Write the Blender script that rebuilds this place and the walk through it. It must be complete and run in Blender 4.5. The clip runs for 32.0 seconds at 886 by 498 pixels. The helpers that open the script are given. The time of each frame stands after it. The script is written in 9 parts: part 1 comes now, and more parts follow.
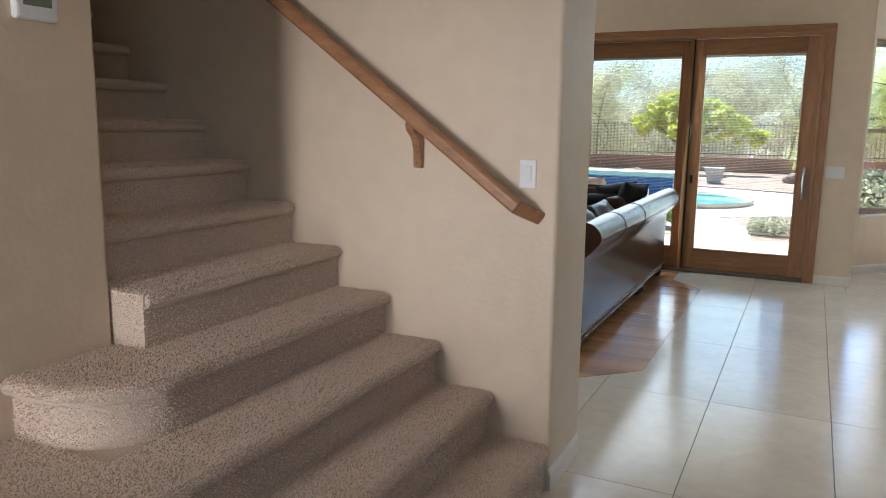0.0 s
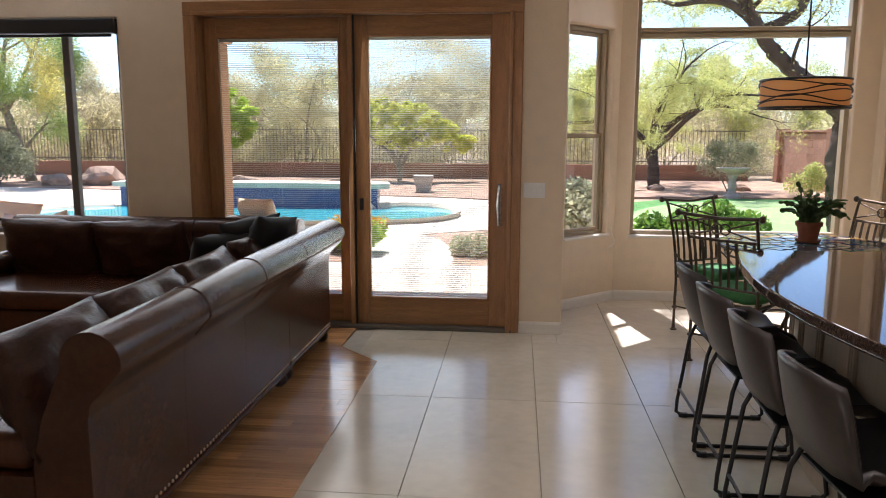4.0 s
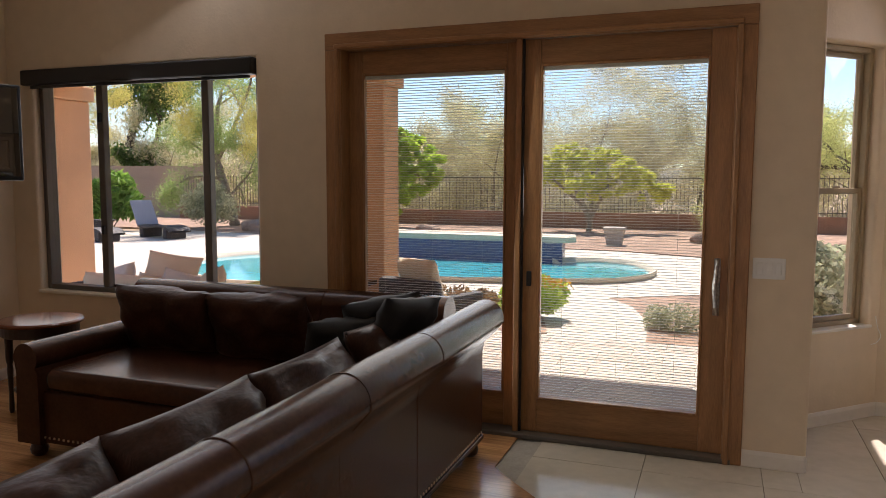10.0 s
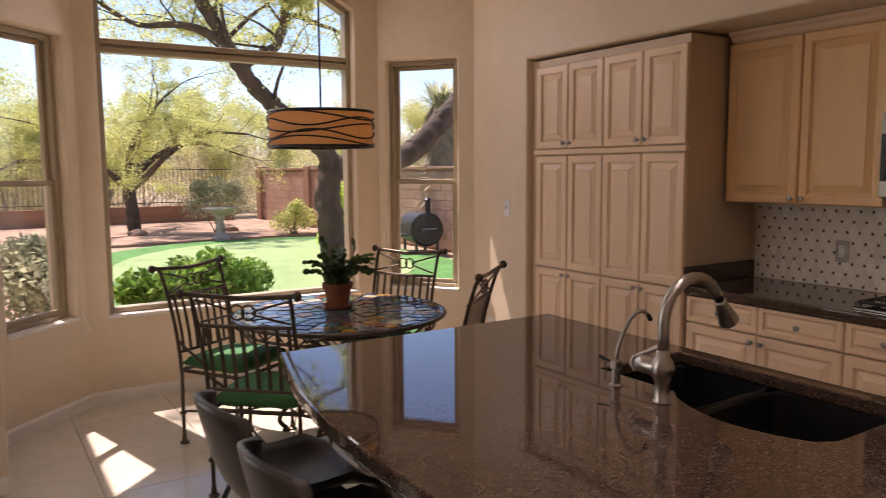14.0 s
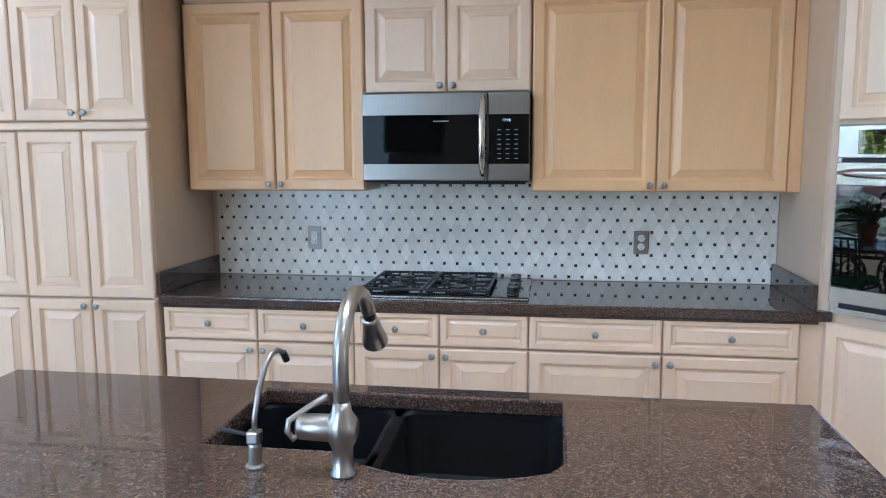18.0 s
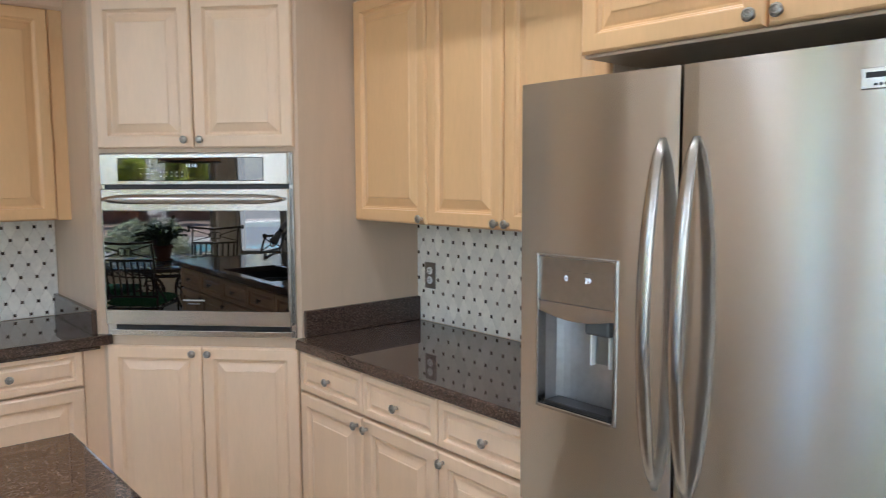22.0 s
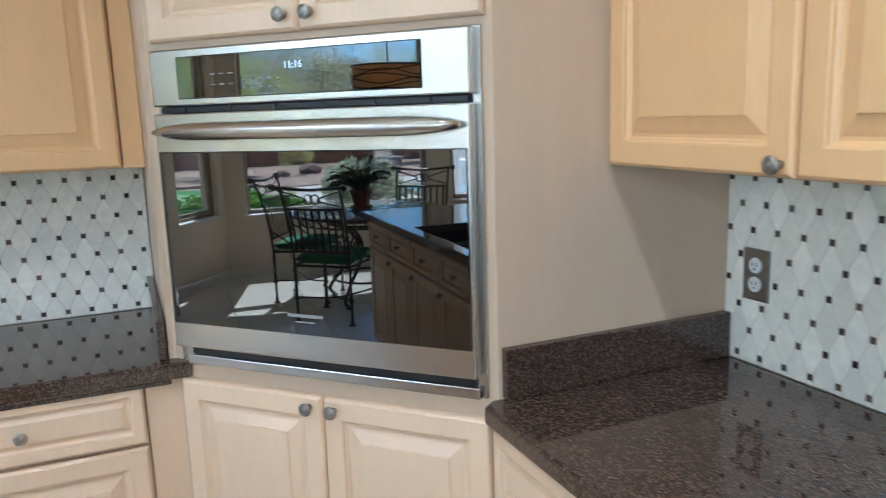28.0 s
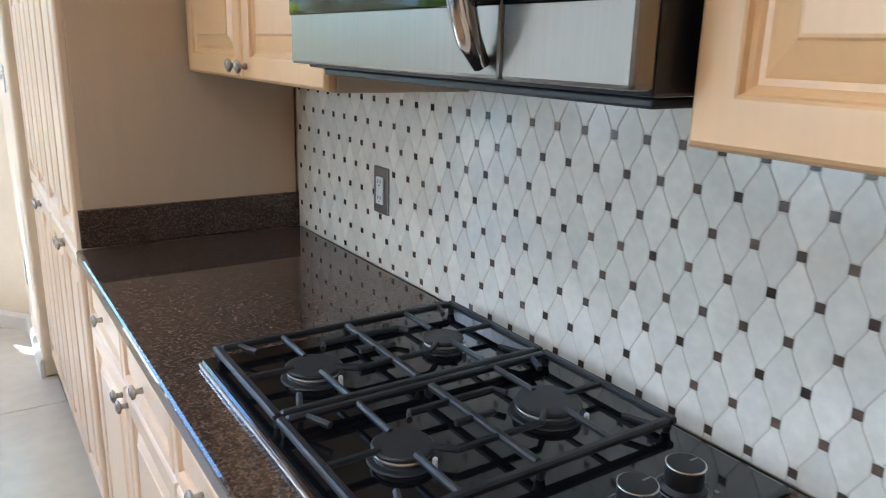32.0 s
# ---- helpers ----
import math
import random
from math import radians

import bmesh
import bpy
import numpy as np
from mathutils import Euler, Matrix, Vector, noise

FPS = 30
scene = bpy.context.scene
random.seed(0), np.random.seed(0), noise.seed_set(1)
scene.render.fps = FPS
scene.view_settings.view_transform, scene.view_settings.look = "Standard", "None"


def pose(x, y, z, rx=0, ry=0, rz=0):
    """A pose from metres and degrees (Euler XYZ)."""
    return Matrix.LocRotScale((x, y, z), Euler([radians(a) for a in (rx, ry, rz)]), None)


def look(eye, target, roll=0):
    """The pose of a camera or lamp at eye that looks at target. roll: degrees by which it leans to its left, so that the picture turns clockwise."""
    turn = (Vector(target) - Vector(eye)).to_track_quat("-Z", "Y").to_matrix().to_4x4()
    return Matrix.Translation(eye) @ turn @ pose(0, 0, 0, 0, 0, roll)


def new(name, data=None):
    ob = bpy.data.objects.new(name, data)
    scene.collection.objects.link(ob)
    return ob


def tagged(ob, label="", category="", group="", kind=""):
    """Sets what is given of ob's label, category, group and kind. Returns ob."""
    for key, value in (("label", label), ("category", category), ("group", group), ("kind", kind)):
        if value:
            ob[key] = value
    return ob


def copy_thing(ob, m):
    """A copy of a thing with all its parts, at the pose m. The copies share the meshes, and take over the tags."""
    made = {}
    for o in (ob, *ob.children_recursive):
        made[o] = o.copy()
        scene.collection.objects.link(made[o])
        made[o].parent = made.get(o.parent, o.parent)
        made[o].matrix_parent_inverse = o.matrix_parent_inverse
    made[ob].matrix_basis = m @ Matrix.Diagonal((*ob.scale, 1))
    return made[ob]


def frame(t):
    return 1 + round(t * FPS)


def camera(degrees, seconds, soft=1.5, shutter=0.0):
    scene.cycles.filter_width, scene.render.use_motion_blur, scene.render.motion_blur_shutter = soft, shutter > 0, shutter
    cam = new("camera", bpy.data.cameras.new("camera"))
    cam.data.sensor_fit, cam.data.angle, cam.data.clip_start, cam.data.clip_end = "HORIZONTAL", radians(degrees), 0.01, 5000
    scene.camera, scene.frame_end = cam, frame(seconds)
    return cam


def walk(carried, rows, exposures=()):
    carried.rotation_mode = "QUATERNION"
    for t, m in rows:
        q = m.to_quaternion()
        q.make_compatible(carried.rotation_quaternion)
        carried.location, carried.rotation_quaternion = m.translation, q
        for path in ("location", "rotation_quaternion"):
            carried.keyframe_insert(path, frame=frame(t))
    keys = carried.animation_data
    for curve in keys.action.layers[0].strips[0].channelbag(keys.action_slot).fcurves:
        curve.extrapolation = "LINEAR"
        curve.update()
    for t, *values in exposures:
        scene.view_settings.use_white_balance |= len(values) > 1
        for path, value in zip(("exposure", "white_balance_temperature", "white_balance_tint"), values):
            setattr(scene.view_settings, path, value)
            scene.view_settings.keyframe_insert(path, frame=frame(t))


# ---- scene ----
cam = camera(61.4, 32.0, soft=0.8, shutter=0.2)
METRES, EYE, TILT, LEAN, TURN = 9.5, 1.52, 0.0, 0.0, 26.1
ROWS = [
    (0.0, 0.0, 0.0, 0.0, 0.13, -9.6, -0.78),
    (0.5, 0.0211, 0.0207, 0.0025, 4.31, -9.16, -1.14),
    (1.0, 0.0343, 0.0441, 0.0007, 5.42, -8.69, -0.58),
    (1.5, 0.0446, 0.0732, 0.0008, 3.14, -8.82, 0.25),
    (2.0, 0.0623, 0.1028, 0.0002, -2.65, -9.73, 0.24),
    (2.5, 0.0769, 0.1351, 0.0006, -7.92, -9.94, -0.0),
    (3.0, 0.0866, 0.169, 0.0006, -13.49, -9.3, 0.19),
    (3.5, 0.1041, 0.2014, -0.001, -17.8, -9.11, 0.24),
    (4.0, 0.1232, 0.2319, 0.001, -20.36, -8.92, -0.18),
    (4.5, 0.1396, 0.2614, 0.0008, -25.36, -8.34, -0.54),
    (6.5, 0.186, 0.3504, 0.0036, -38.11, -6.01, 0.71),
    (7.0, 0.186, 0.3563, 0.004, -34.32, -5.81, 0.28),
    (7.5, 0.1844, 0.3579, 0.0047, -29.21, -5.69, 0.01),
    (8.0, 0.1816, 0.3584, 0.0053, -23.89, -5.58, -0.06),
    (8.5, 0.1783, 0.3597, 0.0058, -18.47, -5.52, -0.16),
    (9.0, 0.1744, 0.3612, 0.0061, -13.25, -5.48, -0.23),
    (9.5, 0.1716, 0.3614, 0.0064, -8.68, -5.46, -0.21),
    (10.0, 0.17, 0.361, 0.0063, -5.81, -5.46, -0.17),
    (10.5, 0.1699, 0.3596, 0.0065, -5.57, -5.45, -0.1),
    (11.0, 0.1717, 0.3584, 0.0065, -8.23, -5.42, 0.03),
    (11.5, 0.1743, 0.3601, 0.0063, -13.52, -5.41, 0.19),
    (12.0, 0.1774, 0.3607, 0.0062, -21.03, -5.43, 0.4),
    (12.5, 0.181, 0.3597, 0.0061, -30.07, -5.49, 0.59),
    (13.0, 0.1859, 0.3586, 0.0056, -39.76, -5.72, 0.61),
    (13.5, 0.1958, 0.3601, 0.0055, -49.43, -5.97, 0.49),
    (14.0, 0.217, 0.3632, 0.0058, -58.69, -6.18, 0.39),
    (14.5, 0.2366, 0.3707, 0.0047, -67.35, -6.39, 0.4),
    (15.0, 0.248, 0.3896, 0.0044, -75.06, -6.63, 0.87),
    (15.5, 0.2566, 0.4028, 0.0031, -81.82, -7.02, 1.4),
    (17.5, 0.2848, 0.4463, 0.0032, -104.16, -7.8, 0.73),
    (18.0, 0.2857, 0.4454, 0.0034, -107.72, -7.38, 0.24),
    (18.5, 0.286, 0.4445, 0.0039, -110.88, -6.61, 0.14),
    (19.0, 0.2844, 0.4438, 0.0039, -114.96, -5.99, 0.22),
    (19.5, 0.2821, 0.4437, 0.0038, -119.76, -6.02, 0.22),
    (20.0, 0.2807, 0.4419, 0.0035, -125.25, -6.35, 0.27),
    (20.5, 0.2792, 0.4396, 0.0035, -130.49, -6.56, 0.26),
    (21.0, 0.2774, 0.4377, 0.0037, -136.2, -6.47, 0.08),
    (21.5, 0.2751, 0.433, 0.0039, -146.7, -5.81, -0.22),
    (22.0, 0.2722, 0.4315, 0.0036, -156.8, -5.59, 0.24),
    (22.5, 0.2686, 0.4325, 0.0034, -163.17, -6.81, 0.48),
    (23.0, 0.267, 0.4353, 0.0032, -166.87, -7.27, 0.29),
    (23.5, 0.266, 0.4359, 0.0035, -168.56, -7.06, 0.08),
    (24.0, 0.2651, 0.4347, 0.0034, -169.13, -7.03, 0.16),
    (24.5, 0.2662, 0.4289, 0.0015, -168.53, -7.93, 0.37),
    (26.5, 0.3032, 0.3446, -0.0055, -154.6, -8.4, -0.72),
    (26.7, 0.3064, 0.3320, -0.0024, -152.29, -8.92, -0.79),
    (27.0, 0.3160, 0.3193, -0.0004, -146.98, -9.26, -0.44),
    (27.5, 0.3391, 0.3043, -0.0011, -144.04, -10.34, 1.57),
    (28.0, 0.3577, 0.2932, -0.0035, -139.58, -10.20, 1.85),
    (28.2, 0.3662, 0.2868, -0.0032, -134.21, -10.46, 1.40),
    (28.5, 0.3785, 0.2767, -0.0023, -125.62, -10.60, -0.12),
    (29.0, 0.4023, 0.2654, -0.0023, -114.69, -12.68, -0.41),
    (29.5, 0.4295, 0.2630, -0.0031, -108.01, -13.63, 0.30),
    (30.0, 0.4543, 0.2572, -0.0055, -96.60, -13.92, -0.90),
    (30.5, 0.4780, 0.2520, -0.0040, -78.95, -13.30, -1.33),
    (31.0, 0.4989, 0.2619, -0.0050, -69.56, -13.30, -0.20),
    (31.5, 0.5192, 0.2721, -0.0062, -65.73, -13.42, -0.47),
    (32.0, 0.5413, 0.2791, -0.0065, -59.13, -15.25, -1.41),
]
EXPOSURES = [(0.0, 1.65, 5350, 9), (1.0, 1.8, 5400, 9), (2.0, 1.72, 5300, 8), (3.1, 1.75, 5550, 13), (4.5, 0.95, 6250, 22), (6.5, 0.65, 6250, 20), (8.5, 0.6, 6350, 22), (9.5, 0.78, 6600, 23), (11.5, 0.78, 6600, 23), (13.0, 0.55, 6500, 25), (13.9, 0.95, 6900, 30),
             (15.5, 1.75, 5800, 28), (17.5, 2.6, 4500, 8), (19.0, 2.65, 4400, 5), (21.0, 2.65, 4500, -4), (22.0, 2.3, 5150, 9), (24.0, 2.15, 5350, 10), (26.5, 2.65, 4800, 3), (28.3, 2.7, 4750, 3), (29.3, 2.9, 5250, 9), (31.0, 2.85, 4950, 6), (32.0, 2.9, 4850, 7)]
walk(cam, [(t, pose(0, 0, EYE, TILT, LEAN, TURN) @ pose(METRES * x, METRES * y, METRES * z, 90 + pitch, roll, yaw)) for t, x, y, z, yaw, pitch, roll in ROWS], EXPOSURES)

# ---- world, sun and window light ----
SUN_ELEV, SUN_AZ = 59.0, 14.0          # degrees; azimuth is measured from +y towards -x
world = bpy.data.worlds.new("sky")
scene.world = world
world.use_nodes = True
wn = world.node_tree
wn.nodes.clear()
sky = wn.nodes.new("ShaderNodeTexSky")
sky.sky_type, sky.sun_disc = "NISHITA", False
sky.sun_elevation, sky.sun_rotation = radians(SUN_ELEV), radians(-SUN_AZ)
sky.air_density, sky.dust_density, sky.ozone_density = 0.9, 0.0, 3.5
bg = wn.nodes.new("ShaderNodeBackground")
bg.inputs["Strength"].default_value = 0.12
wout = wn.nodes.new("ShaderNodeOutputWorld")
wn.links.new(sky.outputs[0], bg.inputs[0])
wn.links.new(bg.outputs[0], wout.inputs[0])

sun = new("sun", bpy.data.lights.new("sun", "SUN"))
sun.data.energy, sun.data.angle, sun.data.color = 5.0, radians(0.53), (1.0, 0.94, 0.86)
_e, _a = radians(SUN_ELEV), radians(SUN_AZ)
to_sun = Vector((-math.sin(_a) * math.cos(_e), math.cos(_a) * math.cos(_e), math.sin(_e)))
sun.matrix_world = look((0, 0, 20), Vector((0, 0, 20)) - to_sun)


def window_light(name, eye, target, w, h, watts, colour=(1.0, 1.0, 1.0)):
    """An area lamp that stands in for sky light at a window opening, known or added."""
    ob = new(name, bpy.data.lights.new(name, "AREA"))
    ob.data.shape, ob.data.size, ob.data.size_y = "RECTANGLE", w, h
    ob.data.energy, ob.data.color = watts, colour
    ob.matrix_world = look(eye, target)
    return ob


# high slot above the view, added with this lamp as room fill
window_light("clerestory_light", (-2.6, 8.19, 3.06), (-1.6, 4.0, 0.6), 3.9, 0.32, 13, (0.93, 0.97, 1.0))
window_light("front_window_light", (1.75, -2.10, 1.77), (0.2, 2.8, 1.0), 1.65, 1.8, 2.5, (0.80, 0.84, 1.0))
# added lamp at an unseen panel, lights the stairs; narrow spread spares the side wall
entry = window_light("entry_glass_light", (-1.70, -2.10, 1.25), (-1.5, 3.0, 1.1), 0.5, 1.9, 3.6, (1.0, 0.86, 0.73))
entry.data.spread = radians(56)
window_light("bay_upper_light", (2.03, 9.36, 2.66), (2.3, 4.2, 0.9), 1.6, 0.42, 3.6, (1.0, 0.98, 0.94))
window_light("bay_side_light", (0.715, 9.085, 1.52), (3.6, 6.4, 1.3), 0.5, 1.7, 1.5, (1.0, 0.95, 0.86))
window_light("patio_door_light", (-1.17, 8.16, 1.25), (2.4, 4.3, 1.0), 2.2, 1.9, 12, (0.94, 1.0, 0.92))
window_light("living_window_light", (-4.0, 8.16, 1.54), (-1.0, 3.0, 0.9), 1.9, 1.6, 6, (0.95, 1.0, 0.94))
# ceiling cans (x, y, watts) out of view, added to lift the interior
CANS = [(2.0, 4.0, 2.6), (2.0, 5.5, 2.2), (1.2, 7.0, 0.6), (0.3, 4.3, 1.8), (-1.2, 1.0, 0.5), (-1.6, 4.6, 0.8), (-3.4, 5.6, 0.2), (0.1, 1.6, 0.3)]
for cx, cy, watts in CANS:
    can = new("can_light", bpy.data.lights.new("can_light", "AREA"))
    can.data.shape, can.data.size, can.data.energy, can.data.color = "DISK", 0.11, watts, (1.0, 0.93, 0.84) if cy > 2 else (1.0, 0.80, 0.58)
    can.data.spread = radians(112)
    can.matrix_world = look((cx, cy, 3.326), (cx, cy, 0))

# ---- materials ----
def mat(name, colour, rough=0.5, metal=0.0, vary=0.08, scale=6.0, fine=60.0, bump=0.0, bump_scale=80.0, stretch=(1, 1, 1), second=None, spec=0.5, rnd=0.0, coat=0.0, rough_vary=0.0):
    """A surface with colour that varies at two scales and a fine relief."""
    m = bpy.data.materials.new(name)
    m.use_nodes = True
    nt = m.node_tree
    bs = nt.nodes["Principled BSDF"]
    tc = nt.nodes.new("ShaderNodeTexCoord")
    mp = nt.nodes.new("ShaderNodeMapping")
    mp.inputs["Scale"].default_value = stretch
    nt.links.new(tc.outputs["Object"], mp.inputs["Vector"])
    vec = mp.outputs[0]
    oi = nt.nodes.new("ShaderNodeObjectInfo")
    if rnd > 0:
        ad = nt.nodes.new("ShaderNodeVectorMath")
        ad.operation = "ADD"
        sc = nt.nodes.new("ShaderNodeVectorMath")
        sc.operation = "SCALE"
        sc.inputs[0].default_value = (37.0, 11.0, 23.0)
        nt.links.new(oi.outputs["Random"], sc.inputs["Scale"])
        nt.links.new(vec, ad.inputs[0])
        nt.links.new(sc.outputs[0], ad.inputs[1])
        vec = ad.outputs[0]
    n1 = nt.nodes.new("ShaderNodeTexNoise")
    n1.inputs["Scale"].default_value, n1.inputs["Detail"].default_value = scale, 4
    n2 = nt.nodes.new("ShaderNodeTexNoise")
    n2.inputs["Scale"].default_value, n2.inputs["Detail"].default_value = fine, 3
    nt.links.new(vec, n1.inputs["Vector"])
    nt.links.new(vec, n2.inputs["Vector"])
    mx = nt.nodes.new("ShaderNodeMath")
    mx.operation = "MULTIPLY_ADD"
    mx.inputs[1].default_value = 0.6
    n2s = nt.nodes.new("ShaderNodeMath")
    n2s.operation = "MULTIPLY"
    n2s.inputs[1].default_value = 0.4
    nt.links.new(n2.outputs["Fac"], n2s.inputs[0])
    nt.links.new(n1.outputs["Fac"], mx.inputs[0])
    nt.links.new(n2s.outputs[0], mx.inputs[2])
    fac = mx.outputs[0]
    ramp = nt.nodes.new("ShaderNodeValToRGB")
    c = Vector(colour)
    d = Vector(second) if second else c * (1 - 2.2 * vary)
    if not second:
        c = c * (1 + vary)
    ramp.color_ramp.elements[0].position, ramp.color_ramp.elements[1].position = 0.32, 0.68
    ramp.color_ramp.elements[0].color = (*d, 1)
    ramp.color_ramp.elements[1].color = (*c, 1)
    nt.links.new(fac, ramp.inputs[0])
    col = ramp.outputs[0]
    if rnd > 0:
        hs = nt.nodes.new("ShaderNodeHueSaturation")
        mr = nt.nodes.new("ShaderNodeMapRange")
        mr.inputs["To Min"].default_value, mr.inputs["To Max"].default_value = 1 - rnd, 1 + rnd
        nt.links.new(oi.outputs["Random"], mr.inputs["Value"])
        nt.links.new(mr.outputs[0], hs.inputs["Value"])
        nt.links.new(col, hs.inputs["Color"])
        col = hs.outputs[0]
    nt.links.new(col, bs.inputs["Base Color"])
    bs.inputs["Roughness"].default_value, bs.inputs["Metallic"].default_value = rough, metal
    bs.inputs["Specular IOR Level"].default_value = spec
    bs.inputs["Coat Weight"].default_value = coat
    bs.inputs["Coat Roughness"].default_value = 0.08
    if rough_vary:
        rr = nt.nodes.new("ShaderNodeMapRange")
        rr.inputs["To Min"].default_value, rr.inputs["To Max"].default_value = max(0.02, rough - rough_vary), rough + rough_vary
        nt.links.new(n1.outputs["Fac"], rr.inputs["Value"])
        nt.links.new(rr.outputs[0], bs.inputs["Roughness"])
    if bump:
        n3 = nt.nodes.new("ShaderNodeTexNoise")
        n3.inputs["Scale"].default_value, n3.inputs["Detail"].default_value = bump_scale, 3
        nt.links.new(vec, n3.inputs["Vector"])
        bp = nt.nodes.new("ShaderNodeBump")
        bp.inputs["Strength"].default_value, bp.inputs["Distance"].default_value = bump, 0.004
        nt.links.new(n3.outputs["Fac"], bp.inputs["Height"])
        nt.links.new(bp.outputs[0], bs.inputs["Normal"])
    return m


def granite_mat():
    m = mat("brown_granite", (0.092, 0.051, 0.037), 0.035, vary=0.3, scale=26, fine=180, spec=0.6, second=(0.026, 0.019, 0.017))
    nt = m.node_tree
    bs = nt.nodes["Principled BSDF"]
    tc = nt.nodes.new("ShaderNodeTexCoord")
    vo = nt.nodes.new("ShaderNodeTexVoronoi")
    vo.inputs["Scale"].default_value = 260
    nt.links.new(tc.outputs["Object"], vo.inputs["Vector"])
    rp = nt.nodes.new("ShaderNodeValToRGB")
    el = rp.color_ramp.elements
    el[0].position, el[0].color = 0.0, (0.012, 0.010, 0.010, 1)
    el[1].position, el[1].color = 0.97, (0.19, 0.135, 0.10, 1)
    e = el.new(0.35)
    e.color = (0.040, 0.027, 0.022, 1)
    e = el.new(0.62)
    e.color = (0.083, 0.048, 0.034, 1)
    sp = nt.nodes.new("ShaderNodeSeparateColor")
    nt.links.new(vo.outputs["Color"], sp.inputs[0])
    nt.links.new(sp.outputs[0], rp.inputs[0])
    mixer = nt.nodes.new("ShaderNodeMix")
    mixer.data_type = "RGBA"
    mixer.inputs["Factor"].default_value = 0.6
    old = bs.inputs["Base Color"].links[0].from_socket
    nt.links.new(old, mixer.inputs["A"])
    nt.links.new(rp.outputs[0], mixer.inputs["B"])
    nt.links.new(mixer.outputs["Result"], bs.inputs["Base Color"])
    return m


def glass_mat(name, tint=(1, 1, 1), rough=0.0):
    """Thin clear glazing: light passes straight, with a faint mirror gloss."""
    m = bpy.data.materials.new(name)
    m.use_nodes = True
    nt = m.node_tree
    nt.nodes.clear()
    tr = nt.nodes.new("ShaderNodeBsdfTransparent")
    tr.inputs[0].default_value = (*tint, 1)
    gl = nt.nodes.new("ShaderNodeBsdfGlossy")
    gl.inputs["Roughness"].default_value = rough
    lw = nt.nodes.new("ShaderNodeLayerWeight")
    pw = nt.nodes.new("ShaderNodeMath")
    pw.operation, pw.inputs[1].default_value = "POWER", 4.0
    nt.links.new(lw.outputs["Facing"], pw.inputs[0])
    fr = nt.nodes.new("ShaderNodeMapRange")
    fr.inputs["To Min"].default_value, fr.inputs["To Max"].default_value = 0.035, 0.7
    nt.links.new(pw.outputs[0], fr.inputs["Value"])
    mi = nt.nodes.new("ShaderNodeMixShader")
    ou = nt.nodes.new("ShaderNodeOutputMaterial")
    nt.links.new(fr.outputs[0], mi.inputs[0])
    nt.links.new(tr.outputs[0], mi.inputs[1])
    nt.links.new(gl.outputs[0], mi.inputs[2])
    nt.links.new(mi.outputs[0], ou.inputs[0])
    return m


def emit_mat(name, colour, strength):
    m = bpy.data.materials.new(name)
    m.use_nodes = True
    bs = m.node_tree.nodes["Principled BSDF"]
    bs.inputs["Base Color"].default_value = (*colour, 1)
    bs.inputs["Emission Color"].default_value = (*colour, 1)
    bs.inputs["Emission Strength"].default_value = strength
    return m


WALL = mat("cream_wall_paint", (0.75, 0.62, 0.46), 0.45, vary=0.04, scale=1.2, fine=9, bump=0.4, bump_scale=45)
WALL_KNOCK = mat("cream_knockdown_wall", (0.75, 0.62, 0.46), 0.55, spec=0.4, vary=0.04, scale=1.2, fine=9, bump=0.9, bump_scale=34, stretch=(1.6, 1.6, 0.6))
CEIL = mat("white_ceiling_paint", (0.84, 0.79, 0.70), 0.8, vary=0.02, bump=0.2, bump_scale=60)
TRIM = mat("white_trim_paint", (0.78, 0.74, 0.68), 0.35, vary=0.03, fine=20)
TILE = mat("cream_porcelain_tile", (0.615, 0.555, 0.45), 0.16, vary=0.06, scale=2.2, fine=14, rnd=0.03, rough_vary=0.05, bump=0.02, bump_scale=8)
GROUT = mat("grey_grout", (0.40, 0.36, 0.30), 0.9, vary=0.1)
PLANK = mat("oak_floor_plank", (0.50, 0.26, 0.11), 0.2, vary=0.18, scale=7, fine=45, stretch=(0.5, 9, 9), rnd=0.28, bump=0.05, bump_scale=60, coat=0.3)
OAKTRIM = mat("fir_door_wood", (0.39, 0.195, 0.08), 0.38, vary=0.16, scale=6, fine=40, stretch=(5, 5, 0.6), rnd=0.1, bump=0.08, bump_scale=90)
OAKTRIM_H = mat("fir_door_wood_cross", (0.39, 0.195, 0.08), 0.38, vary=0.16, scale=6, fine=40, stretch=(0.6, 5, 5), rnd=0.1, bump=0.08, bump_scale=90)
RAILWOOD = mat("oak_handrail", (0.42, 0.215, 0.10), 0.35, vary=0.15, scale=8, fine=60, stretch=(1, 6, 4), bump=0.06)
MAPLE_GOLD = mat("golden_maple", (0.80, 0.505, 0.245), 0.32, vary=0.03, scale=2.5, fine=26, stretch=(4, 4, 0.7), rnd=0.03, bump=0.03, bump_scale=120)
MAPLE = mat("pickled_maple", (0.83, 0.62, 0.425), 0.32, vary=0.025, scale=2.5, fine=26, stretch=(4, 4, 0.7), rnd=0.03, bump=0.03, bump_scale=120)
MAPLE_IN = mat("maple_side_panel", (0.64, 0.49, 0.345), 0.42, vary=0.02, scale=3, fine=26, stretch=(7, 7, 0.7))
GRANITE = granite_mat()
LEATHER = mat("dark_brown_leather", (0.066, 0.025, 0.013), 0.25, spec=0.27, vary=0.16, scale=5, fine=50, bump=0.07, bump_scale=220, rough_vary=0.02, rnd=0.05)
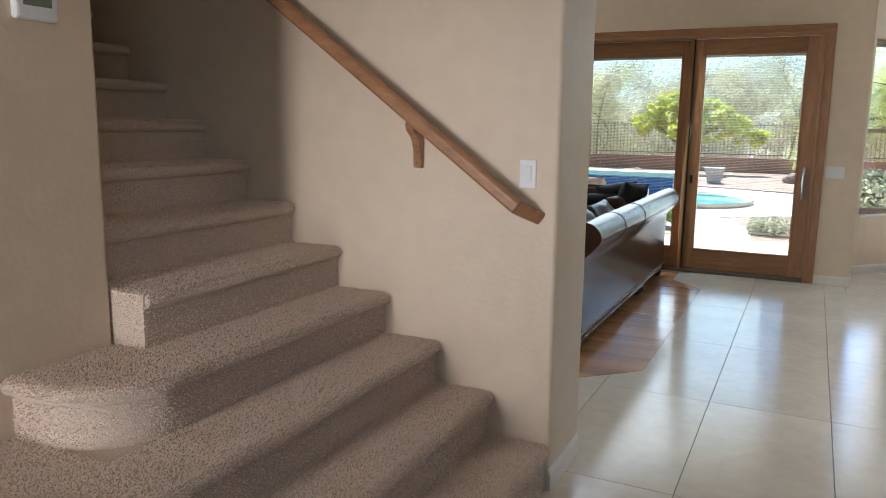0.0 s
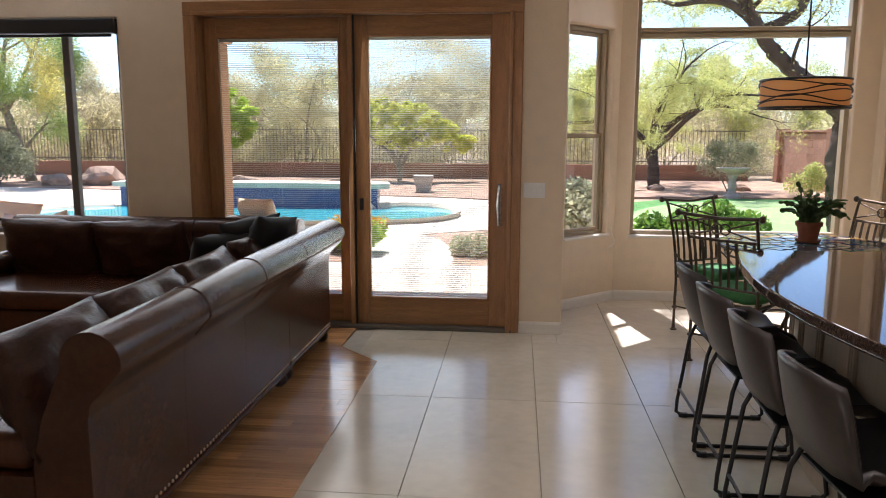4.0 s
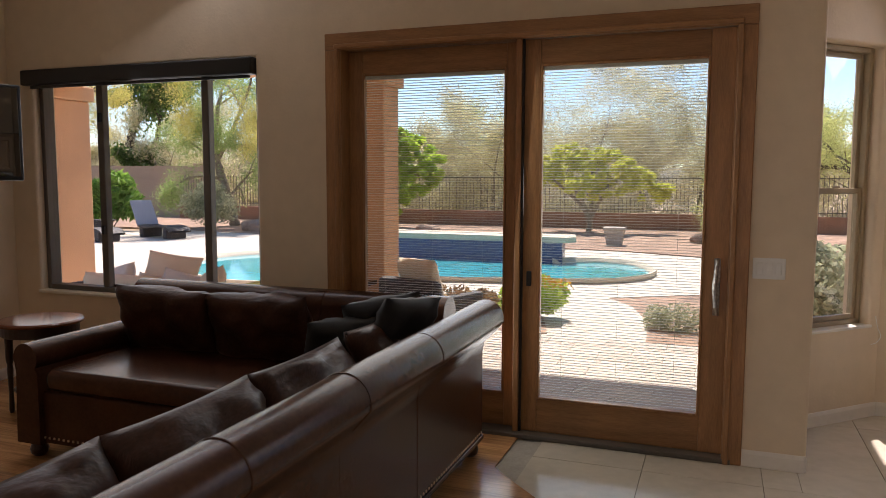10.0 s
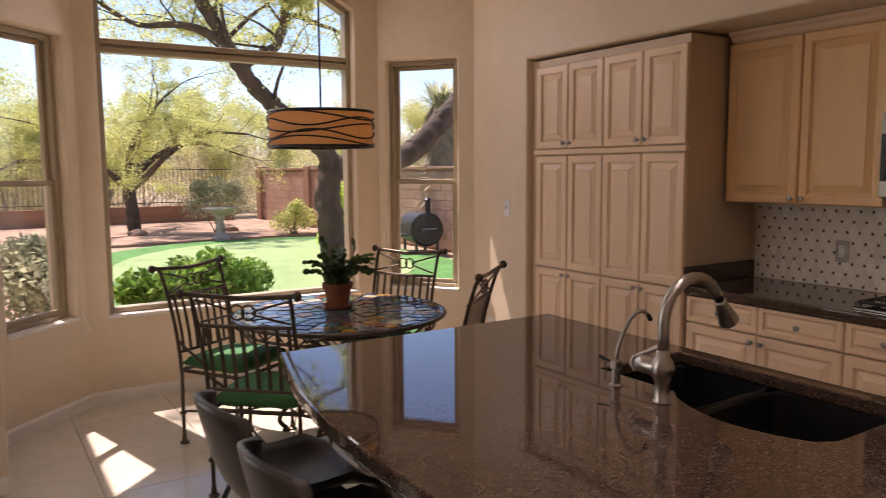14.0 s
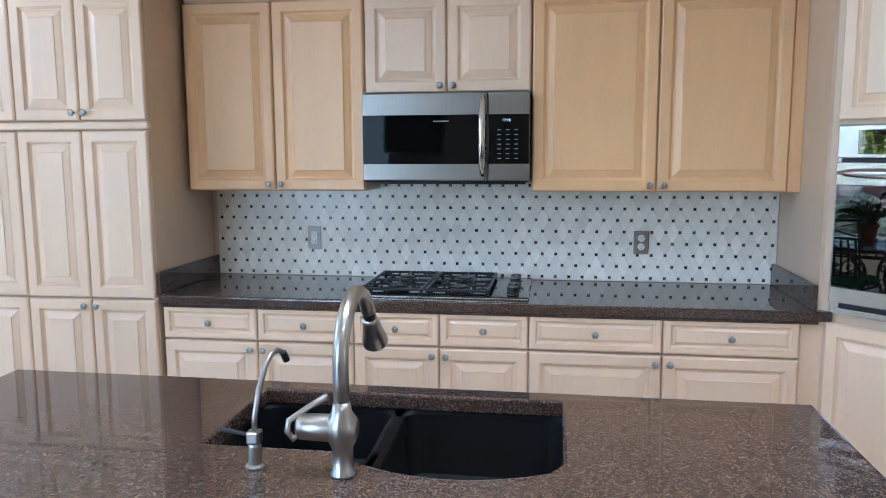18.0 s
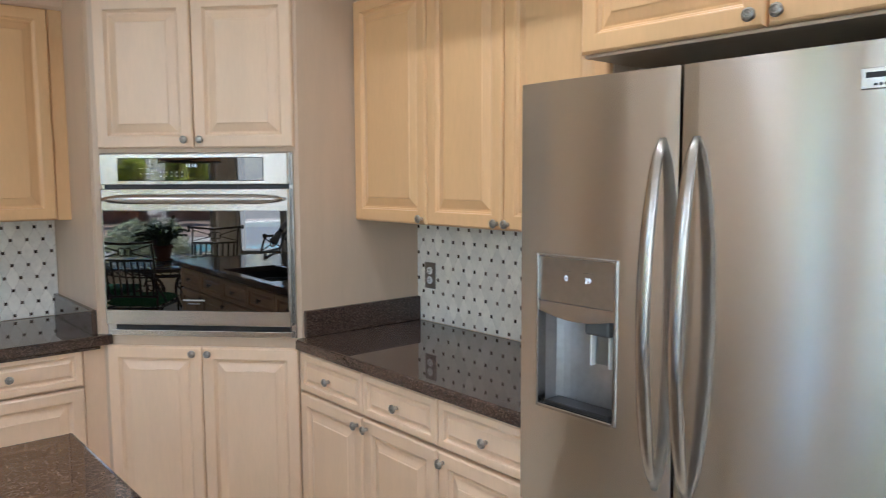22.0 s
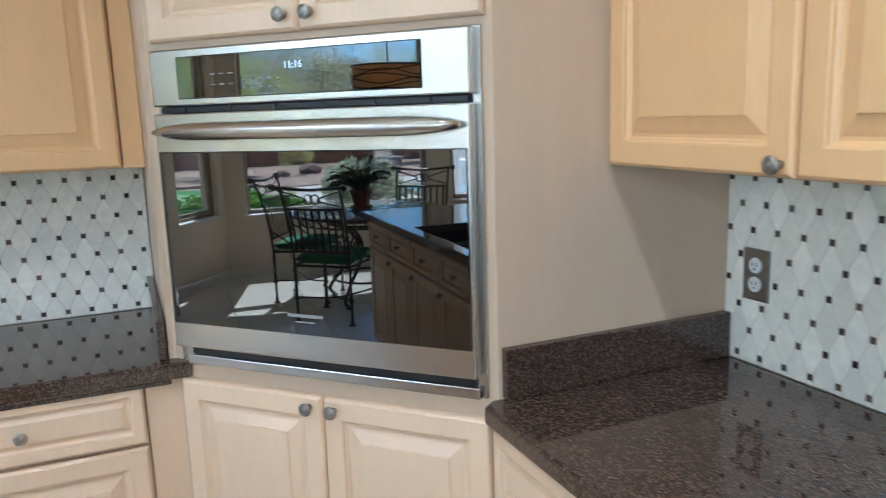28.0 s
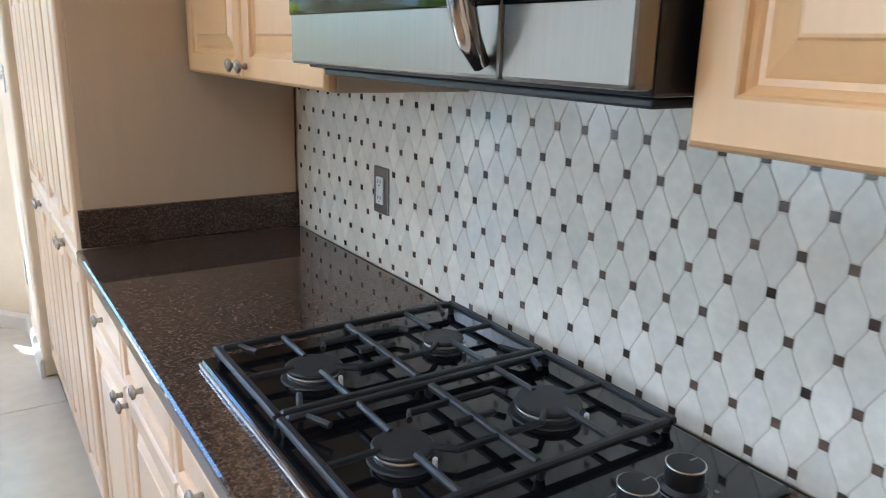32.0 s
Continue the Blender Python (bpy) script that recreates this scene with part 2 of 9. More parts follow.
LEATHER_FOLD = mat("creased_brown_leather", (0.052, 0.020, 0.011), 0.38, spec=0.20, vary=0.25, scale=6, fine=50, bump=0.8, bump_scale=9, stretch=(1, 3, 1), rough_vary=0.1, rnd=0.05)
LEATHER_FOLD.node_tree.nodes["Bump"].inputs["Distance"].default_value = 0.009
CHARCOAL = mat("charcoal_cloth", (0.02, 0.02, 0.021), 0.8, vary=0.15, bump=0.2, bump_scale=400)
BLUECLOTH = mat("dark_blue_cloth", (0.02, 0.03, 0.06), 0.8, vary=0.15, bump=0.2, bump_scale=300)
REDLEATHER = mat("red_brown_leather", (0.16, 0.035, 0.018), 0.35, vary=0.2, scale=5, bump=0.15, bump_scale=200)
NAIL = mat("brass_nailhead", (0.62, 0.45, 0.28), 0.3, 1.0)
DARKWOOD = mat("dark_stained_wood", (0.035, 0.015, 0.008), 0.3, vary=0.2, stretch=(1, 6, 6))
REDWOOD = mat("cherry_table_top", (0.16, 0.05, 0.02), 0.22, vary=0.2, stretch=(1, 6, 6))
BLACKMETAL = mat("black_powder_coat", (0.012, 0.012, 0.013), 0.4, vary=0.1)
BRONZE = mat("bronze_iron", (0.10, 0.075, 0.055), 0.42, 0.75, vary=0.2, scale=12, fine=90, bump=0.12, bump_scale=120)
VINYL = mat("grey_brown_leatherette", (0.050, 0.040, 0.036), 0.36, vary=0.15, bump=0.1, bump_scale=260, rnd=0.05)
VINYL_IN = mat("black_leatherette", (0.014, 0.013, 0.014), 0.42, vary=0.15, bump=0.1, bump_scale=260)
GREEN = mat("green_cushion_cloth", (0.035, 0.17, 0.045), 0.8, vary=0.15, bump=0.2, bump_scale=300)
STEEL = mat("brushed_steel", (0.72, 0.70, 0.665), 0.24, 1.0, vary=0.015, scale=4, fine=60, stretch=(1, 1, 30), bump=0.006, bump_scale=150)
STEEL_MW = mat("bronze_grey_steel", (0.23, 0.21, 0.185), 0.30, 1.0, vary=0.04, scale=4, fine=60, stretch=(30, 30, 1), bump=0.02, bump_scale=150)
STEEL_H = mat("brushed_steel_cross", (0.55, 0.53, 0.50), 0.24, 1.0, vary=0.04, scale=4, fine=60, stretch=(1, 30, 30), bump=0.02, bump_scale=150)
_nt = STEEL.node_tree
_tg = _nt.nodes.new("ShaderNodeCombineXYZ")
_tg.inputs["Z"].default_value = 1.0
_nt.links.new(_tg.outputs[0], _nt.nodes["Principled BSDF"].inputs["Tangent"])
_nt.nodes["Principled BSDF"].inputs["Anisotropic"].default_value = 1.0
NICKEL = mat("brushed_nickel", (0.46, 0.43, 0.39), 0.28, 1.0, vary=0.05)
HANDLESTEEL = mat("satin_steel_handle", (0.50, 0.46, 0.42), 0.26, 1.0, vary=0.05, stretch=(1, 20, 20))
CHROME = mat("polished_steel", (0.60, 0.58, 0.56), 0.12, 1.0, vary=0.02)
PEWTER = mat("pewter_knob", (0.50, 0.48, 0.45), 0.35, 1.0, vary=0.2, scale=60)
BLACKGLASS = mat("black_oven_glass", (0.002, 0.002, 0.002), 0.015, vary=0.02, spec=0.75)
MWGLASS = mat("dark_microwave_glass", (0.003, 0.003, 0.003), 0.03, vary=0.02, spec=0.14)
BLACKGLASS.node_tree.nodes["Principled BSDF"].inputs["IOR"].default_value = 1.75
BLACK = mat("black_plastic", (0.010, 0.010, 0.011), 0.4, vary=0.05)
SINK = mat("black_composite_sink", (0.005, 0.005, 0.006), 0.55, spec=0.25, vary=0.25, fine=300)
ENAMEL = mat("black_glass_cooktop", (0.007, 0.007, 0.008), 0.07, vary=0.05, spec=0.7)
CASTIRON = mat("cast_iron_grate", (0.022, 0.023, 0.026), 0.45, vary=0.15, bump=0.2, bump_scale=300)
STONE_T = mat("cream_marble_tile", (0.93, 0.885, 0.79), 0.16, vary=0.06, scale=14, fine=60, rnd=0.08, bump=0.25, bump_scale=22)
STONE_D = mat("dark_marble_dot", (0.12, 0.088, 0.068), 0.2, vary=0.2, scale=40, rnd=0.6)
STONE_G = mat("sand_grout", (0.70, 0.645, 0.55), 0.85, vary=0.06)
WHITEPL = mat("white_plastic", (0.82, 0.82, 0.81), 0.35, vary=0.02)
CARPET = mat("beige_carpet", (0.76, 0.63, 0.51), 0.95, second=(0.58, 0.47, 0.37), scale=140, fine=300, bump=1.0, bump_scale=170, spec=0.1)
CARPET.node_tree.nodes["Bump"].inputs["Distance"].default_value = 0.006
PLATE = mat("steel_outlet_plate", (0.32, 0.29, 0.26), 0.4, 1.0, vary=0.08)
WINFRAME = mat("almond_window_frame", (0.40, 0.33, 0.22), 0.4, vary=0.05)
WINDARK = mat("bronze_window_frame", (0.12, 0.10, 0.08), 0.45, vary=0.05)
GLASS = glass_mat("window_glass", (0.96, 0.98, 0.97))
SLAT = mat("white_blind_slat", (0.75, 0.74, 0.70), 0.5, vary=0.02)
STUCCO = mat("terracotta_stucco", (0.68, 0.38, 0.21), 0.9, vary=0.1, scale=2, fine=30, bump=0.6, bump_scale=60)
TANWALL = mat("tan_garden_wall", (0.42, 0.31, 0.22), 0.9, vary=0.08, scale=1, fine=20, bump=0.4, bump_scale=40)
REDWALL = mat("red_brown_stucco", (0.33, 0.165, 0.105), 0.9, vary=0.12, scale=1.5, fine=20, bump=0.5, bump_scale=40)
BLOCK = mat("painted_block", (0.42, 0.245, 0.17), 0.9, vary=0.08, scale=3, fine=40, bump=0.6, bump_scale=90, rnd=0.07)
PAVER = mat("travertine_paver", (0.60, 0.485, 0.39), 0.75, vary=0.12, scale=5, fine=40, rnd=0.10, bump=0.2, bump_scale=60)
DECK = mat("pool_deck", (0.62, 0.53, 0.43), 0.8, vary=0.08, scale=2, fine=30, bump=0.2, bump_scale=60)
GRAVEL = mat("pink_desert_gravel", (0.42, 0.265, 0.185), 0.95, vary=0.25, scale=3, fine=40, bump=1.0, bump_scale=45)
DESERT = mat("desert_ground", (0.40, 0.29, 0.19), 0.95, vary=0.2, scale=0.8, fine=12, bump=0.8, bump_scale=20)
LAWN = mat("putting_green_turf", (0.27, 0.39, 0.155), 0.9, vary=0.12, scale=2, fine=120, bump=0.6, bump_scale=300)
LAWN2 = mat("fringe_turf", (0.09, 0.26, 0.06), 0.95, vary=0.2, scale=4, fine=120, bump=1.0, bump_scale=250)
WATER = mat("pool_water", (0.08, 0.50, 0.56), 0.05, vary=0.12, scale=1.2, fine=6, bump=0.25, bump_scale=7, spec=0.6)
POOLTILE = mat("blue_pool_tile", (0.05, 0.09, 0.24), 0.25, vary=0.25, scale=30, fine=60)
COPING = mat("pool_coping", (0.68, 0.57, 0.43), 0.8, vary=0.1, scale=4, bump=0.3, bump_scale=40)
BARK = mat("mesquite_bark", (0.105, 0.075, 0.058), 0.95, vary=0.35, scale=8, fine=40, stretch=(1, 1, 0.35), bump=1.0, bump_scale=25)
BARK2 = mat("pale_bark", (0.32, 0.26, 0.19), 0.95, vary=0.3, scale=8, fine=40, bump=0.8, bump_scale=30)
ROCK = mat("sandstone_boulder", (0.40, 0.26, 0.18), 0.9, vary=0.2, scale=3, fine=20, bump=0.8, bump_scale=15)
TERRACOTTA = mat("terracotta_pot", (0.26, 0.085, 0.042), 0.7, vary=0.12, bump=0.1)
SOIL = mat("potting_soil", (0.04, 0.028, 0.02), 1.0, vary=0.3, bump=1.0, bump_scale=90)
WICKER = mat("dark_wicker", (0.06, 0.045, 0.04), 0.6, vary=0.3, scale=60, fine=150, bump=1.0, bump_scale=120)
CANVAS = mat("beige_outdoor_cushion", (0.76, 0.62, 0.46), 0.9, vary=0.06, bump=0.2, bump_scale=200)
CANVAS2 = mat("grey_outdoor_cushion", (0.70, 0.66, 0.62), 0.9, vary=0.06, bump=0.2, bump_scale=200)
SLING = mat("grey_sling_cloth", (0.32, 0.32, 0.35), 0.8, vary=0.06)
CEMENT = mat("pale_cast_stone", (0.48, 0.42, 0.35), 0.85, vary=0.12, bump=0.4, bump_scale=60)
SMOKER = mat("black_smoker_steel", (0.03, 0.03, 0.033), 0.4, 0.4, vary=0.2)
BASECAB = mat("tan_island_panel", (0.36, 0.29, 0.21), 0.45, vary=0.06, stretch=(7, 7, 0.7))
PAPER = mat("printed_plate", (0.28, 0.28, 0.28), 0.4)


def leaf_mat(name, a, b, trans=0.55):
    """Foliage whose leaves differ one from the next."""
    m = bpy.data.materials.new(name)
    m.use_nodes = True
    nt = m.node_tree
    bs = nt.nodes["Principled BSDF"]
    ge = nt.nodes.new("ShaderNodeNewGeometry")
    rp = nt.nodes.new("ShaderNodeValToRGB")
    rp.color_ramp.elements[0].color, rp.color_ramp.elements[1].color = (*a, 1), (*b, 1)
    nt.links.new(ge.outputs["Random Per Island"], rp.inputs[0])
    nt.links.new(rp.outputs[0], bs.inputs["Base Color"])
    bs.inputs["Roughness"].default_value = 0.6
    tl = nt.nodes.new("ShaderNodeBsdfTranslucent")
    nt.links.new(rp.outputs[0], tl.inputs[0])
    mi = nt.nodes.new("ShaderNodeMixShader")
    mi.inputs[0].default_value = trans
    ou = nt.nodes["Material Output"]
    nt.links.new(bs.outputs[0], mi.inputs[1])
    nt.links.new(tl.outputs[0], mi.inputs[2])
    nt.links.new(mi.outputs[0], ou.inputs[0])
    return m


PILE = leaf_mat("carpet_yarn", (0.80, 0.675, 0.555), (0.93, 0.81, 0.69), 0.3)
LEAF_DRY = leaf_mat("dry_brown_leaf", (0.24, 0.13, 0.07), (0.46, 0.32, 0.16))
LEAF_HEDGE2 = leaf_mat("feathery_mesquite_leaf", (0.22, 0.34, 0.09), (0.46, 0.54, 0.20))
SHADE = leaf_mat("amber_lamp_shade", (0.94, 0.62, 0.31), (0.97, 0.66, 0.34), 0.6)
LEAF_CITRUS = leaf_mat("citrus_leaf", (0.32, 0.48, 0.05), (0.64, 0.74, 0.12))
LEAF_CITRUS_Y = leaf_mat("yellowing_citrus_leaf", (0.48, 0.52, 0.06), (0.84, 0.80, 0.16))
LEAF_PALO = leaf_mat("palo_verde_leaf", (0.40, 0.46, 0.14), (0.76, 0.74, 0.30), 0.65)
LEAF_YEL = leaf_mat("yellow_blossom_leaf", (0.50, 0.48, 0.12), (0.86, 0.74, 0.24))
LEAF_DARK = leaf_mat("dark_green_leaf", (0.07, 0.14, 0.03), (0.18, 0.28, 0.06))
LEAF_HEDGE = leaf_mat("hedge_leaf", (0.10, 0.24, 0.03), (0.34, 0.50, 0.10))
LEAF_GREY = leaf_mat("grey_sage_leaf", (0.30, 0.31, 0.18), (0.58, 0.58, 0.38))
LEAF_SCRUB = leaf_mat("desert_scrub_leaf", (0.50, 0.46, 0.25), (0.80, 0.72, 0.46), 0.68)
LEAF_CACTUS = leaf_mat("holiday_cactus_leaf", (0.035, 0.085, 0.02), (0.10, 0.15, 0.05), 0.15)
FLOWER = leaf_mat("orange_lantana_flower", (0.60, 0.20, 0.02), (0.75, 0.45, 0.04))

# ---- helpers for building ----
def part(name, bm, material, parent=None, label="", smooth=False, m=None):
    """Links a bmesh as one mesh object, under a thing or a part if one is given."""
    me = bpy.data.meshes.new(name)
    bm.normal_update()
    bm.to_mesh(me)
    bm.free()
    return piece(name, me, material, parent, label, smooth, m)


def piece(name, me, material, parent=None, label="", smooth=False, m=None):
    if material and not me.materials:
        me.materials.append(material)
    if smooth:
        me.polygons.foreach_set("use_smooth", [True] * len(me.polygons))
        if smooth is not True:
            me.set_sharp_from_angle(angle=radians(smooth))
    ob = new(name, me)
    ob.parent = parent
    if m is not None:
        ob.matrix_basis = m
    if label:
        ob["label"] = label
    return ob


def thing(name, m, label, category, group=""):
    ob = new(name)
    ob.empty_display_size = 0.1
    ob.matrix_basis = m
    return tagged(ob, label, category, group)


def B():
    return bmesh.new()


def box(bm, x0, x1, y0, y1, z0, z1, bev=0.0, seg=2, m=None):
    """A box, its edges rounded by bev."""
    g = bmesh.ops.create_cube(bm, size=1.0)
    vs = g["verts"]
    for v in vs:
        v.co = Vector((x0 if v.co.x < 0 else x1, y0 if v.co.y < 0 else y1, z0 if v.co.z < 0 else z1))
    if bev > 0:
        es = list({e for v in vs for e in v.link_edges})
        r = bmesh.ops.bevel(bm, geom=es, offset=bev, segments=seg, profile=0.5, affect="EDGES")
        vs = list({v for f in r["faces"] for v in f.verts} | {v for v in vs if v.is_valid})
    if m is not None:
        bmesh.ops.transform(bm, matrix=m, verts=vs)
    return bm


def prism(bm, poly, z0, z1, m=None):
    """A polygon in x, y drawn up from z0 to z1."""
    m = m or Matrix()
    a = [bm.verts.new(m @ Vector((p[0], p[1], z0))) for p in poly]
    b = [bm.verts.new(m @ Vector((p[0], p[1], z1))) for p in poly]
    n = len(poly)
    bm.faces.new(list(reversed(a)))
    bm.faces.new(b)
    for i in range(n):
        bm.faces.new((a[i], a[(i + 1) % n], b[(i + 1) % n], b[i]))
    bmesh.ops.recalc_face_normals(bm, faces=bm.faces[:])
    return bm


def tube(bm, pts, r, seg=8, closed=False, flat=1.0):
    """A round bar along pts; r is one radius or one for each point; flat squeezes it."""
    pts = [Vector(p) for p in pts]
    n = len(pts)
    rs = r if isinstance(r, (list, tuple)) else [r] * n
    rings = []
    side = None
    for i, p in enumerate(pts):
        if closed:
            t = pts[(i + 1) % n] - pts[i - 1]
        else:
            t = pts[min(i + 1, n - 1)] - pts[max(i - 1, 0)]
        t.normalize()
        if side is None:
            side = t.orthogonal().normalized()
        side = (side - t * side.dot(t))
        side = side.normalized() if side.length > 1e-6 else t.orthogonal().normalized()
        up = t.cross(side)
        rings.append([bm.verts.new(p + rs[i] * (math.cos(2 * math.pi * k / seg) * side + flat * math.sin(2 * math.pi * k / seg) * up)) for k in range(seg)])
    for i in range(n if closed else n - 1):
        a, b = rings[i], rings[(i + 1) % n]
        for k in range(seg):
            bm.faces.new((a[k], a[(k + 1) % seg], b[(k + 1) % seg], b[k]))
    if not closed:
        bm.faces.new(list(reversed(rings[0])))
        bm.faces.new(rings[-1])
    return bm


def lathe(bm, prof, seg=24, m=None):
    """A turned shape from (radius, height) pairs, closed at both ends."""
    m = m or Matrix()
    rings = [[bm.verts.new(m @ Vector((max(r, 1e-4) * math.cos(2 * math.pi * k / seg), max(r, 1e-4) * math.sin(2 * math.pi * k / seg), z))) for k in range(seg)] for r, z in prof]
    for a, b in zip(rings, rings[1:]):
        for k in range(seg):
            bm.faces.new((a[k], a[(k + 1) % seg], b[(k + 1) % seg], b[k]))
    bm.faces.new(list(reversed(rings[0])))
    bm.faces.new(rings[-1])
    return bm


def pillow(bm, sx, sy, sz, m=None, n=12, puff=3.2, wrinkle=0.012, seed=0.0):
    """A stuffed cushion: sx by sy wide, sz thick, with thin seams and soft dents."""
    m = m or Matrix()
    top, bot = [], []
    for i in range(n + 1):
        rt, rb = [], []
        for j in range(n + 1):
            u, v = -1 + 2 * i / n, -1 + 2 * j / n
            edge = (1 - abs(u) ** puff) * (1 - abs(v) ** puff)
            t = sz / 2 * max(edge, 0) ** 0.45
            cu = 1 - 0.06 * (1 - abs(v) ** 2) * (abs(u) > 0.99)
            cv = 1 - 0.06 * (1 - abs(u) ** 2) * (abs(v) > 0.99)
            w = wrinkle * noise.noise(Vector((u * 2.1 + seed, v * 2.1, seed))) + 0.5 * wrinkle * noise.noise(Vector((u * 5 + seed, v * 5, 3.1 + seed)))
            x, y = u * sx / 2 * cu, v * sy / 2 * cv
            rim = i in (0, n) or j in (0, n)
            vt = bm.verts.new(m @ Vector((x, y, 0 if rim else t + w)))
            rt.append(vt)
            rb.append(vt if rim else bm.verts.new(m @ Vector((x, y, -t + w))))
        top.append(rt)
        bot.append(rb)
    for i in range(n):
        for j in range(n):
            bm.faces.new((top[i][j], top[i + 1][j], top[i + 1][j + 1], top[i][j + 1]))
            bm.faces.new((bot[i][j + 1], bot[i + 1][j + 1], bot[i + 1][j], bot[i][j]))
    return bm


def arc(cx, cy, r, a0, a1, n):
    return [(cx + r * math.cos(radians(a0 + (a1 - a0) * i / n)), cy + r * math.sin(radians(a0 + (a1 - a0) * i / n))) for i in range(n + 1)]


def profile_run(bm, prof, length, m=None):
    """A profile in (depth, height) drawn along local x for a length."""
    m = m or Matrix()
    prism(bm, prof, 0, length, m @ Matrix(((0, 0, 1, 0), (1, 0, 0, 0), (0, 1, 0, 0), (0, 0, 0, 1))))
    return bm


def wall(name, p0, p1, z0, z1, thick, holes=(), material=None, label="cream textured plaster wall", ends=(False, False)):
    """A wall from p0 to p1 whose inner face is that line; thickness goes to its left. holes: s0, s1, z0, z1 along it."""
    a, b = Vector(p0), Vector(p1)
    length = (b - a).length
    ang = math.degrees(math.atan2(b.y - a.y, b.x - a.x))
    holes = [(a0, length if abs(a1 - length) < 1e-3 else a1, b0, b1) for a0, a1, b0, b1 in holes]
    bm = B()
    ss = sorted({0, length, *[h[0] for h in holes], *[h[1] for h in holes]})
    zs = sorted({z0, z1, *[h[2] for h in holes], *[h[3] for h in holes]})
    solid = {}
    for i in range(len(ss) - 1):
        for j in range(len(zs) - 1):
            cs, cz = (ss[i] + ss[i + 1]) / 2, (zs[j] + zs[j + 1]) / 2
            solid[i, j] = not any(h[0] < cs < h[1] and h[2] < cz < h[3] for h in holes)
    vert = {}

    def vv(i, j, k):
        if (i, j, k) not in vert:
            vert[i, j, k] = bm.verts.new((ss[i], thick * k, zs[j]))
        return vert[i, j, k]
    for (i, j), s in solid.items():
        if not s:
            continue
        bm.faces.new((vv(i, j, 0), vv(i + 1, j, 0), vv(i + 1, j + 1, 0), vv(i, j + 1, 0)))
        bm.faces.new((vv(i, j, 1), vv(i, j + 1, 1), vv(i + 1, j + 1, 1), vv(i + 1, j, 1)))
        for di, dj, c, d in ((-1, 0, (i, j), (i, j + 1)), (1, 0, (i + 1, j + 1), (i + 1, j)), (0, -1, (i + 1, j), (i, j)), (0, 1, (i, j + 1), (i + 1, j + 1))):
            if not solid.get((i + di, j + dj), False):
                bm.faces.new((vv(*c, 0), vv(*d, 0), vv(*d, 1), vv(*c, 1)))
    bmesh.ops.recalc_face_normals(bm, faces=bm.faces[:])
    sharp = [e for e in bm.edges if len(e.link_faces) == 2 and e.calc_face_angle() > 1.2 and any(abs(v.co.y) < 1e-6 for v in e.verts) and (0.001 < e.verts[0].co.x < length - 0.001 or (abs(e.verts[0].co.x - e.verts[1].co.x) < 1e-6 and ((ends[0] and e.verts[0].co.x < 0.001) or (ends[1] and e.verts[0].co.x > length - 0.001))))]
    if sharp:
        bmesh.ops.bevel(bm, geom=sharp, offset=0.018, segments=4, profile=0.5, affect="EDGES")
    ob = part(name, bm, material or WALL, m=pose(a.x, a.y, 0, 0, 0, ang))
    return tagged(ob, label, "wall", kind="structure")


def baseboard(p0, p1, h=0.09, t=0.014):
    """White skirting along p0 to p1, standing out to the right of the line."""
    a, b = Vector(p0), Vector(p1)
    ang = math.degrees(math.atan2(b.y - a.y, b.x - a.x))
    bm = B()
    profile_run(bm, [(0, 0), (0, h), (-t * 0.4, h), (-t * 0.7, h - 0.008), (-t, h - 0.02), (-t, 0)], (b - a).length)
    ob = part("baseboard", bm, TRIM, m=pose(a.x, a.y, 0, 0, 0, ang))
    return tagged(ob, "white painted baseboard along the wall", "baseboard", kind="structure")

# ---- setting: walls, floor, ceiling ----
H = 3.35
# last hole: unseen high slot, added only for the fill lamp there
wall("wall_north", (-5.25, 8.12), (0.43, 8.12), 0, H, 0.2, [(0.25, 2.25, 0.70, 2.38), (2.85, 5.30, 0, 2.44), (0.65, 4.65, 2.88, 3.24)], ends=(False, True))
wall("wall_bay_return", (0.42, 8.322), (0.42, 8.84), 0, H, 0.2)
wall("wall_bay_west", (0.42, 8.84), (0.965, 9.385), 0, H, 0.2, [(0.10, 0.68, 0.62, 2.42)])
wall("wall_bay_north", (0.965, 9.385), (3.16, 9.385), 0, H, 0.2, [(0.14, 1.99, 0.60, 3.10)])
wall("wall_bay_east", (3.16, 9.385), (3.66, 8.764), 0, H, 0.2, [(0.07, 0.66, 0.62, 2.42)])
wall("wall_kitchen_front", (3.66, 8.764), (3.66, 3.95), 0, H, 0.66, [(0.644, 4.814, 0, 2.32)])
wall("wall_kitchen_back", (4.322, 8.9), (4.322, 2.5), 0, H, 0.15, label="cream plaster wall behind the cooktop")
wall("wall_fridge", (4.322, 2.73), (0.84, 2.73), 0, H, 0.15, label="cream plaster wall behind the refrigerator")
wall("wall_fridge_end", (0.84, 2.58), (0.84, 3.50), 0, H, 0.135, ends=(True, True), material=WALL_KNOCK, label="narrow cream wall end with knocked texture")
wall("wall_stair", (-5.3, 2.83), (-0.885, 2.83), 0, H, 0.43, ends=(False, True), label="cream plaster stair wall with rounded corners")
wall("wall_thermostat", (-2.07, -2.2), (-2.07, 1.70), 0, H, 0.16, ends=(False, True))
wall("wall_stairwell", (-2.232, 1.70), (-5.3, 1.70), 0, H, 0.16)
wall("wall_stair_end", (-5.25, 1.5), (-5.25, 2.9), 0, H, 0.16)
wall("wall_west", (-5.25, 3.2), (-5.25, 8.12), 0, H, 0.2)
wall("wall_entry_east", (2.9, 2.6), (2.9, -2.2), 0, H, 0.16)
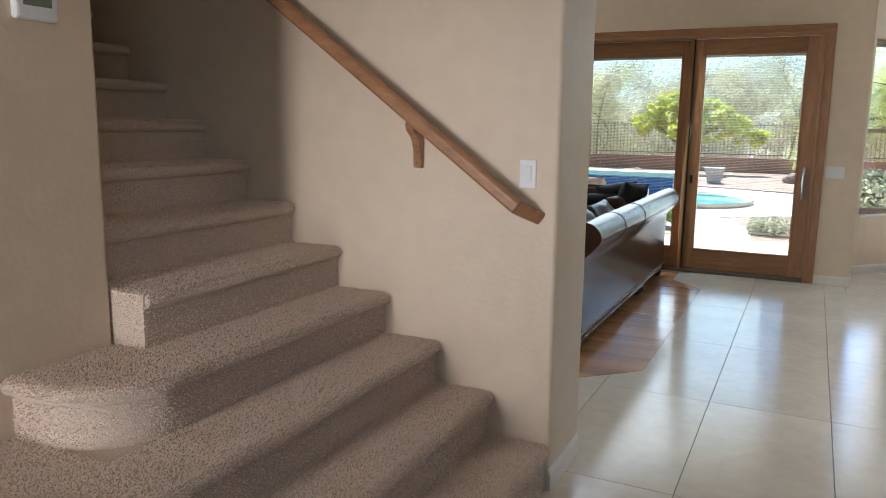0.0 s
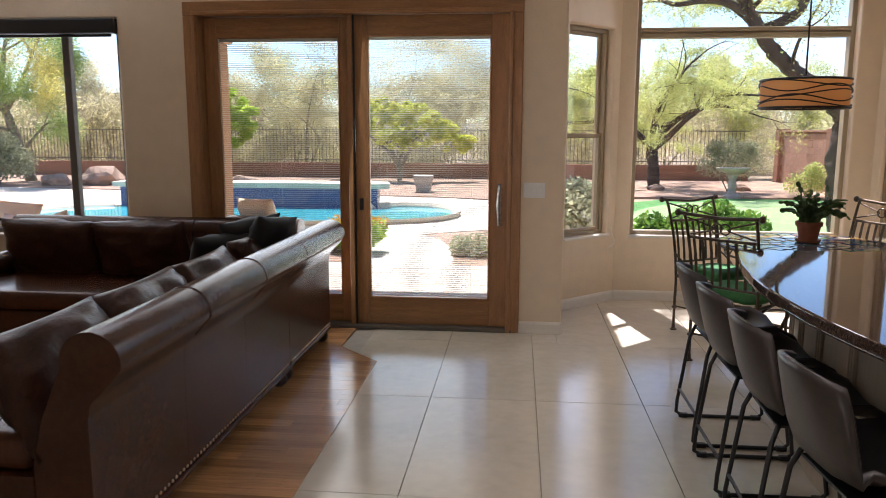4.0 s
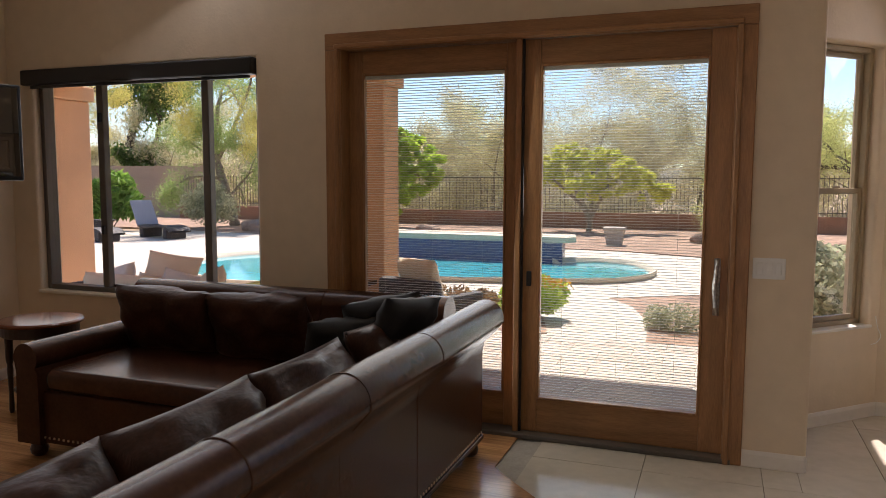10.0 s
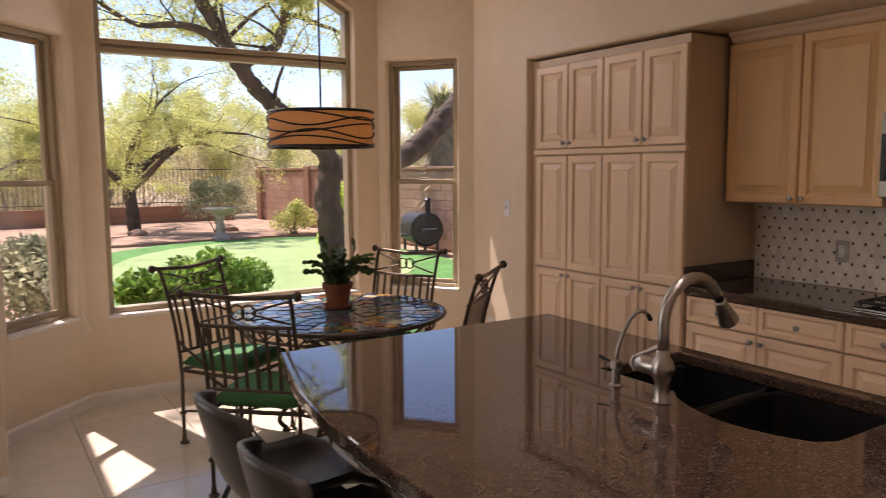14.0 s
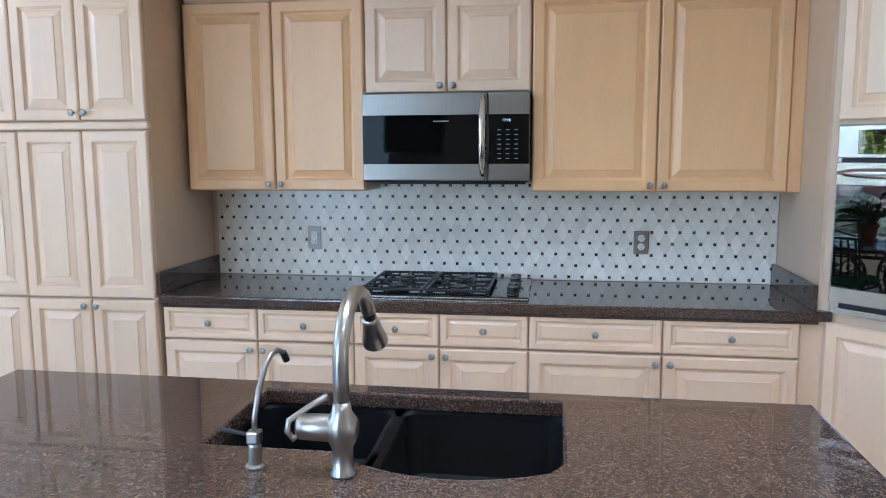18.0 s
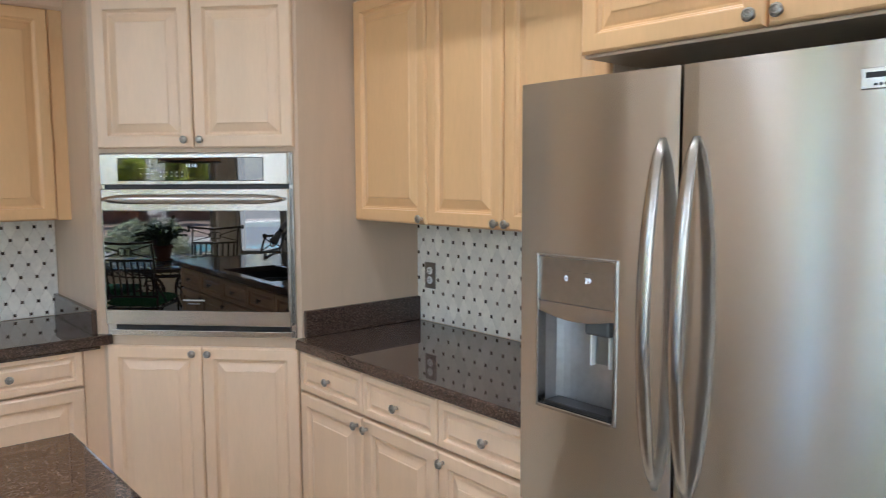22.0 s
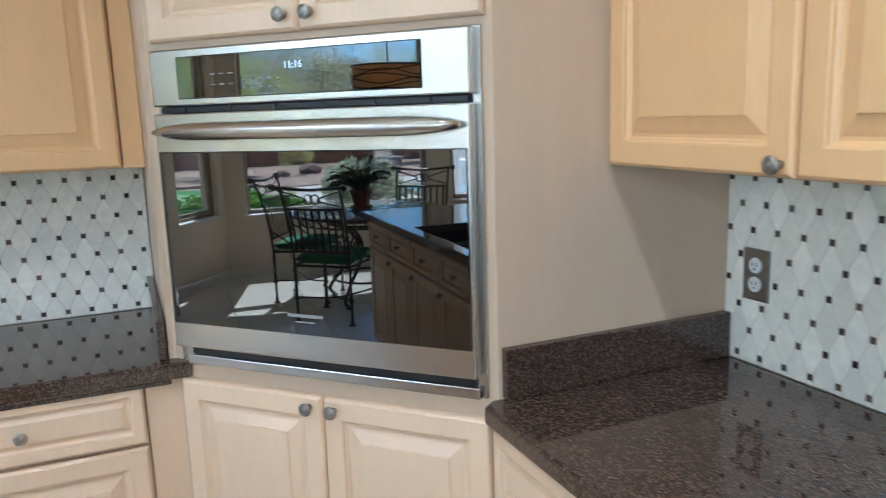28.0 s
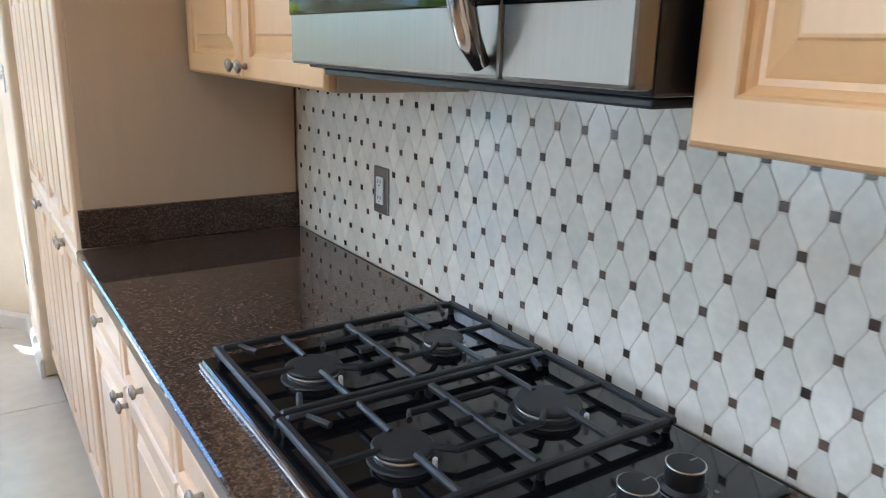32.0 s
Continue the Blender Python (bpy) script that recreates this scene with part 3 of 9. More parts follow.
# second hole: unseen, added as the opening for the stair fill lamp
wall("wall_entry", (2.9, -2.2), (-2.07, -2.2), 0, H, 0.16, [(0.30, 2.00, 0.82, 2.72), (4.35, 4.85, 0.30, 2.20)])


def arch_fill():
    """Closes the window's square head down to its shallow arch."""
    w, spring, crown = 1.85, 2.80, 3.06
    rise = crown - spring
    r = (w * w / 4 + rise * rise) / (2 * rise)
    half = math.degrees(math.asin(w / 2 / r))
    pts = arc(w / 2, crown - r, r, 90 + half, 90 - half, 24)
    poly = pts + [(w, 3.11), (0, 3.11)]
    bm = B()
    prism(bm, poly, 0, 0.2, Matrix(((1, 0, 0, 0), (0, 0, 1, 0), (0, 1, 0, 0), (0, 0, 0, 1))))
    ob = part("wall_bay_arch", bm, WALL, m=pose(0.965 + 0.14, 9.385, 0))
    return tagged(ob, "cream plaster arch over the picture window", "wall", kind="structure")


arch_fill()
bm = B()
prism(bm, [(3.662, 3.952), (4.32, 3.952), (4.32, 2.732), (0.842, 2.732), (0.842, 3.30), (3.16, 3.30)], 2.33, H)
tagged(part("soffit", bm, WALL), "cream plaster soffit over the kitchen cabinets", "soffit", kind="structure")
bm = B()
box(bm, -5.5, 4.6, -2.4, 9.7, H, H + 0.2)
tagged(part("ceiling", bm, CEIL), "plain white painted ceiling", "ceiling", kind="structure")
bm = B()
box(bm, -5.45, 4.45, -2.35, 8.3, -0.25, -0.010)
prism(bm, [(0.25, 8.3), (4.0, 8.3), (4.0, 8.75), (3.25, 9.58), (0.9, 9.58), (0.25, 8.95)], -0.25, -0.010)
floor_base = tagged(part("floor", bm, GROUT), "cream large-format tile floor with thin grey joints", "floor", kind="structure")

for a, b in [((0.105, 8.12), (0.42, 8.12)), ((0.42, 8.12), (0.42, 8.84)), ((0.42, 8.84), (0.965, 9.385)), ((0.965, 9.385), (3.16, 9.385)), ((3.16, 9.385), (3.66, 8.764)), ((3.66, 8.764), (3.66, 8.12)), ((-5.25, 8.12), (-2.47, 8.12)), ((-5.25, 3.26), (-5.25, 8.12)), ((-0.885, 3.26), (-5.25, 3.26)), ((-0.885, 2.83), (-0.885, 3.26)), ((0.84, 3.50), (0.705, 3.50)), ((0.705, 3.50), (0.705, 2.58))]:
    baseboard(a, b)

# ---- windows and the sliding door ----
def bar(bm, x0, x1, y0, y1, z0, z1, bev=0.004):
    return box(bm, x0, x1, y0, y1, z0, z1, bev, 1)


def frame_bars(bm, w, z0, z1, t, y0, y1):
    for a in ((0, t, z0, z1), (w - t, w, z0, z1), (t, w - t, z0, z0 + t), (t, w - t, z1 - t, z1)):
        bar(bm, a[0], a[1], y0, y1, a[2], a[3])
    return bm


def sash_window(name, p0, ang, w, z0, z1, meet, label):
    """A single-hung window: frame, two sashes with their glass, a sill."""
    win = tagged(thing(name, pose(p0[0], p0[1], 0, 0, 0, ang), label, "window"), kind="structure")
    part("window_frame", frame_bars(B(), w, z0, z1, 0.035, 0.07, 0.15), WINFRAME, win)
    for n, a, b, dy in (("lower_sash", z0 + 0.035, meet + 0.02, 0.085), ("upper_sash", meet - 0.02, z1 - 0.035, 0.115)):
        bm = B()
        s = 0.032
        for q in ((0.035, 0.035 + s, a, b), (w - 0.035 - s, w - 0.035, a, b), (0.035 + s, w - 0.035 - s, a, a + s), (0.035 + s, w - 0.035 - s, b - s, b)):
            bar(bm, q[0], q[1], dy, dy + 0.028, q[2], q[3], 0.003)
        sash = part(n, bm, WINFRAME, win)
        g = part("pane", box(B(), 0.06, w - 0.06, dy + 0.012, dy + 0.016, a + 0.02, b - 0.02), GLASS, sash)
        g.visible_shadow = False
    part("window_sill", box(B(), -0.012, w + 0.012, -0.012, 0.07, z0 - 0.016, z0 + 0.004, 0.005), TRIM, win)
    part("sash_lock", box(B(), w / 2 - 0.03, w / 2 + 0.03, 0.07, 0.086, meet + 0.02, meet + 0.034, 0.004), WINFRAME, win)
    return win


r2 = math.sqrt(0.5)
sash_window("window_1", (0.42 + 0.10 * r2, 8.84 + 0.10 * r2), 45, 0.58, 0.62, 2.42, 1.50, "narrow almond-framed sash window in the bay")
ue = Vector((0.5, -0.621)).normalized()
sash_window("window_3", (3.16 + 0.07 * ue.x, 9.385 + 0.07 * ue.y), math.degrees(math.atan2(ue.y, ue.x)), 0.59, 0.62, 2.42, 1.47, "narrow almond-framed sash window beside the pantry")


def picture_window():
    win = tagged(thing("window_2", pose(1.105, 9.385, 0), "tall picture window with an arched transom over it", "window"), kind="structure")
    w, z0, rail, spring, crown = 1.85, 0.60, 2.40, 2.80, 3.06
    t = 0.04
    bm = B()
    for a in ((0, t, z0, spring), (w - t, w, z0, spring), (t, w - t, z0, z0 + t), (t, w - t, rail - 0.045, rail - 0.008), (t, w - t, rail + 0.008, rail + 0.045)):
        bar(bm, a[0], a[1], 0.07, 0.16, a[2], a[3])
    bar(bm, t, w - t, 0.09, 0.15, rail - 0.01, rail + 0.01)
    part("window_frame", bm, WINFRAME, win)
    rise = crown - spring
    r = (w * w / 4 + rise * rise) / (2 * rise)
    half = math.degrees(math.asin(w / 2 / r))
    pts = arc(w / 2, crown - r, r, 90 + half, 90 - half, 24) + arc(w / 2, crown - r, r - t, 90 - half, 90 + half, 24)
    flip = Matrix(((1, 0, 0, 0), (0, 0, 1, 0), (0, 1, 0, 0), (0, 0, 0, 1)))
    part("arched_frame", prism(B(), pts, 0.07, 0.16, flip), WINFRAME, win)
    p1 = part("pane", box(B(), 0.03, w - 0.03, 0.118, 0.123, z0 + 0.03, rail - 0.03), GLASS, win)
    glaz = [(0.03, rail + 0.03), (w - 0.03, rail + 0.03)] + arc(w / 2, crown - r, r - 0.02, 90 - half + 1, 90 + half - 1, 20)
    p2 = part("transom_pane", prism(B(), glaz, 0.118, 0.123, flip), GLASS, win)
    p1.visible_shadow = p2.visible_shadow = False
    part("window_sill", box(B(), -0.012, w + 0.012, -0.016, 0.07, z0 - 0.02, z0 + 0.004, 0.006), TRIM, win)


picture_window()


def slider_window():
    win = tagged(thing("window_4", pose(-5.0, 8.12, 0), "wide bronze-framed window with a black roller shade rolled up", "window"), kind="structure")
    w, z0, z1 = 2.0, 0.70, 2.38
    part("window_frame", frame_bars(B(), w, z0, z1, 0.04, 0.06, 0.16), WINDARK, win)
    bm = B()
    for x in (0.58, 1.53):
        bar(bm, x - 0.03, x + 0.03, 0.07, 0.13, z0 + 0.04, z1 - 0.04)
    part("mullion", bm, WINDARK, win)
    for x0, x1 in ((0.03, 0.56), (0.60, 1.51), (1.55, 1.97)):
        g = part("pane", box(B(), x0, x1, 0.105, 0.110, z0 + 0.03, z1 - 0.03), GLASS, win)
        g.visible_shadow = False
    for z in (1.18, 2.02):
        part("latch", box(B(), 0.57, 0.60, 0.05, 0.075, z - 0.035, z + 0.035, 0.005), BLACK, win, "dark window latch")
    part("window_sill", box(B(), -0.01, w + 0.01, -0.02, 0.06, z0 - 0.02, z0 + 0.004, 0.006), TRIM, win)
    sh = thing("roller_shade", pose(-5.0, 8.12, 2.38), "black fabric roller shade rolled up at the window head", "shade")
    part("cassette", box(B(), -0.06, 2.0, -0.055, 0.05, -0.115, -0.002, 0.012), BLACK, sh)
    part("hem_bar", box(B(), 0.0, 1.96, -0.02, 0.0, -0.138, -0.117, 0.005), BLACK, sh)


slider_window()


def patio_door():
    d = tagged(thing("door_1", pose(0, 8.12, 0), "fir-framed sliding glass patio door with built-in blinds, closed", "door"), kind="structure")
    L, R, T = -2.46, 0.105, 2.49
    cw = 0.105
    part("casing", box(B(), L, L + cw, -0.026, -0.002, 0, T - cw, 0.006), OAKTRIM, d)
    part("casing", box(B(), R - cw, R, -0.026, -0.002, 0, T - cw, 0.006), OAKTRIM, d)
    part("casing", box(B(), L, R, -0.028, -0.002, T - cw, T, 0.006), OAKTRIM_H, d)
    part("jamb", box(B(), -2.40, -2.352, -0.001, 0.17, 0.02, 2.44, 0.003), OAKTRIM, d)
    part("jamb", box(B(), 0.003, 0.05, -0.001, 0.17, 0.02, 2.44, 0.003), OAKTRIM, d)
    part("head_jamb", box(B(), -2.352, 0.003, -0.001, 0.17, 2.392, 2.44, 0.003), OAKTRIM_H, d)
    part("threshold", box(B(), -2.40, 0.05, -0.03, 0.20, 0.0, 0.028, 0.006), WINDARK, d, "dark metal threshold")
    part("post", box(B(), -1.207, -1.172, 0.012, 0.055, 0.028, 2.392, 0.004), OAKTRIM, d)
    part("weatherstrip", box(B(), -1.1715, -1.158, 0.022, 0.044, 0.028, 2.392, 0.002), BLACK, d)
    for x in (L + cw - 0.036, R - cw + 0.006):
        part("casing_bead", box(B(), x, x + 0.030, -0.038, -0.0262, 0, T - cw + 0.006, 0.008, 3), OAKTRIM, d)
    part("casing_bead", box(B(), L + cw - 0.036, R - cw + 0.036, -0.040, -0.0282, T - cw + 0.0065, T - cw + 0.036, 0.008, 3), OAKTRIM_H, d)
    slat = None
    for x0, x1, y, s0, s1 in ((-2.350, -1.178, 0.095, 0.098, 0.108), (-1.165, 0.002, 0.045, 0.100, 0.128)):
        gz0, gz1 = 0.235, 2.245
        pan = part("door_panel", box(B(), x0, x0 + s0, y, y + 0.045, 0.03, 2.388, 0.004), OAKTRIM, d)
        part("stile", box(B(), x1 - s1, x1, y, y + 0.045, 0.03, 2.388, 0.004), OAKTRIM, pan)
        part("rail", box(B(), x0 + s0, x1 - s1, y + 0.002, y + 0.043, 0.03, gz0, 0.004), OAKTRIM_H, pan)
        part("rail", box(B(), x0 + s0, x1 - s1, y + 0.002, y + 0.043, gz1, 2.388, 0.004), OAKTRIM_H, pan)
        bm = B()
        for q in ((x0 + s0, x0 + s0 + 0.014, gz0, gz1), (x1 - s1 - 0.014, x1 - s1, gz0, gz1), (x0 + s0 + 0.014, x1 - s1 - 0.014, gz0, gz0 + 0.014), (x0 + s0 + 0.014, x1 - s1 - 0.014, gz1 - 0.014, gz1)):
            bar(bm, q[0], q[1], y - 0.004, y + 0.04, q[2], q[3], 0.003)
        part("glazing_bead", bm, OAKTRIM, pan)
        g = part("pane", box(B(), x0 + s0, x1 - s1, y + 0.010, y + 0.013, gz0, gz1), GLASS, pan)
        g2 = part("pane", box(B(), x0 + s0, x1 - s1, y + 0.034, y + 0.037, gz0, gz1), GLASS, pan)
        g.visible_shadow = g2.visible_shadow = False
        n = 124
        wid = x1 - s1 - x0 - s0 - 0.035
        me = bpy.data.meshes.new("slat")
        bm = B()
        box(bm, 0, wid, -0.0065, 0.0065, -0.0009, 0.0009)
        bm.to_mesh(me)
        bm.free()
        for k in range(n):
            z = gz0 + 0.03 + (gz1 - gz0 - 0.05) * k / (n - 1)
            piece("slat", me, SLAT, d, m=pose(x0 + s0 + 0.0175, y + 0.024, z, -5))
        bm = B()
        for f in (0.14, 0.5, 0.86):
            tube(bm, [(x0 + s0 + 0.0175 + wid * f, y + 0.0165, gz0 + 0.02), (x0 + s0 + 0.0175 + wid * f, y + 0.0165, gz1 - 0.015)], 0.0008, 5)
        part("ladder_cord", bm, SLAT, pan)
        part("head_channel", box(B(), x0 + s0 + 0.014, x1 - s1 - 0.014, y + 0.015, y + 0.032, gz1 - 0.034, gz1 - 0.014), SLAT, pan)
    bm = B()
    tube(bm, [(-0.055, 0.045, 0.83), (-0.055, 0.02, 0.84), (-0.060, -0.008, 0.88), (-0.066, -0.018, 0.98), (-0.060, -0.008, 1.08), (-0.055, 0.02, 1.12), (-0.055, 0.045, 1.13)], [0.011, 0.011, 0.010, 0.012, 0.010, 0.011, 0.011], 10, flat=1.4)
    box(bm, -0.072, -0.038, 0.036, 0.046, 0.82, 1.14, 0.004)
    part("handle", bm, PEWTER, d, "curved pewter pull handle", smooth=False)
    part("edge_latch", box(B(), -1.135, -1.105, 0.036, 0.046, 0.93, 1.02, 0.003), BLACK, d)


patio_door()

def front_window():
    win = tagged(thing("window_5", pose(2.60, -2.2, 0, 0, 0, 180), "wide dark-framed front window", "window"), kind="structure")
    w, z0, z1 = 1.70, 0.82, 2.72
    part("window_frame", frame_bars(B(), w, z0, z1, 0.045, 0.05, 0.13), WINDARK, win)
    part("mullion", bar(B(), w / 2 - 0.025, w / 2 + 0.025, 0.06, 0.12, z0 + 0.045, z1 - 0.045), WINDARK, win)
    part("transom", bar(B(), 0.045, w / 2 - 0.026, 0.06, 0.12, 1.86, 1.90), WINDARK, win)
    part("transom", bar(B(), w / 2 + 0.026, w - 0.045, 0.06, 0.12, 1.86, 1.90), WINDARK, win)
    for x0, x1 in ((0.04, w / 2 - 0.02), (w / 2 + 0.02, w - 0.04)):
        g = part("pane", box(B(), x0, x1, 0.086, 0.091, z0 + 0.04, z1 - 0.04), GLASS, win)
        g.visible_shadow = False
    part("window_sill", box(B(), -0.01, w + 0.01, -0.02, 0.05, z0 - 0.02, z0 + 0.004, 0.006), TRIM, win)


front_window()


# unseen glazing, added so the stair fill lamp has an opening
def entry_glass():
    win = tagged(thing("window_6", pose(-1.45, -2.2, 0, 0, 0, 180), "unseen tall narrow glazed panel added beside the entry", "window"), kind="structure")
    part("window_frame", frame_bars(B(), 0.50, 0.30, 2.20, 0.035, 0.05, 0.13), WINDARK, win)
    g = part("pane", box(B(), 0.03, 0.47, 0.086, 0.091, 0.33, 2.17), GLASS, win)
    g.visible_shadow = False


entry_glass()

# ---- stairs ----
RISE, RUN, NOSE1 = 0.1875, 0.256, -0.878
def part_pile(ob, per_m2, seed, keep):
    """Short upright tufts of carpet yarn over a part's outer faces."""
    rng = np.random.default_rng(seed)
    me = ob.data
    me.calc_loop_triangles()
    pts, ways = [], []
    for tri in me.loop_triangles:
        a, b, c = (me.vertices[i].co for i in tri.vertices)
        n = tri.normal
        for u, v in rng.random((rng.poisson(tri.area * per_m2), 2)):
            if u + v > 1:
                u, v = 1 - u, 1 - v
            p = a + (b - a) * u + (c - a) * v
            if keep(p, n):
                pts.append(p)
                ways.append(n)
    if not pts:
        return
    p, w = np.array(pts), np.array(ways)
    m = len(p)
    lean = w + rng.normal(size=(m, 3)) * 0.4
    lean /= np.linalg.norm(lean, axis=1)[:, None]
    side = np.cross(lean, rng.normal(size=(m, 3)))
    side /= np.linalg.norm(side, axis=1)[:, None]
    tall, wide = (0.004 + 0.0035 * rng.random(m))[:, None], (0.0014 + 0.0010 * rng.random(m))[:, None]
    v = np.empty((m * 4, 3))
    v[0::4], v[1::4] = p - side * wide, p + side * wide
    v[2::4], v[3::4] = p + lean * tall + side * wide * 0.8, p + lean * tall - side * wide * 0.8
    pile = bpy.data.meshes.new("carpet_pile")
    pile.from_pydata(v.tolist(), [], np.arange(m * 4).reshape(m, 4).tolist())
    tagged(piece("carpet_pile", pile, PILE, ob), kind="stuff")


def stairs():
    st = tagged(thing("staircase", pose(0, 0, 0), "carpeted staircase with rounded nosings and wrapped lower steps", "stairs"), kind="structure")
    for k in range(1, 15):
        x1 = NOSE1 - RUN * (k - 1)
        z1 = RISE * k + 0.014
        rk = x1 - 0.025
        back = -2.07 if k <= 4 else rk - RUN * 1.3
        rb, nb = B(), B()
        if k <= 4:
            y0 = 1.30 - 0.33 * (4 - k)
            xl = -2.066
            rad = 0.30 if k < 4 else 0.26
            prism(rb, [(rk, 2.826), (xl, 2.826), (xl, y0 + 0.03)] + arc(rk - rad, y0 + 0.03 + rad, rad, -90, 0, 8), max(z1 - RISE, 0) if k > 1 else 0, z1 - 0.0505)
            line = [(x1 - 0.024, 2.826)] + list(reversed(arc(x1 - 0.024 - rad, y0 + 0.025 + rad, rad, -90, 0, 10))) + [(xl + 0.0, y0 + 0.025)]
            prism(nb, [(x1 - 0.024, 2.826), (xl, 2.826), (xl, y0 + 0.025)] + arc(x1 - 0.024 - rad, y0 + 0.025 + rad, rad, -90, 0, 10), z1 - 0.05, z1)
            tube(nb, [(p[0], p[1], z1 - 0.027) for p in line], 0.027, 12)
        else:
            box(rb, rk - RUN * 1.3, rk, 1.704, 2.826, max(z1 - RISE, 0) if k > 1 else 0, z1 - 0.0505)
            box(nb, rk - RUN * 1.2, x1 - 0.024, 1.704, 2.826, z1 - 0.05, z1)
            tube(nb, [(x1 - 0.024, 1.712, z1 - 0.027), (x1 - 0.024, 1.75, z1 - 0.027), (x1 - 0.024, 2.78, z1 - 0.027), (x1 - 0.024, 2.822, z1 - 0.027)], [0.022, 0.027, 0.027, 0.022], 12)
        riser = part("riser", rb, CARPET, st)
        tread = part("tread", nb, CARPET, st, smooth=60)
        if k <= 8:
            low = 1.30 - 0.33 * (3 - k) if k < 4 else 1.70
            dense = 48000 if k <= 4 else 24000
            part_pile(tread, dense, k, lambda p, n: n.z > -0.4 and (p.x > x1 - RUN - 0.03 or p.y < low + 0.03))
            part_pile(riser, dense // 2, k + 40, lambda p, n: abs(n.z) < 0.5)


stairs()


def handrail():
    h = thing("handrail", pose(-0.92, 2.83, 1.116), "oak stair handrail on wooden wall brackets", "handrail")
    slope = RISE / RUN
    way = Vector((-1, 0, slope)).normalized()
    up = Vector((slope, 0, 1)).normalized()
    n, y0 = 5.0, -0.085
    prof = arc(0, 0.012, 0.026, 0, 180, 8) + [(-0.026, -0.012), (-0.018, -0.022), (0.018, -0.022), (0.026, -0.012)]
    def run(bm, s0, s1, shrink=1.0):
        a = [bm.verts.new(way * s0 + up * (p[1] * shrink) + Vector((0, y0 + p[0] * shrink, 0))) for p in prof]
        b = [bm.verts.new(way * s1 + up * p[1] + Vector((0, y0 + p[0], 0))) for p in prof]
        bm.faces.new(a), bm.faces.new(list(reversed(b)))
        for i in range(len(prof)):
            bm.faces.new((a[i], a[i - 1], b[i - 1], b[i]))
        bmesh.ops.recalc_face_normals(bm, faces=bm.faces[:])
        return bm
    part("rail", run(B(), 0.13, n), RAILWOOD, h, smooth=False)
    bm = B()
    a = [bm.verts.new(way * (0.045 + 0.3 * p[0]) + up * (0.92 * p[1]) + Vector((0, -0.003 + 0.05 * p[0], 0))) for p in prof]
    b = [bm.verts.new(way * 0.128 + up * p[1] + Vector((0, y0 + p[0], 0))) for p in prof]
    bm.faces.new(a), bm.faces.new(list(reversed(b)))
    for i in range(len(prof)):
        bm.faces.new((a[i], a[i - 1], b[i - 1], b[i]))
    bmesh.ops.recalc_face_normals(bm, faces=bm.faces[:])
    part("rail_return", bm, RAILWOOD, h)
    for s in (0.72, 2.3, 3.9):
        c = way * s
        bm = B()
        poly = [(0, -0.215), (-0.028, -0.21), (-0.030, -0.14), (-0.05, -0.09), (-0.095, -0.055), (-0.105, -0.02), (-0.06, -0.02), (-0.028, -0.03), (0, -0.06)]
        prism(bm, poly, -0.019, 0.019, Matrix.Translation((c.x, 0, c.z)) @ Matrix(((0, 0, 1, 0), (1, 0, 0, 0), (0, 1, 0, 0), (0, 0, 0, 1))))
        bmesh.ops.bevel(bm, geom=bm.edges[:], offset=0.004, segments=2, affect="EDGES")
        br = part("bracket", bm, RAILWOOD, h)
        for z in (-0.145, -0.19):
            part("plug", lathe(B(), [(0.008, 0), (0.007, 0.004), (0.003, 0.006)], 10, Matrix.Translation((c.x, -0.030, c.z + z)) @ pose(0, 0, 0, 90)), RAILWOOD, br)


handrail()


def wall_switch(m, rockers=1, label="white rocker light switch on the wall", mat1=None):
    w = 0.07 + 0.046 * (rockers - 1)
    s = thing("light_switch", m, label, "light switch")
    part("plate", box(B(), -w / 2, w / 2, -0.006, 0, -0.057, 0.057, 0.003), mat1 or WHITEPL, s)
    for i in range(rockers):
        cx = (i - (rockers - 1) / 2) * 0.046
        part("rocker", box(B(), cx - 0.016, cx + 0.016, -0.010, -0.004, -0.033, 0.033, 0.003, m=pose(0, 0, 0, 3)), WHITEPL, s)
    return s


def toggle_switch(m, label):
    s = thing("light_switch", m, label, "light switch")
    part("plate", box(B(), -0.035, 0.035, -0.006, 0, -0.057, 0.057, 0.003), WHITEPL, s)
    part("toggle", box(B(), -0.005, 0.005, -0.022, -0.004, -0.004, 0.014, 0.002, m=pose(0, 0, 0, -14)), WHITEPL, s)
    for z in (-0.03, 0.03):
        part("screw", lathe(B(), [(0.003, 0), (0.002, 0.002)], 8, pose(0, -0.006, z, 90)), PEWTER, s)


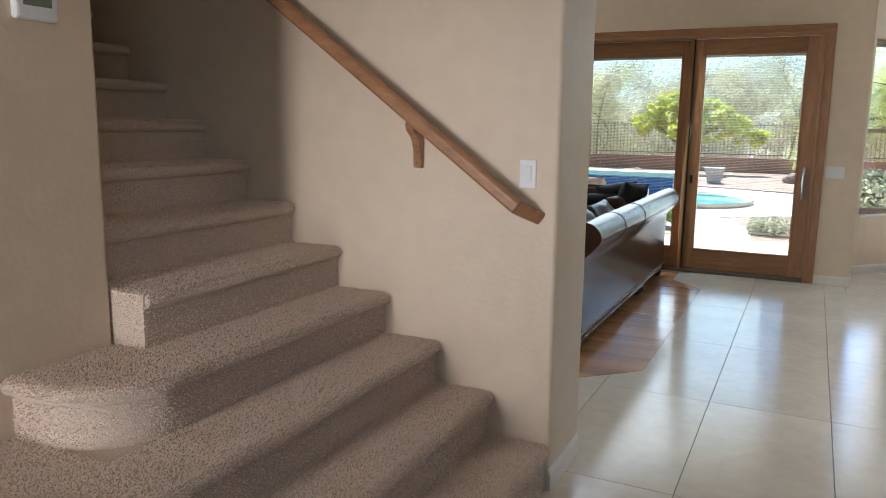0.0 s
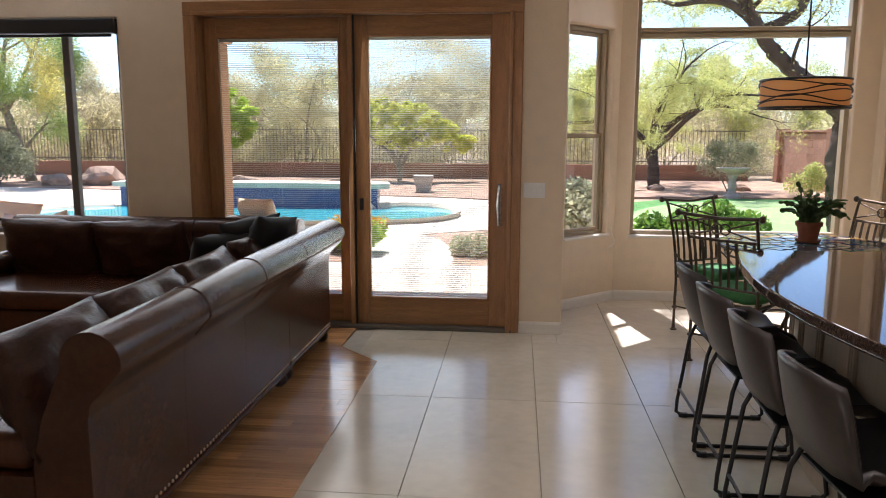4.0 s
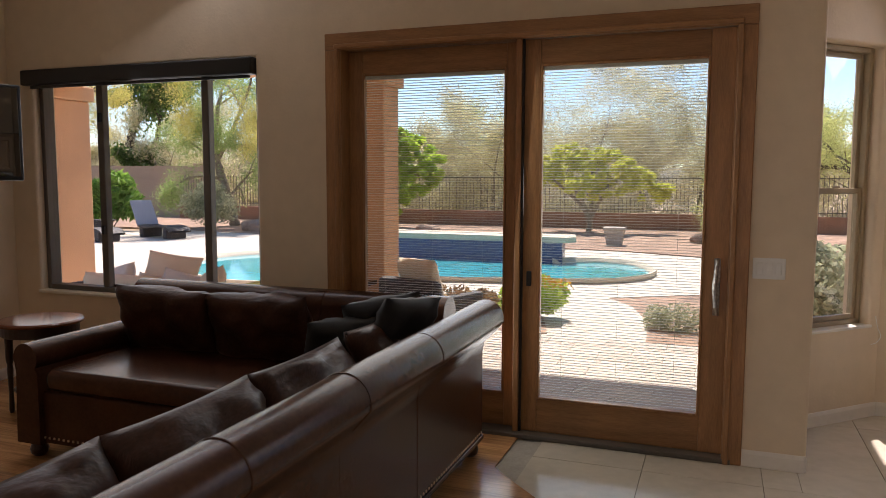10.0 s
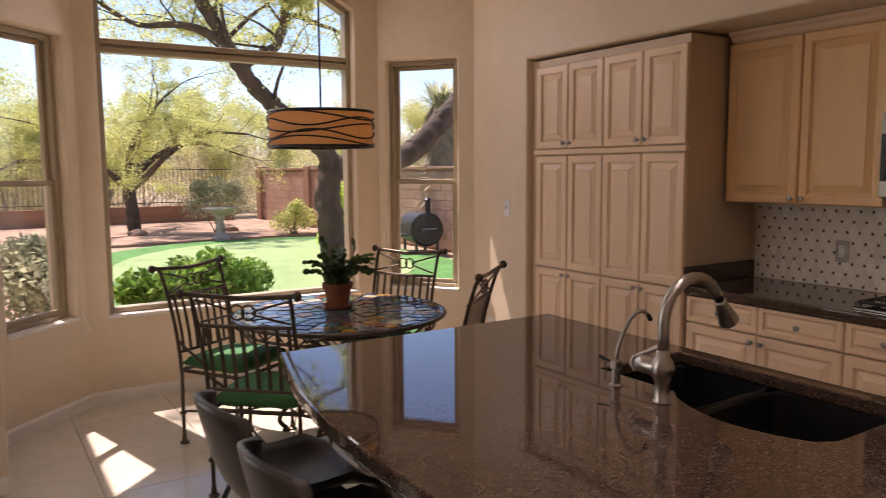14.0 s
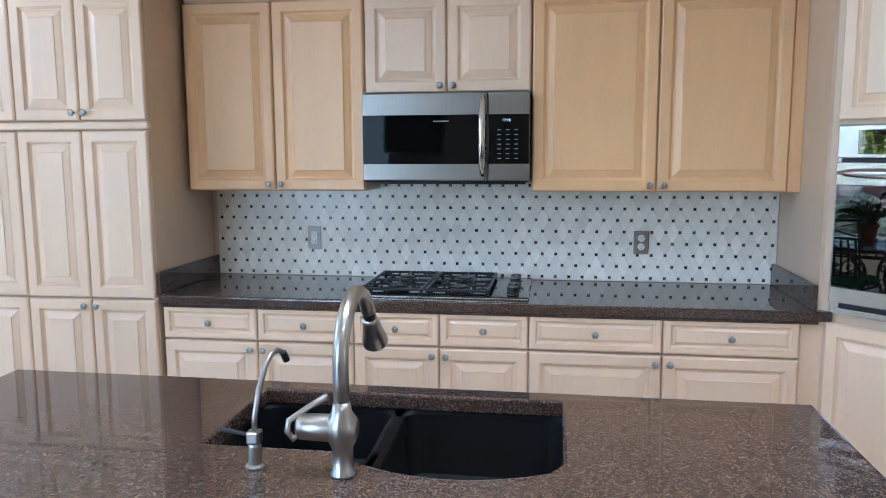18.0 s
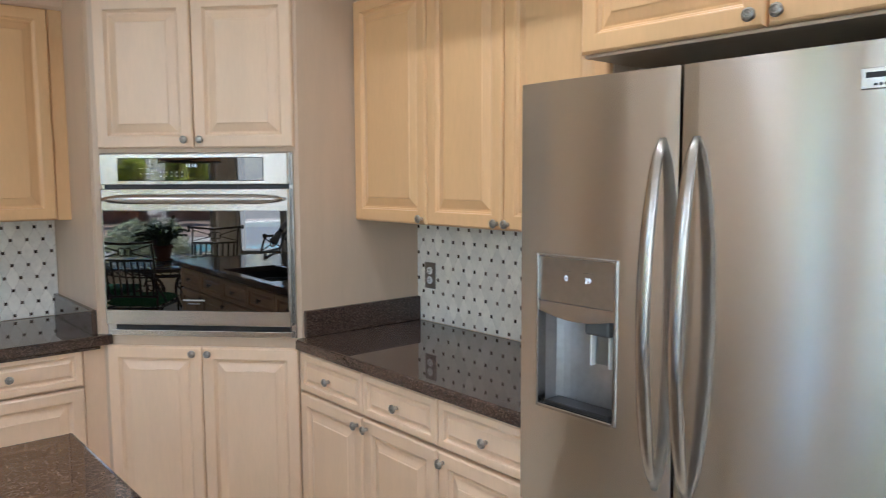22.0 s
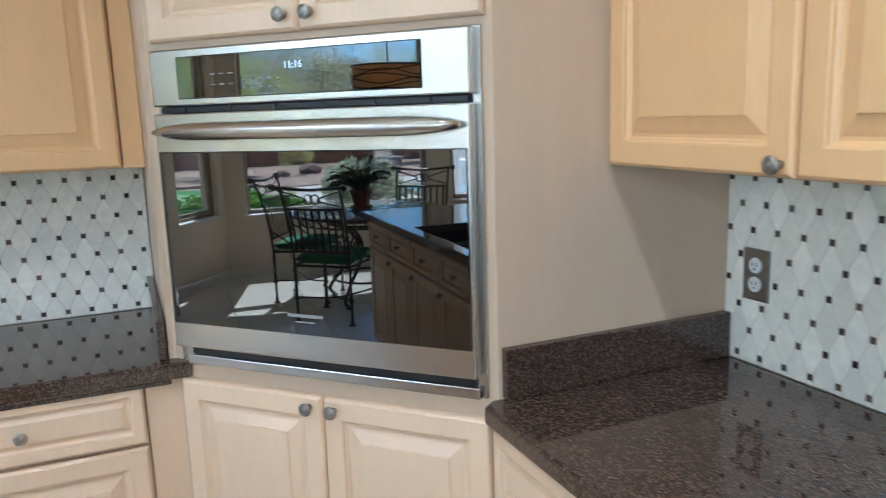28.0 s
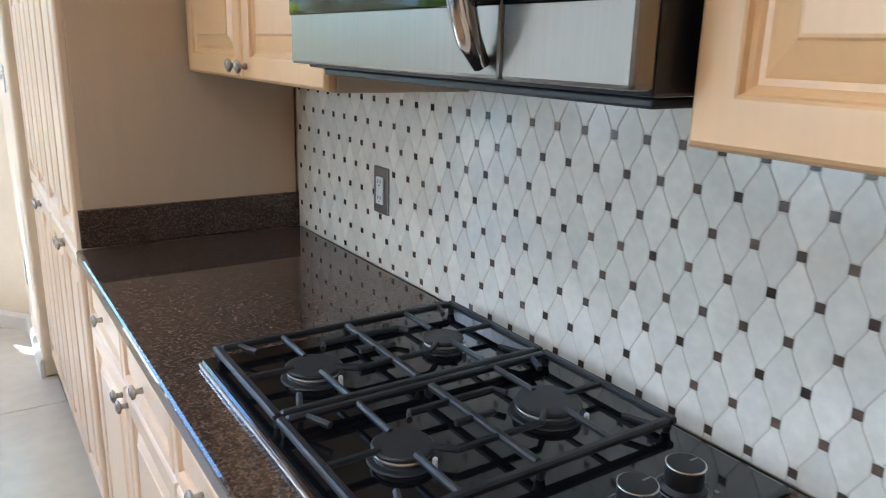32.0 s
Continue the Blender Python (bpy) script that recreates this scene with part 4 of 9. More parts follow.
def duplex_outlet(m, style="duplex"):
    s = thing("wall_outlet", m, "white electrical outlet in a brushed steel plate on the backsplash", "outlet", "backsplash outlets")
    part("plate", box(B(), -0.036, 0.036, -0.006, 0, -0.058, 0.058, 0.003), PLATE, s)
    for z in ((0.021, -0.021) if style == "duplex" else (0.0,)):
        bm = B()
        if style == "duplex":
            lathe(bm, [(0.017, 0), (0.017, 0.003), (0.0155, 0.004)], 20, pose(0, -0.006, z, 90))
        else:
            box(bm, -0.017, 0.017, -0.010, -0.005, -0.034, 0.034, 0.002)
        f = part("socket", bm, WHITEPL, s)
        bm = B()
        for zz in ((z,) if style == "duplex" else (0.02, -0.02)):
            for x in (-0.006, 0.006):
                box(bm, x - 0.001, x + 0.001, -0.0107, -0.0095, zz - 0.001, zz + 0.007)
            lathe(bm, [(0.0022, 0), (0.0022, 0.0009)], 8, pose(0, -0.0098, zz - 0.007, 90))
        tagged(part("slot", bm, BLACK, f, "dark socket slots"), kind="stuff")
    return s


wall_switch(pose(-1.012, 2.83, 1.324))
wall_switch(pose(0.205, 8.12, 1.10), 3, "white triple rocker switch plate beside the patio door")
toggle_switch(pose(0.705, 3.40, 1.125, 0, 0, -90), "white toggle light switch on the wall end by the refrigerator")
toggle_switch(pose(3.66, 8.34, 1.28, 0, 0, -90), "white toggle switch on the dining wall")

th = thing("thermostat", pose(-2.07, 1.49, 1.87, 0, 0, 90), "white thermostat with a grey display on the wall", "thermostat")
part("body", box(B(), -0.07, 0.07, -0.028, 0, -0.075, 0.075, 0.012, 3), WHITEPL, th)
part("display", box(B(), -0.045, 0.045, -0.0295, -0.027, -0.035, 0.045, 0.002), mat("lcd_grey", (0.18, 0.20, 0.16), 0.2), th)

# bodies and glowing lenses for the added fill lamps on the ceiling
for cx, cy, _ in CANS:
    cl = thing("recessed_light", pose(cx, cy, H), "unseen white recessed ceiling light, added for fill", "ceiling light", "recessed ceiling lights")
    part("trim_ring", tube(B(), [(0.078 * math.cos(2 * math.pi * k / 24), 0.078 * math.sin(2 * math.pi * k / 24), -0.006) for k in range(24)], 0.012, 6, True, flat=0.5), WHITEPL, cl)
    part("lens", lathe(B(), [(0.064, -0.008), (0.060, -0.004), (0.060, -0.001)], 20), emit_mat("fill_lens", (1.0, 0.93, 0.84), 2.0), cl)

# ---- kitchen ----
def ring_panel(bm, x0, x1, z0, z1, loops):
    """A front built of nested rectangles: loops are (inset, how far it stands out)."""
    prev = None
    for ins, out in loops:
        r = [bm.verts.new(p) for p in ((x0 + ins, -out, z0 + ins), (x1 - ins, -out, z0 + ins), (x1 - ins, -out, z1 - ins), (x0 + ins, -out, z1 - ins))]
        if prev:
            for k in range(4):
                bm.faces.new((prev[k], prev[(k + 1) % 4], r[(k + 1) % 4], r[k]))
        prev = r
    bm.faces.new(prev)
    return bm


RAISED = [(0, 0), (0, 0.014), (0.003, 0.019), (0.007, 0.022), (0.046, 0.022), (0.049, 0.0205), (0.051, 0.015), (0.055, 0.012), (0.058, 0.0085), (0.064, 0.0085), (0.070, 0.0115), (0.094, 0.0195), (0.096, 0.022), (0.099, 0.0225)]
DRAWER = [(0, 0), (0, 0.014), (0.003, 0.019), (0.007, 0.022), (0.026, 0.022), (0.029, 0.0205), (0.031, 0.013), (0.035, 0.0095), (0.040, 0.0095), (0.050, 0.0165), (0.052, 0.0175)]


def knob_mesh():
    bm = B()
    rot = pose(0, 0, 0, 90)
    lathe(bm, [(0.007, 0), (0.006, 0.008), (0.006, 0.014), (0.013, 0.016), (0.0155, 0.019), (0.0145, 0.023), (0.009, 0.0245)], 16, rot)
    sp = [(0.0115 * (1 - k / 22) * math.cos(k * 0.62), -0.0245, 0.0115 * (1 - k / 22) * math.sin(k * 0.62)) for k in range(20)]
    tube(bm, sp, 0.0016, 5)
    me = bpy.data.meshes.new("knob")
    bm.to_mesh(me)
    bm.free()
    me.polygons.foreach_set("use_smooth", [True] * len(me.polygons))
    return me


KNOB = knob_mesh()


def cabinet(name, m, w, d, z0, z1, fronts, label, category="cabinet", group="", toe=False, front=None):
    """A cabinet unit; local x along its front, front faces local -y. fronts: x0, x1, z0, z1, kind, knob x, knob z."""
    c = thing(name, m, label, category, group)
    bm = B()
    if toe:
        box(bm, 0, w, 0, d, z0 + 0.10, z1, 0.002, 1)
        box(bm, 0.01, w - 0.01, 0.07, d, z0, z0 + 0.10)
    else:
        box(bm, 0, w, 0, d, z0, z1, 0.002, 1)
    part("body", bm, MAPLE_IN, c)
    for x0, x1, a, b, kind, kx, kz in fronts:
        f = part("drawer_front" if kind == "drawer" else "door", ring_panel(B(), x0, x1, a, b, DRAWER if kind == "drawer" else RAISED), front or MAPLE, c, m=pose(0, -0.001, 0))
        if kx is not None:
            piece("knob", KNOB, PEWTER, f, "pewter spiral knob", m=pose(kx, -0.022, kz))
    return c


G = 0.003
WA = -90                                   # faces -x
# wall cabinets over the cooktop
ucx = 4.028
def upper(y_left, y_right, n, za, zb, label, front=None):
    w = y_left - y_right
    fr = []
    for i in range(n):
        a, b = w * i / n + G, w * (i + 1) / n - G
        kx = b - 0.028 if (i % 2 == 0 and n > 1) else a + 0.028
        fr.append((a, b, za + G, zb - G, "door", kx, za + 0.032))
    return cabinet("wall_cabinet", pose(ucx, y_left, 0, 0, 0, WA), w, 0.285, za, zb, fr, label, "cabinet", "wall cabinets over the cooktop", front=front)


upper(6.752, 5.868, 2, 1.372, 2.255, "golden maple wall cabinet with two raised-panel doors beside the pantry", MAPLE_GOLD)
upper(5.864, 5.098, 2, 1.822, 2.255, "short pickled maple wall cabinet above the microwave")
upper(5.094, 3.988, 2, 1.372, 2.255, "wide golden maple wall cabinet with two raised-panel doors", MAPLE_GOLD)
bm = B()
box(bm, 0, 0.056, -0.004, 0.285, 1.372, 2.255, 0.002, 1)
tagged(part("filler_strip", bm, MAPLE_GOLD, m=pose(ucx, 3.986, 0, 0, 0, WA)), "maple filler strip between wall cabinets and the oven tower", "filler")
bm = B()
profile_run(bm, [(0.02, 0), (0, 0), (-0.012, 0.012), (-0.02, 0.032), (-0.04, 0.045), (-0.045, 0.06), (0.02, 0.06)], 2.82, pose(ucx - 0.001, 6.742, 2.256, 0, 0, WA))
tagged(part("crown_moulding", bm, MAPLE), "maple crown moulding along the top of the wall cabinets", "moulding")

# base cabinets under the cooktop counter
bcx = 3.725
YL, YR = 6.755, 3.905
cols = [6.755, 6.305, 5.858, 5.476, 5.090, 4.535, 3.995]
for i in range(0, 6, 2):
    ya, ym, yb = cols[i], cols[i + 1], cols[i + 2]
    fr = []
    for a, b, side in ((0, ya - ym, 1), (ya - ym, ya - yb, -1)):
        fr.append((a + G, b - G, 0.715, 0.868, "drawer", (a + b) / 2, 0.79))
        fr.append((a + G, b - G, 0.115, 0.705, "door", b - 0.03 if side > 0 else a + 0.03, 0.672))
    cabinet("base_cabinet", pose(bcx, ya, 0, 0, 0, WA), ya - yb, 0.59, 0, 0.872, fr, "pickled maple base cabinet with two drawers over two doors", "cabinet", "base cabinets under the cooktop", True)
bm = B()
box(bm, 0, 0.088, -0.003, 0.57, 0.10, 0.872, 0.002, 1)
tagged(part("filler_strip", bm, MAPLE, m=pose(bcx, 3.993, 0, 0, 0, WA)), "maple filler strip beside the oven tower base", "filler")


def counter_slab(name, poly, label, z1=0.914, t=0.042, material=None):
    """A granite top with a rounded, stepped edge."""
    bm = B()
    prism(bm, poly, z1 - t, z1)
    es = [e for e in bm.edges if abs(e.verts[0].co.z - e.verts[1].co.z) < 1e-6]
    bmesh.ops.bevel(bm, geom=es, offset=0.010, segments=3, profile=0.6, affect="EDGES")
    ob = thing(name, pose(0, 0, 0), label, "countertop")
    part("slab", bm, material or GRANITE, ob)
    return ob


top1 = counter_slab("countertop", [(3.685, YL), (3.685, 3.885), (4.318, 3.932), (4.318, YL)], "polished brown granite countertop under the backsplash")
part("apron", box(B(), 3.694, 3.73, 3.93, YL - 0.002, 0.858, 0.8715, 0.005), GRANITE, top1)
part("side_splash", box(B(), 3.70, 4.316, YL + 0.001, YL + 0.021, 0.9145, 1.016, 0.003), GRANITE, top1)
part("side_splash", box(B(), 3.72, 4.316, 3.933, 3.953, 0.9145, 1.016, 0.003), GRANITE, top1)

# pantry
py0 = 8.06
pw = (py0 - 6.778) / 4
fr = []
for i in range(4):
    a, b = i * pw + G, (i + 1) * pw - G
    kx = b - 0.026 if i % 2 == 0 else a + 0.026
    fr.append((a, b, 0.115, 0.885, "door", kx, 0.855))
    fr.append((a, b, 0.895, 1.655, "door", None, 0))
    fr.append((a, b, 1.700, 2.250, "door", kx, 1.735))
for i in range(4):
    a, b = i * pw + G, (i + 1) * pw - G
    fr[i * 3 + 1] = (a, b, 0.895, 1.655, "door", None, 0)
pantry = cabinet("pantry_cabinet", pose(3.715, py0, 0, 0, 0, WA), py0 - 6.778, 0.60, 0, 2.30, fr, "tall four-bay pickled maple pantry with raised-panel doors", "cabinet", toe=True)
part("moulding", box(B(), -0.01, py0 - 6.778 + 0.012, -0.034, 0.0, 1.660, 1.694, 0.008), MAPLE, pantry)
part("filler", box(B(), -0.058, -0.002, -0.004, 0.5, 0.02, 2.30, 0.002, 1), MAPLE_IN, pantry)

# oven tower on the diagonal
tower = thing("oven_tower", pose(0, 0, 0), "diagonal maple corner tower that holds the wall oven", "cabinet")
A0, A1 = Vector((3.728, 3.914)), Vector((3.114, 3.332))
TA = math.degrees(math.atan2(A1.y - A0.y, A1.x - A0.x))
bm = B()
prism(bm, [(A0.x, A0.y), (A0.x, 3.929), (4.318, 3.929), (4.318, 2.734), (A1.x, 2.734), (A1.x, A1.y)], 0.0, 2.318)
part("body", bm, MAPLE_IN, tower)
TW = (A1 - A0).length
tm = pose(A0.x, A0.y, 0, 0, 0, TA)
for i, (a, b) in enumerate(((0.030, 0.429), (0.433, 0.834))):
    kx = b - 0.03 if i == 0 else a + 0.03
    lo = part("door", ring_panel(B(), a, b, 0.115, 0.870, RAISED), MAPLE, tower, m=tm)
    piece("knob", KNOB, PEWTER, lo, "pewter spiral knob", m=pose(kx, -0.022, 0.845))
    hi = part("door", ring_panel(B(), a, b, 1.668, 2.255, RAISED), MAPLE, tower, m=tm)
    piece("knob", KNOB, PEWTER, hi, "pewter spiral knob", m=pose(kx, -0.022, 1.700))
bm = B()
profile_run(bm, [(0.02, 0), (0, 0), (-0.012, 0.012), (-0.02, 0.032), (-0.04, 0.045), (-0.045, 0.058), (0.02, 0.058)], TW, tm @ pose(0, 0, 2.257))
part("crown", bm, MAPLE, tower)


def wall_oven():
    o = thing("wall_oven", pose(A0.x, A0.y, 0, 0, 0, TA), "stainless wall oven with a black glass door, closed", "oven")
    x0, x1 = 0.045, 0.815
    part("trim", box(B(), x0 - 0.012, x1 + 0.012, -0.010, 0.0, 0.912, 1.652, 0.003), STEEL_H, o)
    cp = part("control_panel", box(B(), x0, x1, -0.040, -0.011, 1.524, 1.648, 0.004), STEEL_H, o)
    part("display_glass", box(B(), 0.122, 0.717, -0.0425, -0.0395, 1.539, 1.630, 0.002), BLACKGLASS, cp)
    part("vent", box(B(), x0 + 0.01, x1 - 0.01, -0.026, -0.011, 1.510, 1.523, 0.001), BLACK, o)
    for k in range(6):
        part("vent_rib", box(B(), x0 + 0.12 * (k + 0.6), x0 + 0.12 * (k + 0.6) + 0.012, -0.031, -0.0262, 1.510, 1.523, 0.001), BLACK, o)
    part("side_liner", box(B(), x0 + 0.006, x1 - 0.006, -0.0108, -0.0102, 0.962, 1.646), BLACK, o)
    d = part("door", box(B(), x0, x1, -0.042, -0.014, 0.962, 1.509, 0.004), STEEL_H, o)
    part("door_glass", box(B(), x0 + 0.008, x1 - 0.008, -0.0455, -0.0415, 1.022, 1.423, 0.002), BLACKGLASS, d, "black mirror-like oven glass")
    bm = B()
    n = 20
    prev = None
    for k in range(n + 1):
        u = math.sin(math.pi * k / n)
        hh = 0.006 + 0.0125 * min(1.0, 2.2 * u) ** 0.5
        x, y = 0.062 + 0.736 * k / n, -0.060 - 0.020 * u ** 0.6
        ring = [bm.verts.new((x, y + 0.011 * math.cos(q * math.pi / 6), 1.468 + hh * math.sin(q * math.pi / 6))) for q in range(12)]
        if prev:
            for q in range(12):
                bm.faces.new((prev[q], prev[(q + 1) % 12], ring[(q + 1) % 12], ring[q]))
        else:
            bm.faces.new(list(reversed(ring)))
        prev = ring
    bm.faces.new(prev)
    bmesh.ops.recalc_face_normals(bm, faces=bm.faces[:])
    part("handle", bm, HANDLESTEEL, d, "broad bowed brushed steel handle", smooth=True)
    for x in (0.075, 0.785):
        part("handle_post", box(B(), x - 0.010, x + 0.010, -0.062, -0.0421, 1.460, 1.476, 0.003), HANDLESTEEL, d)
    part("foot_vent", box(B(), x0 + 0.032, x1 - 0.012, -0.022, -0.011, 0.940, 0.958, 0.001), BLACK, o)
    part("foot_strip", box(B(), x0 + 0.018, x1, -0.026, -0.011, 0.914, 0.939, 0.003), STEEL_H, o)
    bm = B()
    for r in range(2):
        for cxx in range(5):
            box(bm, 0.30 + cxx * 0.022, 0.306 + cxx * 0.022, -0.0432, -0.0424, 1.556 + r * 0.016, 1.560 + r * 0.016)
        for cxx in range(3):
            box(bm, 0.215 + cxx * 0.024, 0.228 + cxx * 0.024, -0.0432, -0.0424, 1.566 + r * 0.022, 1.5685 + r * 0.022)
    tagged(part("marking", bm, PAPER, o, "grey printed key marks"), kind="stuff")
    part("name_mark", box(B(), 0.375, 0.465, -0.0463, -0.0454, 1.062, 1.069), PAPER, d)
    part("name_mark", box(B(), 0.395, 0.445, -0.0463, -0.0454, 1.050, 1.053), PAPER, d)
    clock("11:16", pose(0.405, -0.0432, 1.592, 90), 0.021, o)
    return o


def clock(text, m, size, parent):
    """Lit digits on a display."""
    cu = bpy.data.curves.new("digits", "FONT")
    cu.body, cu.size, cu.extrude = text, size, 0.0003
    tmp = bpy.data.objects.new("digits", cu)
    scene.collection.objects.link(tmp)
    dg = bpy.context.evaluated_depsgraph_get()
    me = bpy.data.meshes.new_from_object(tmp.evaluated_get(dg))
    bpy.data.objects.remove(tmp)
    ob = piece("digits", me, None, parent, "lit white digits " + text, m=m)
    me.materials.clear()
    me.materials.append(DIGIT)
    return ob


DIGIT = emit_mat("lit_digit", (0.8, 0.88, 1.0), 0.12)
wall_oven()


def microwave():
    o = thing("microwave", pose(3.942, 5.864, 1.418, 0, 0, WA), "stainless over-the-range microwave with a black window", "microwave")
    w, h = 0.764, 0.400
    part("body", box(B(), 0.002, w - 0.002, 0.03, 0.374, 0.0, h, 0.004), BLACK, o)
    d = part("door", box(B(), 0, 0.575, 0.0, 0.029, 0.006, h, 0.005), STEEL_MW, o)
    part("window", box(B(), 0.004, 0.572, -0.003, 0.004, 0.082, 0.302, 0.002), MWGLASS, d)
    cp = part("control_panel", box(B(), 0.578, w, 0.0, 0.029, 0.006, h, 0.005), STEEL_MW, o)
    part("keypad", box(B(), 0.580, w - 0.003, -0.003, 0.004, 0.082, 0.302, 0.002), MWGLASS, cp)
    bm = B()
    pts = [(0.555, -0.008 - 0.042 * math.sin(math.pi * k / 14) ** 0.6, 0.02 + 0.36 * k / 14) for k in range(15)]
    tube(bm, pts, [0.010 + 0.008 * math.sin(math.pi * k / 14) ** 0.5 for k in range(15)], 10)
    part("handle", bm, CHROME, d, "bowed polished steel handle", smooth=True)
    bm = B()
    for r in range(7):
        for cxx in range(3):
            box(bm, 0.62 + cxx * 0.038, 0.636 + cxx * 0.038, -0.0038, -0.0028, 0.105 + r * 0.021, 0.1085 + r * 0.021)
    tagged(part("marking", bm, PAPER, o, "grey printed key marks"), kind="stuff")
    part("name_mark", box(B(), 0.33, 0.40, -0.0038, -0.0028, 0.270, 0.276), PAPER, d)
    clock("11:16", pose(0.64, -0.0035, 0.270, 90), 0.018, o)
    part("vent_grille", box(B(), 0.02, w - 0.02, 0.05, 0.36, -0.012, -0.001, 0.003), BLACK, o)


microwave()


def cooktop():
    c = thing("cooktop", pose(3.760, 5.860, 0.914, 0, 0, WA), "black glass gas cooktop with cast-iron grates and four knobs", "cooktop")
    w, d = 0.768, 0.530
    bm = B()
    box(bm, 0, w, 0, d, 0.0005, 0.014, 0.007, 3)
    part("glass_top", bm, ENAMEL, c)
    part("edge_trim", box(B(), 0.002, w - 0.002, -0.004, 0.003, 0.0008, 0.009, 0.002), STEEL_H, c)
    cells = ((0.162, 0.140, 0.042), (0.162, 0.392, 0.034), (0.452, 0.140, 0.038), (0.452, 0.392, 0.046))
    for x, y, r in cells:
        b = part("burner", lathe(B(), [(r * 1.30, 0.0143), (r * 1.25, 0.017), (r * 1.05, 0.018), (r * 1.0, 0.022), (r * 0.94, 0.0225)], 28, Matrix.Translation((x, y, 0))), CASTIRON, c, smooth=30)
        part("burner_head", lathe(B(), [(r * 1.02, 0.0227), (r * 1.06, 0.0255), (r * 1.0, 0.029)], 28, Matrix.Translation((x, y, 0))), NICKEL, b, smooth=30)
        part("burner_cap", lathe(B(), [(r * 1.10, 0.0292), (r * 1.13, 0.033), (r * 1.05, 0.0355), (0.004, 0.0365)], 28, Matrix.Translation((x, y, 0))), CASTIRON, b, smooth=30)
        part("igniter", lathe(B(), [(0.004, 0.0145), (0.004, 0.030), (0.002, 0.032)], 8, Matrix.Translation((x + r * 1.25, y + r * 0.55, 0))), WHITEPL, b)
    for gx in (0.014, 0.308):
        bm = B()
        gw, gd, z, t = 0.288, 0.494, 0.040, 0.0068
        y0 = 0.018
        for a in ((gx, gx + gw, y0, y0 + 2 * t), (gx, gx + gw, y0 + gd - 2 * t, y0 + gd), (gx, gx + 2 * t, y0 + 2 * t, y0 + gd - 2 * t), (gx + gw - 2 * t, gx + gw, y0 + 2 * t, y0 + gd - 2 * t), (gx + 2 * t, gx + gw - 2 * t, y0 + gd / 2 - t, y0 + gd / 2 + t)):
            box(bm, a[0], a[1], a[2], a[3], z - 0.012, z, 0.003, 1)
        cx = gx + gw / 2
        part("grate", bm, CASTIRON, c)
        grate = c.children[-1]
        mid = y0 + gd / 2
        for cy, sy in ((0.140, -1), (0.392, 1)):
            out = y0 + t if sy < 0 else y0 + gd - t
            runs = [[(gx + t, cy), (cx - 0.034, cy)], [(gx + gw - t, cy), (cx + 0.034, cy)],
                    [(cx - 0.072, mid), (cx - 0.072, cy - sy * 0.052), (cx - 0.050, cy - sy * 0.040)],
                    [(cx + 0.050, mid), (cx + 0.050, cy - sy * 0.056), (cx + 0.024, cy - sy * 0.026)],
                    [(cx, out), (cx, cy + sy * 0.034)],
                    [(gx + t, cy + sy * 0.080), (gx + 0.052, cy + sy * 0.062)], [(gx + gw - t, cy + sy * 0.080), (gx + gw - 0.052, cy + sy * 0.062)],
                    [(cx - 0.010, mid), (cx - 0.010, mid + sy * 0.034)]]
            for run in runs:
                part("finger", tube(B(), [(px, py, z - 0.0052) for px, py in run], 0.0054, 6, flat=0.95), CASTIRON, grate)
        for px in (gx + t + 0.004, gx + gw - t - 0.004):
            for py in (y0 + t + 0.004, y0 + gd - t - 0.004, y0 + gd / 2):
                part("grate_foot", tube(B(), [(px, py, 0.0142), (px, py, z - 0.010)], [0.006, 0.009], 8), CASTIRON, grate)
    for i, y in enumerate((0.085, 0.172, 0.322, 0.408)):
        part("dial_ring", tube(B(), [(0.694 + 0.0345 * math.cos(math.pi * a / 14), y + 0.0345 * math.sin(math.pi * a / 14), 0.0142) for a in range(28)], 0.0010, 6, True), PAPER, c)
        k = part("knob", lathe(B(), [(0.030, 0.0148), (0.028, 0.018), (0.0245, 0.021), (0.0245, 0.047), (0.0235, 0.0495), (0.003, 0.050)], 28, Matrix.Translation((0.694, y, 0))), BLACK, c, "black control knob with a steel collar", smooth=30)
        part("knob_ring", tube(B(), [(0.694 + 0.0242 * math.cos(math.pi * a / 14), y + 0.0242 * math.sin(math.pi * a / 14), 0.0472) for a in range(28)], 0.0019, 8, True), CHROME, k, smooth=True)
        part("pointer", box(B(), 0.693, 0.695, y + 0.008, y + 0.022, 0.0499, 0.0503), PAPER, k)
    bm = B()
    box(bm, 0.690, 0.700, 0.222, 0.272, 0.0142, 0.0147)
    box(bm, 0.735, 0.737, 0.240, 0.256, 0.0142, 0.0147)
    for y in (0.085, 0.172, 0.322, 0.408):
        box(bm, 0.720, 0.726, y + 0.026, y + 0.032, 0.0142, 0.0147)
        box(bm, 0.660, 0.666, y + 0.026, y + 0.034, 0.0142, 0.0147)
    tagged(part("marking", bm, PAPER, c, "grey printed marks"), kind="stuff")


cooktop()
duplex_outlet(pose(4.3135, 6.224, 1.114, 0, 0, WA), "wide")
duplex_outlet(pose(4.3135, 4.564, 1.110, 0, 0, WA))

# run beside the refrigerator
fy = 3.345
xs = [3.112, 2.650, 2.242, 1.80]
fr = []
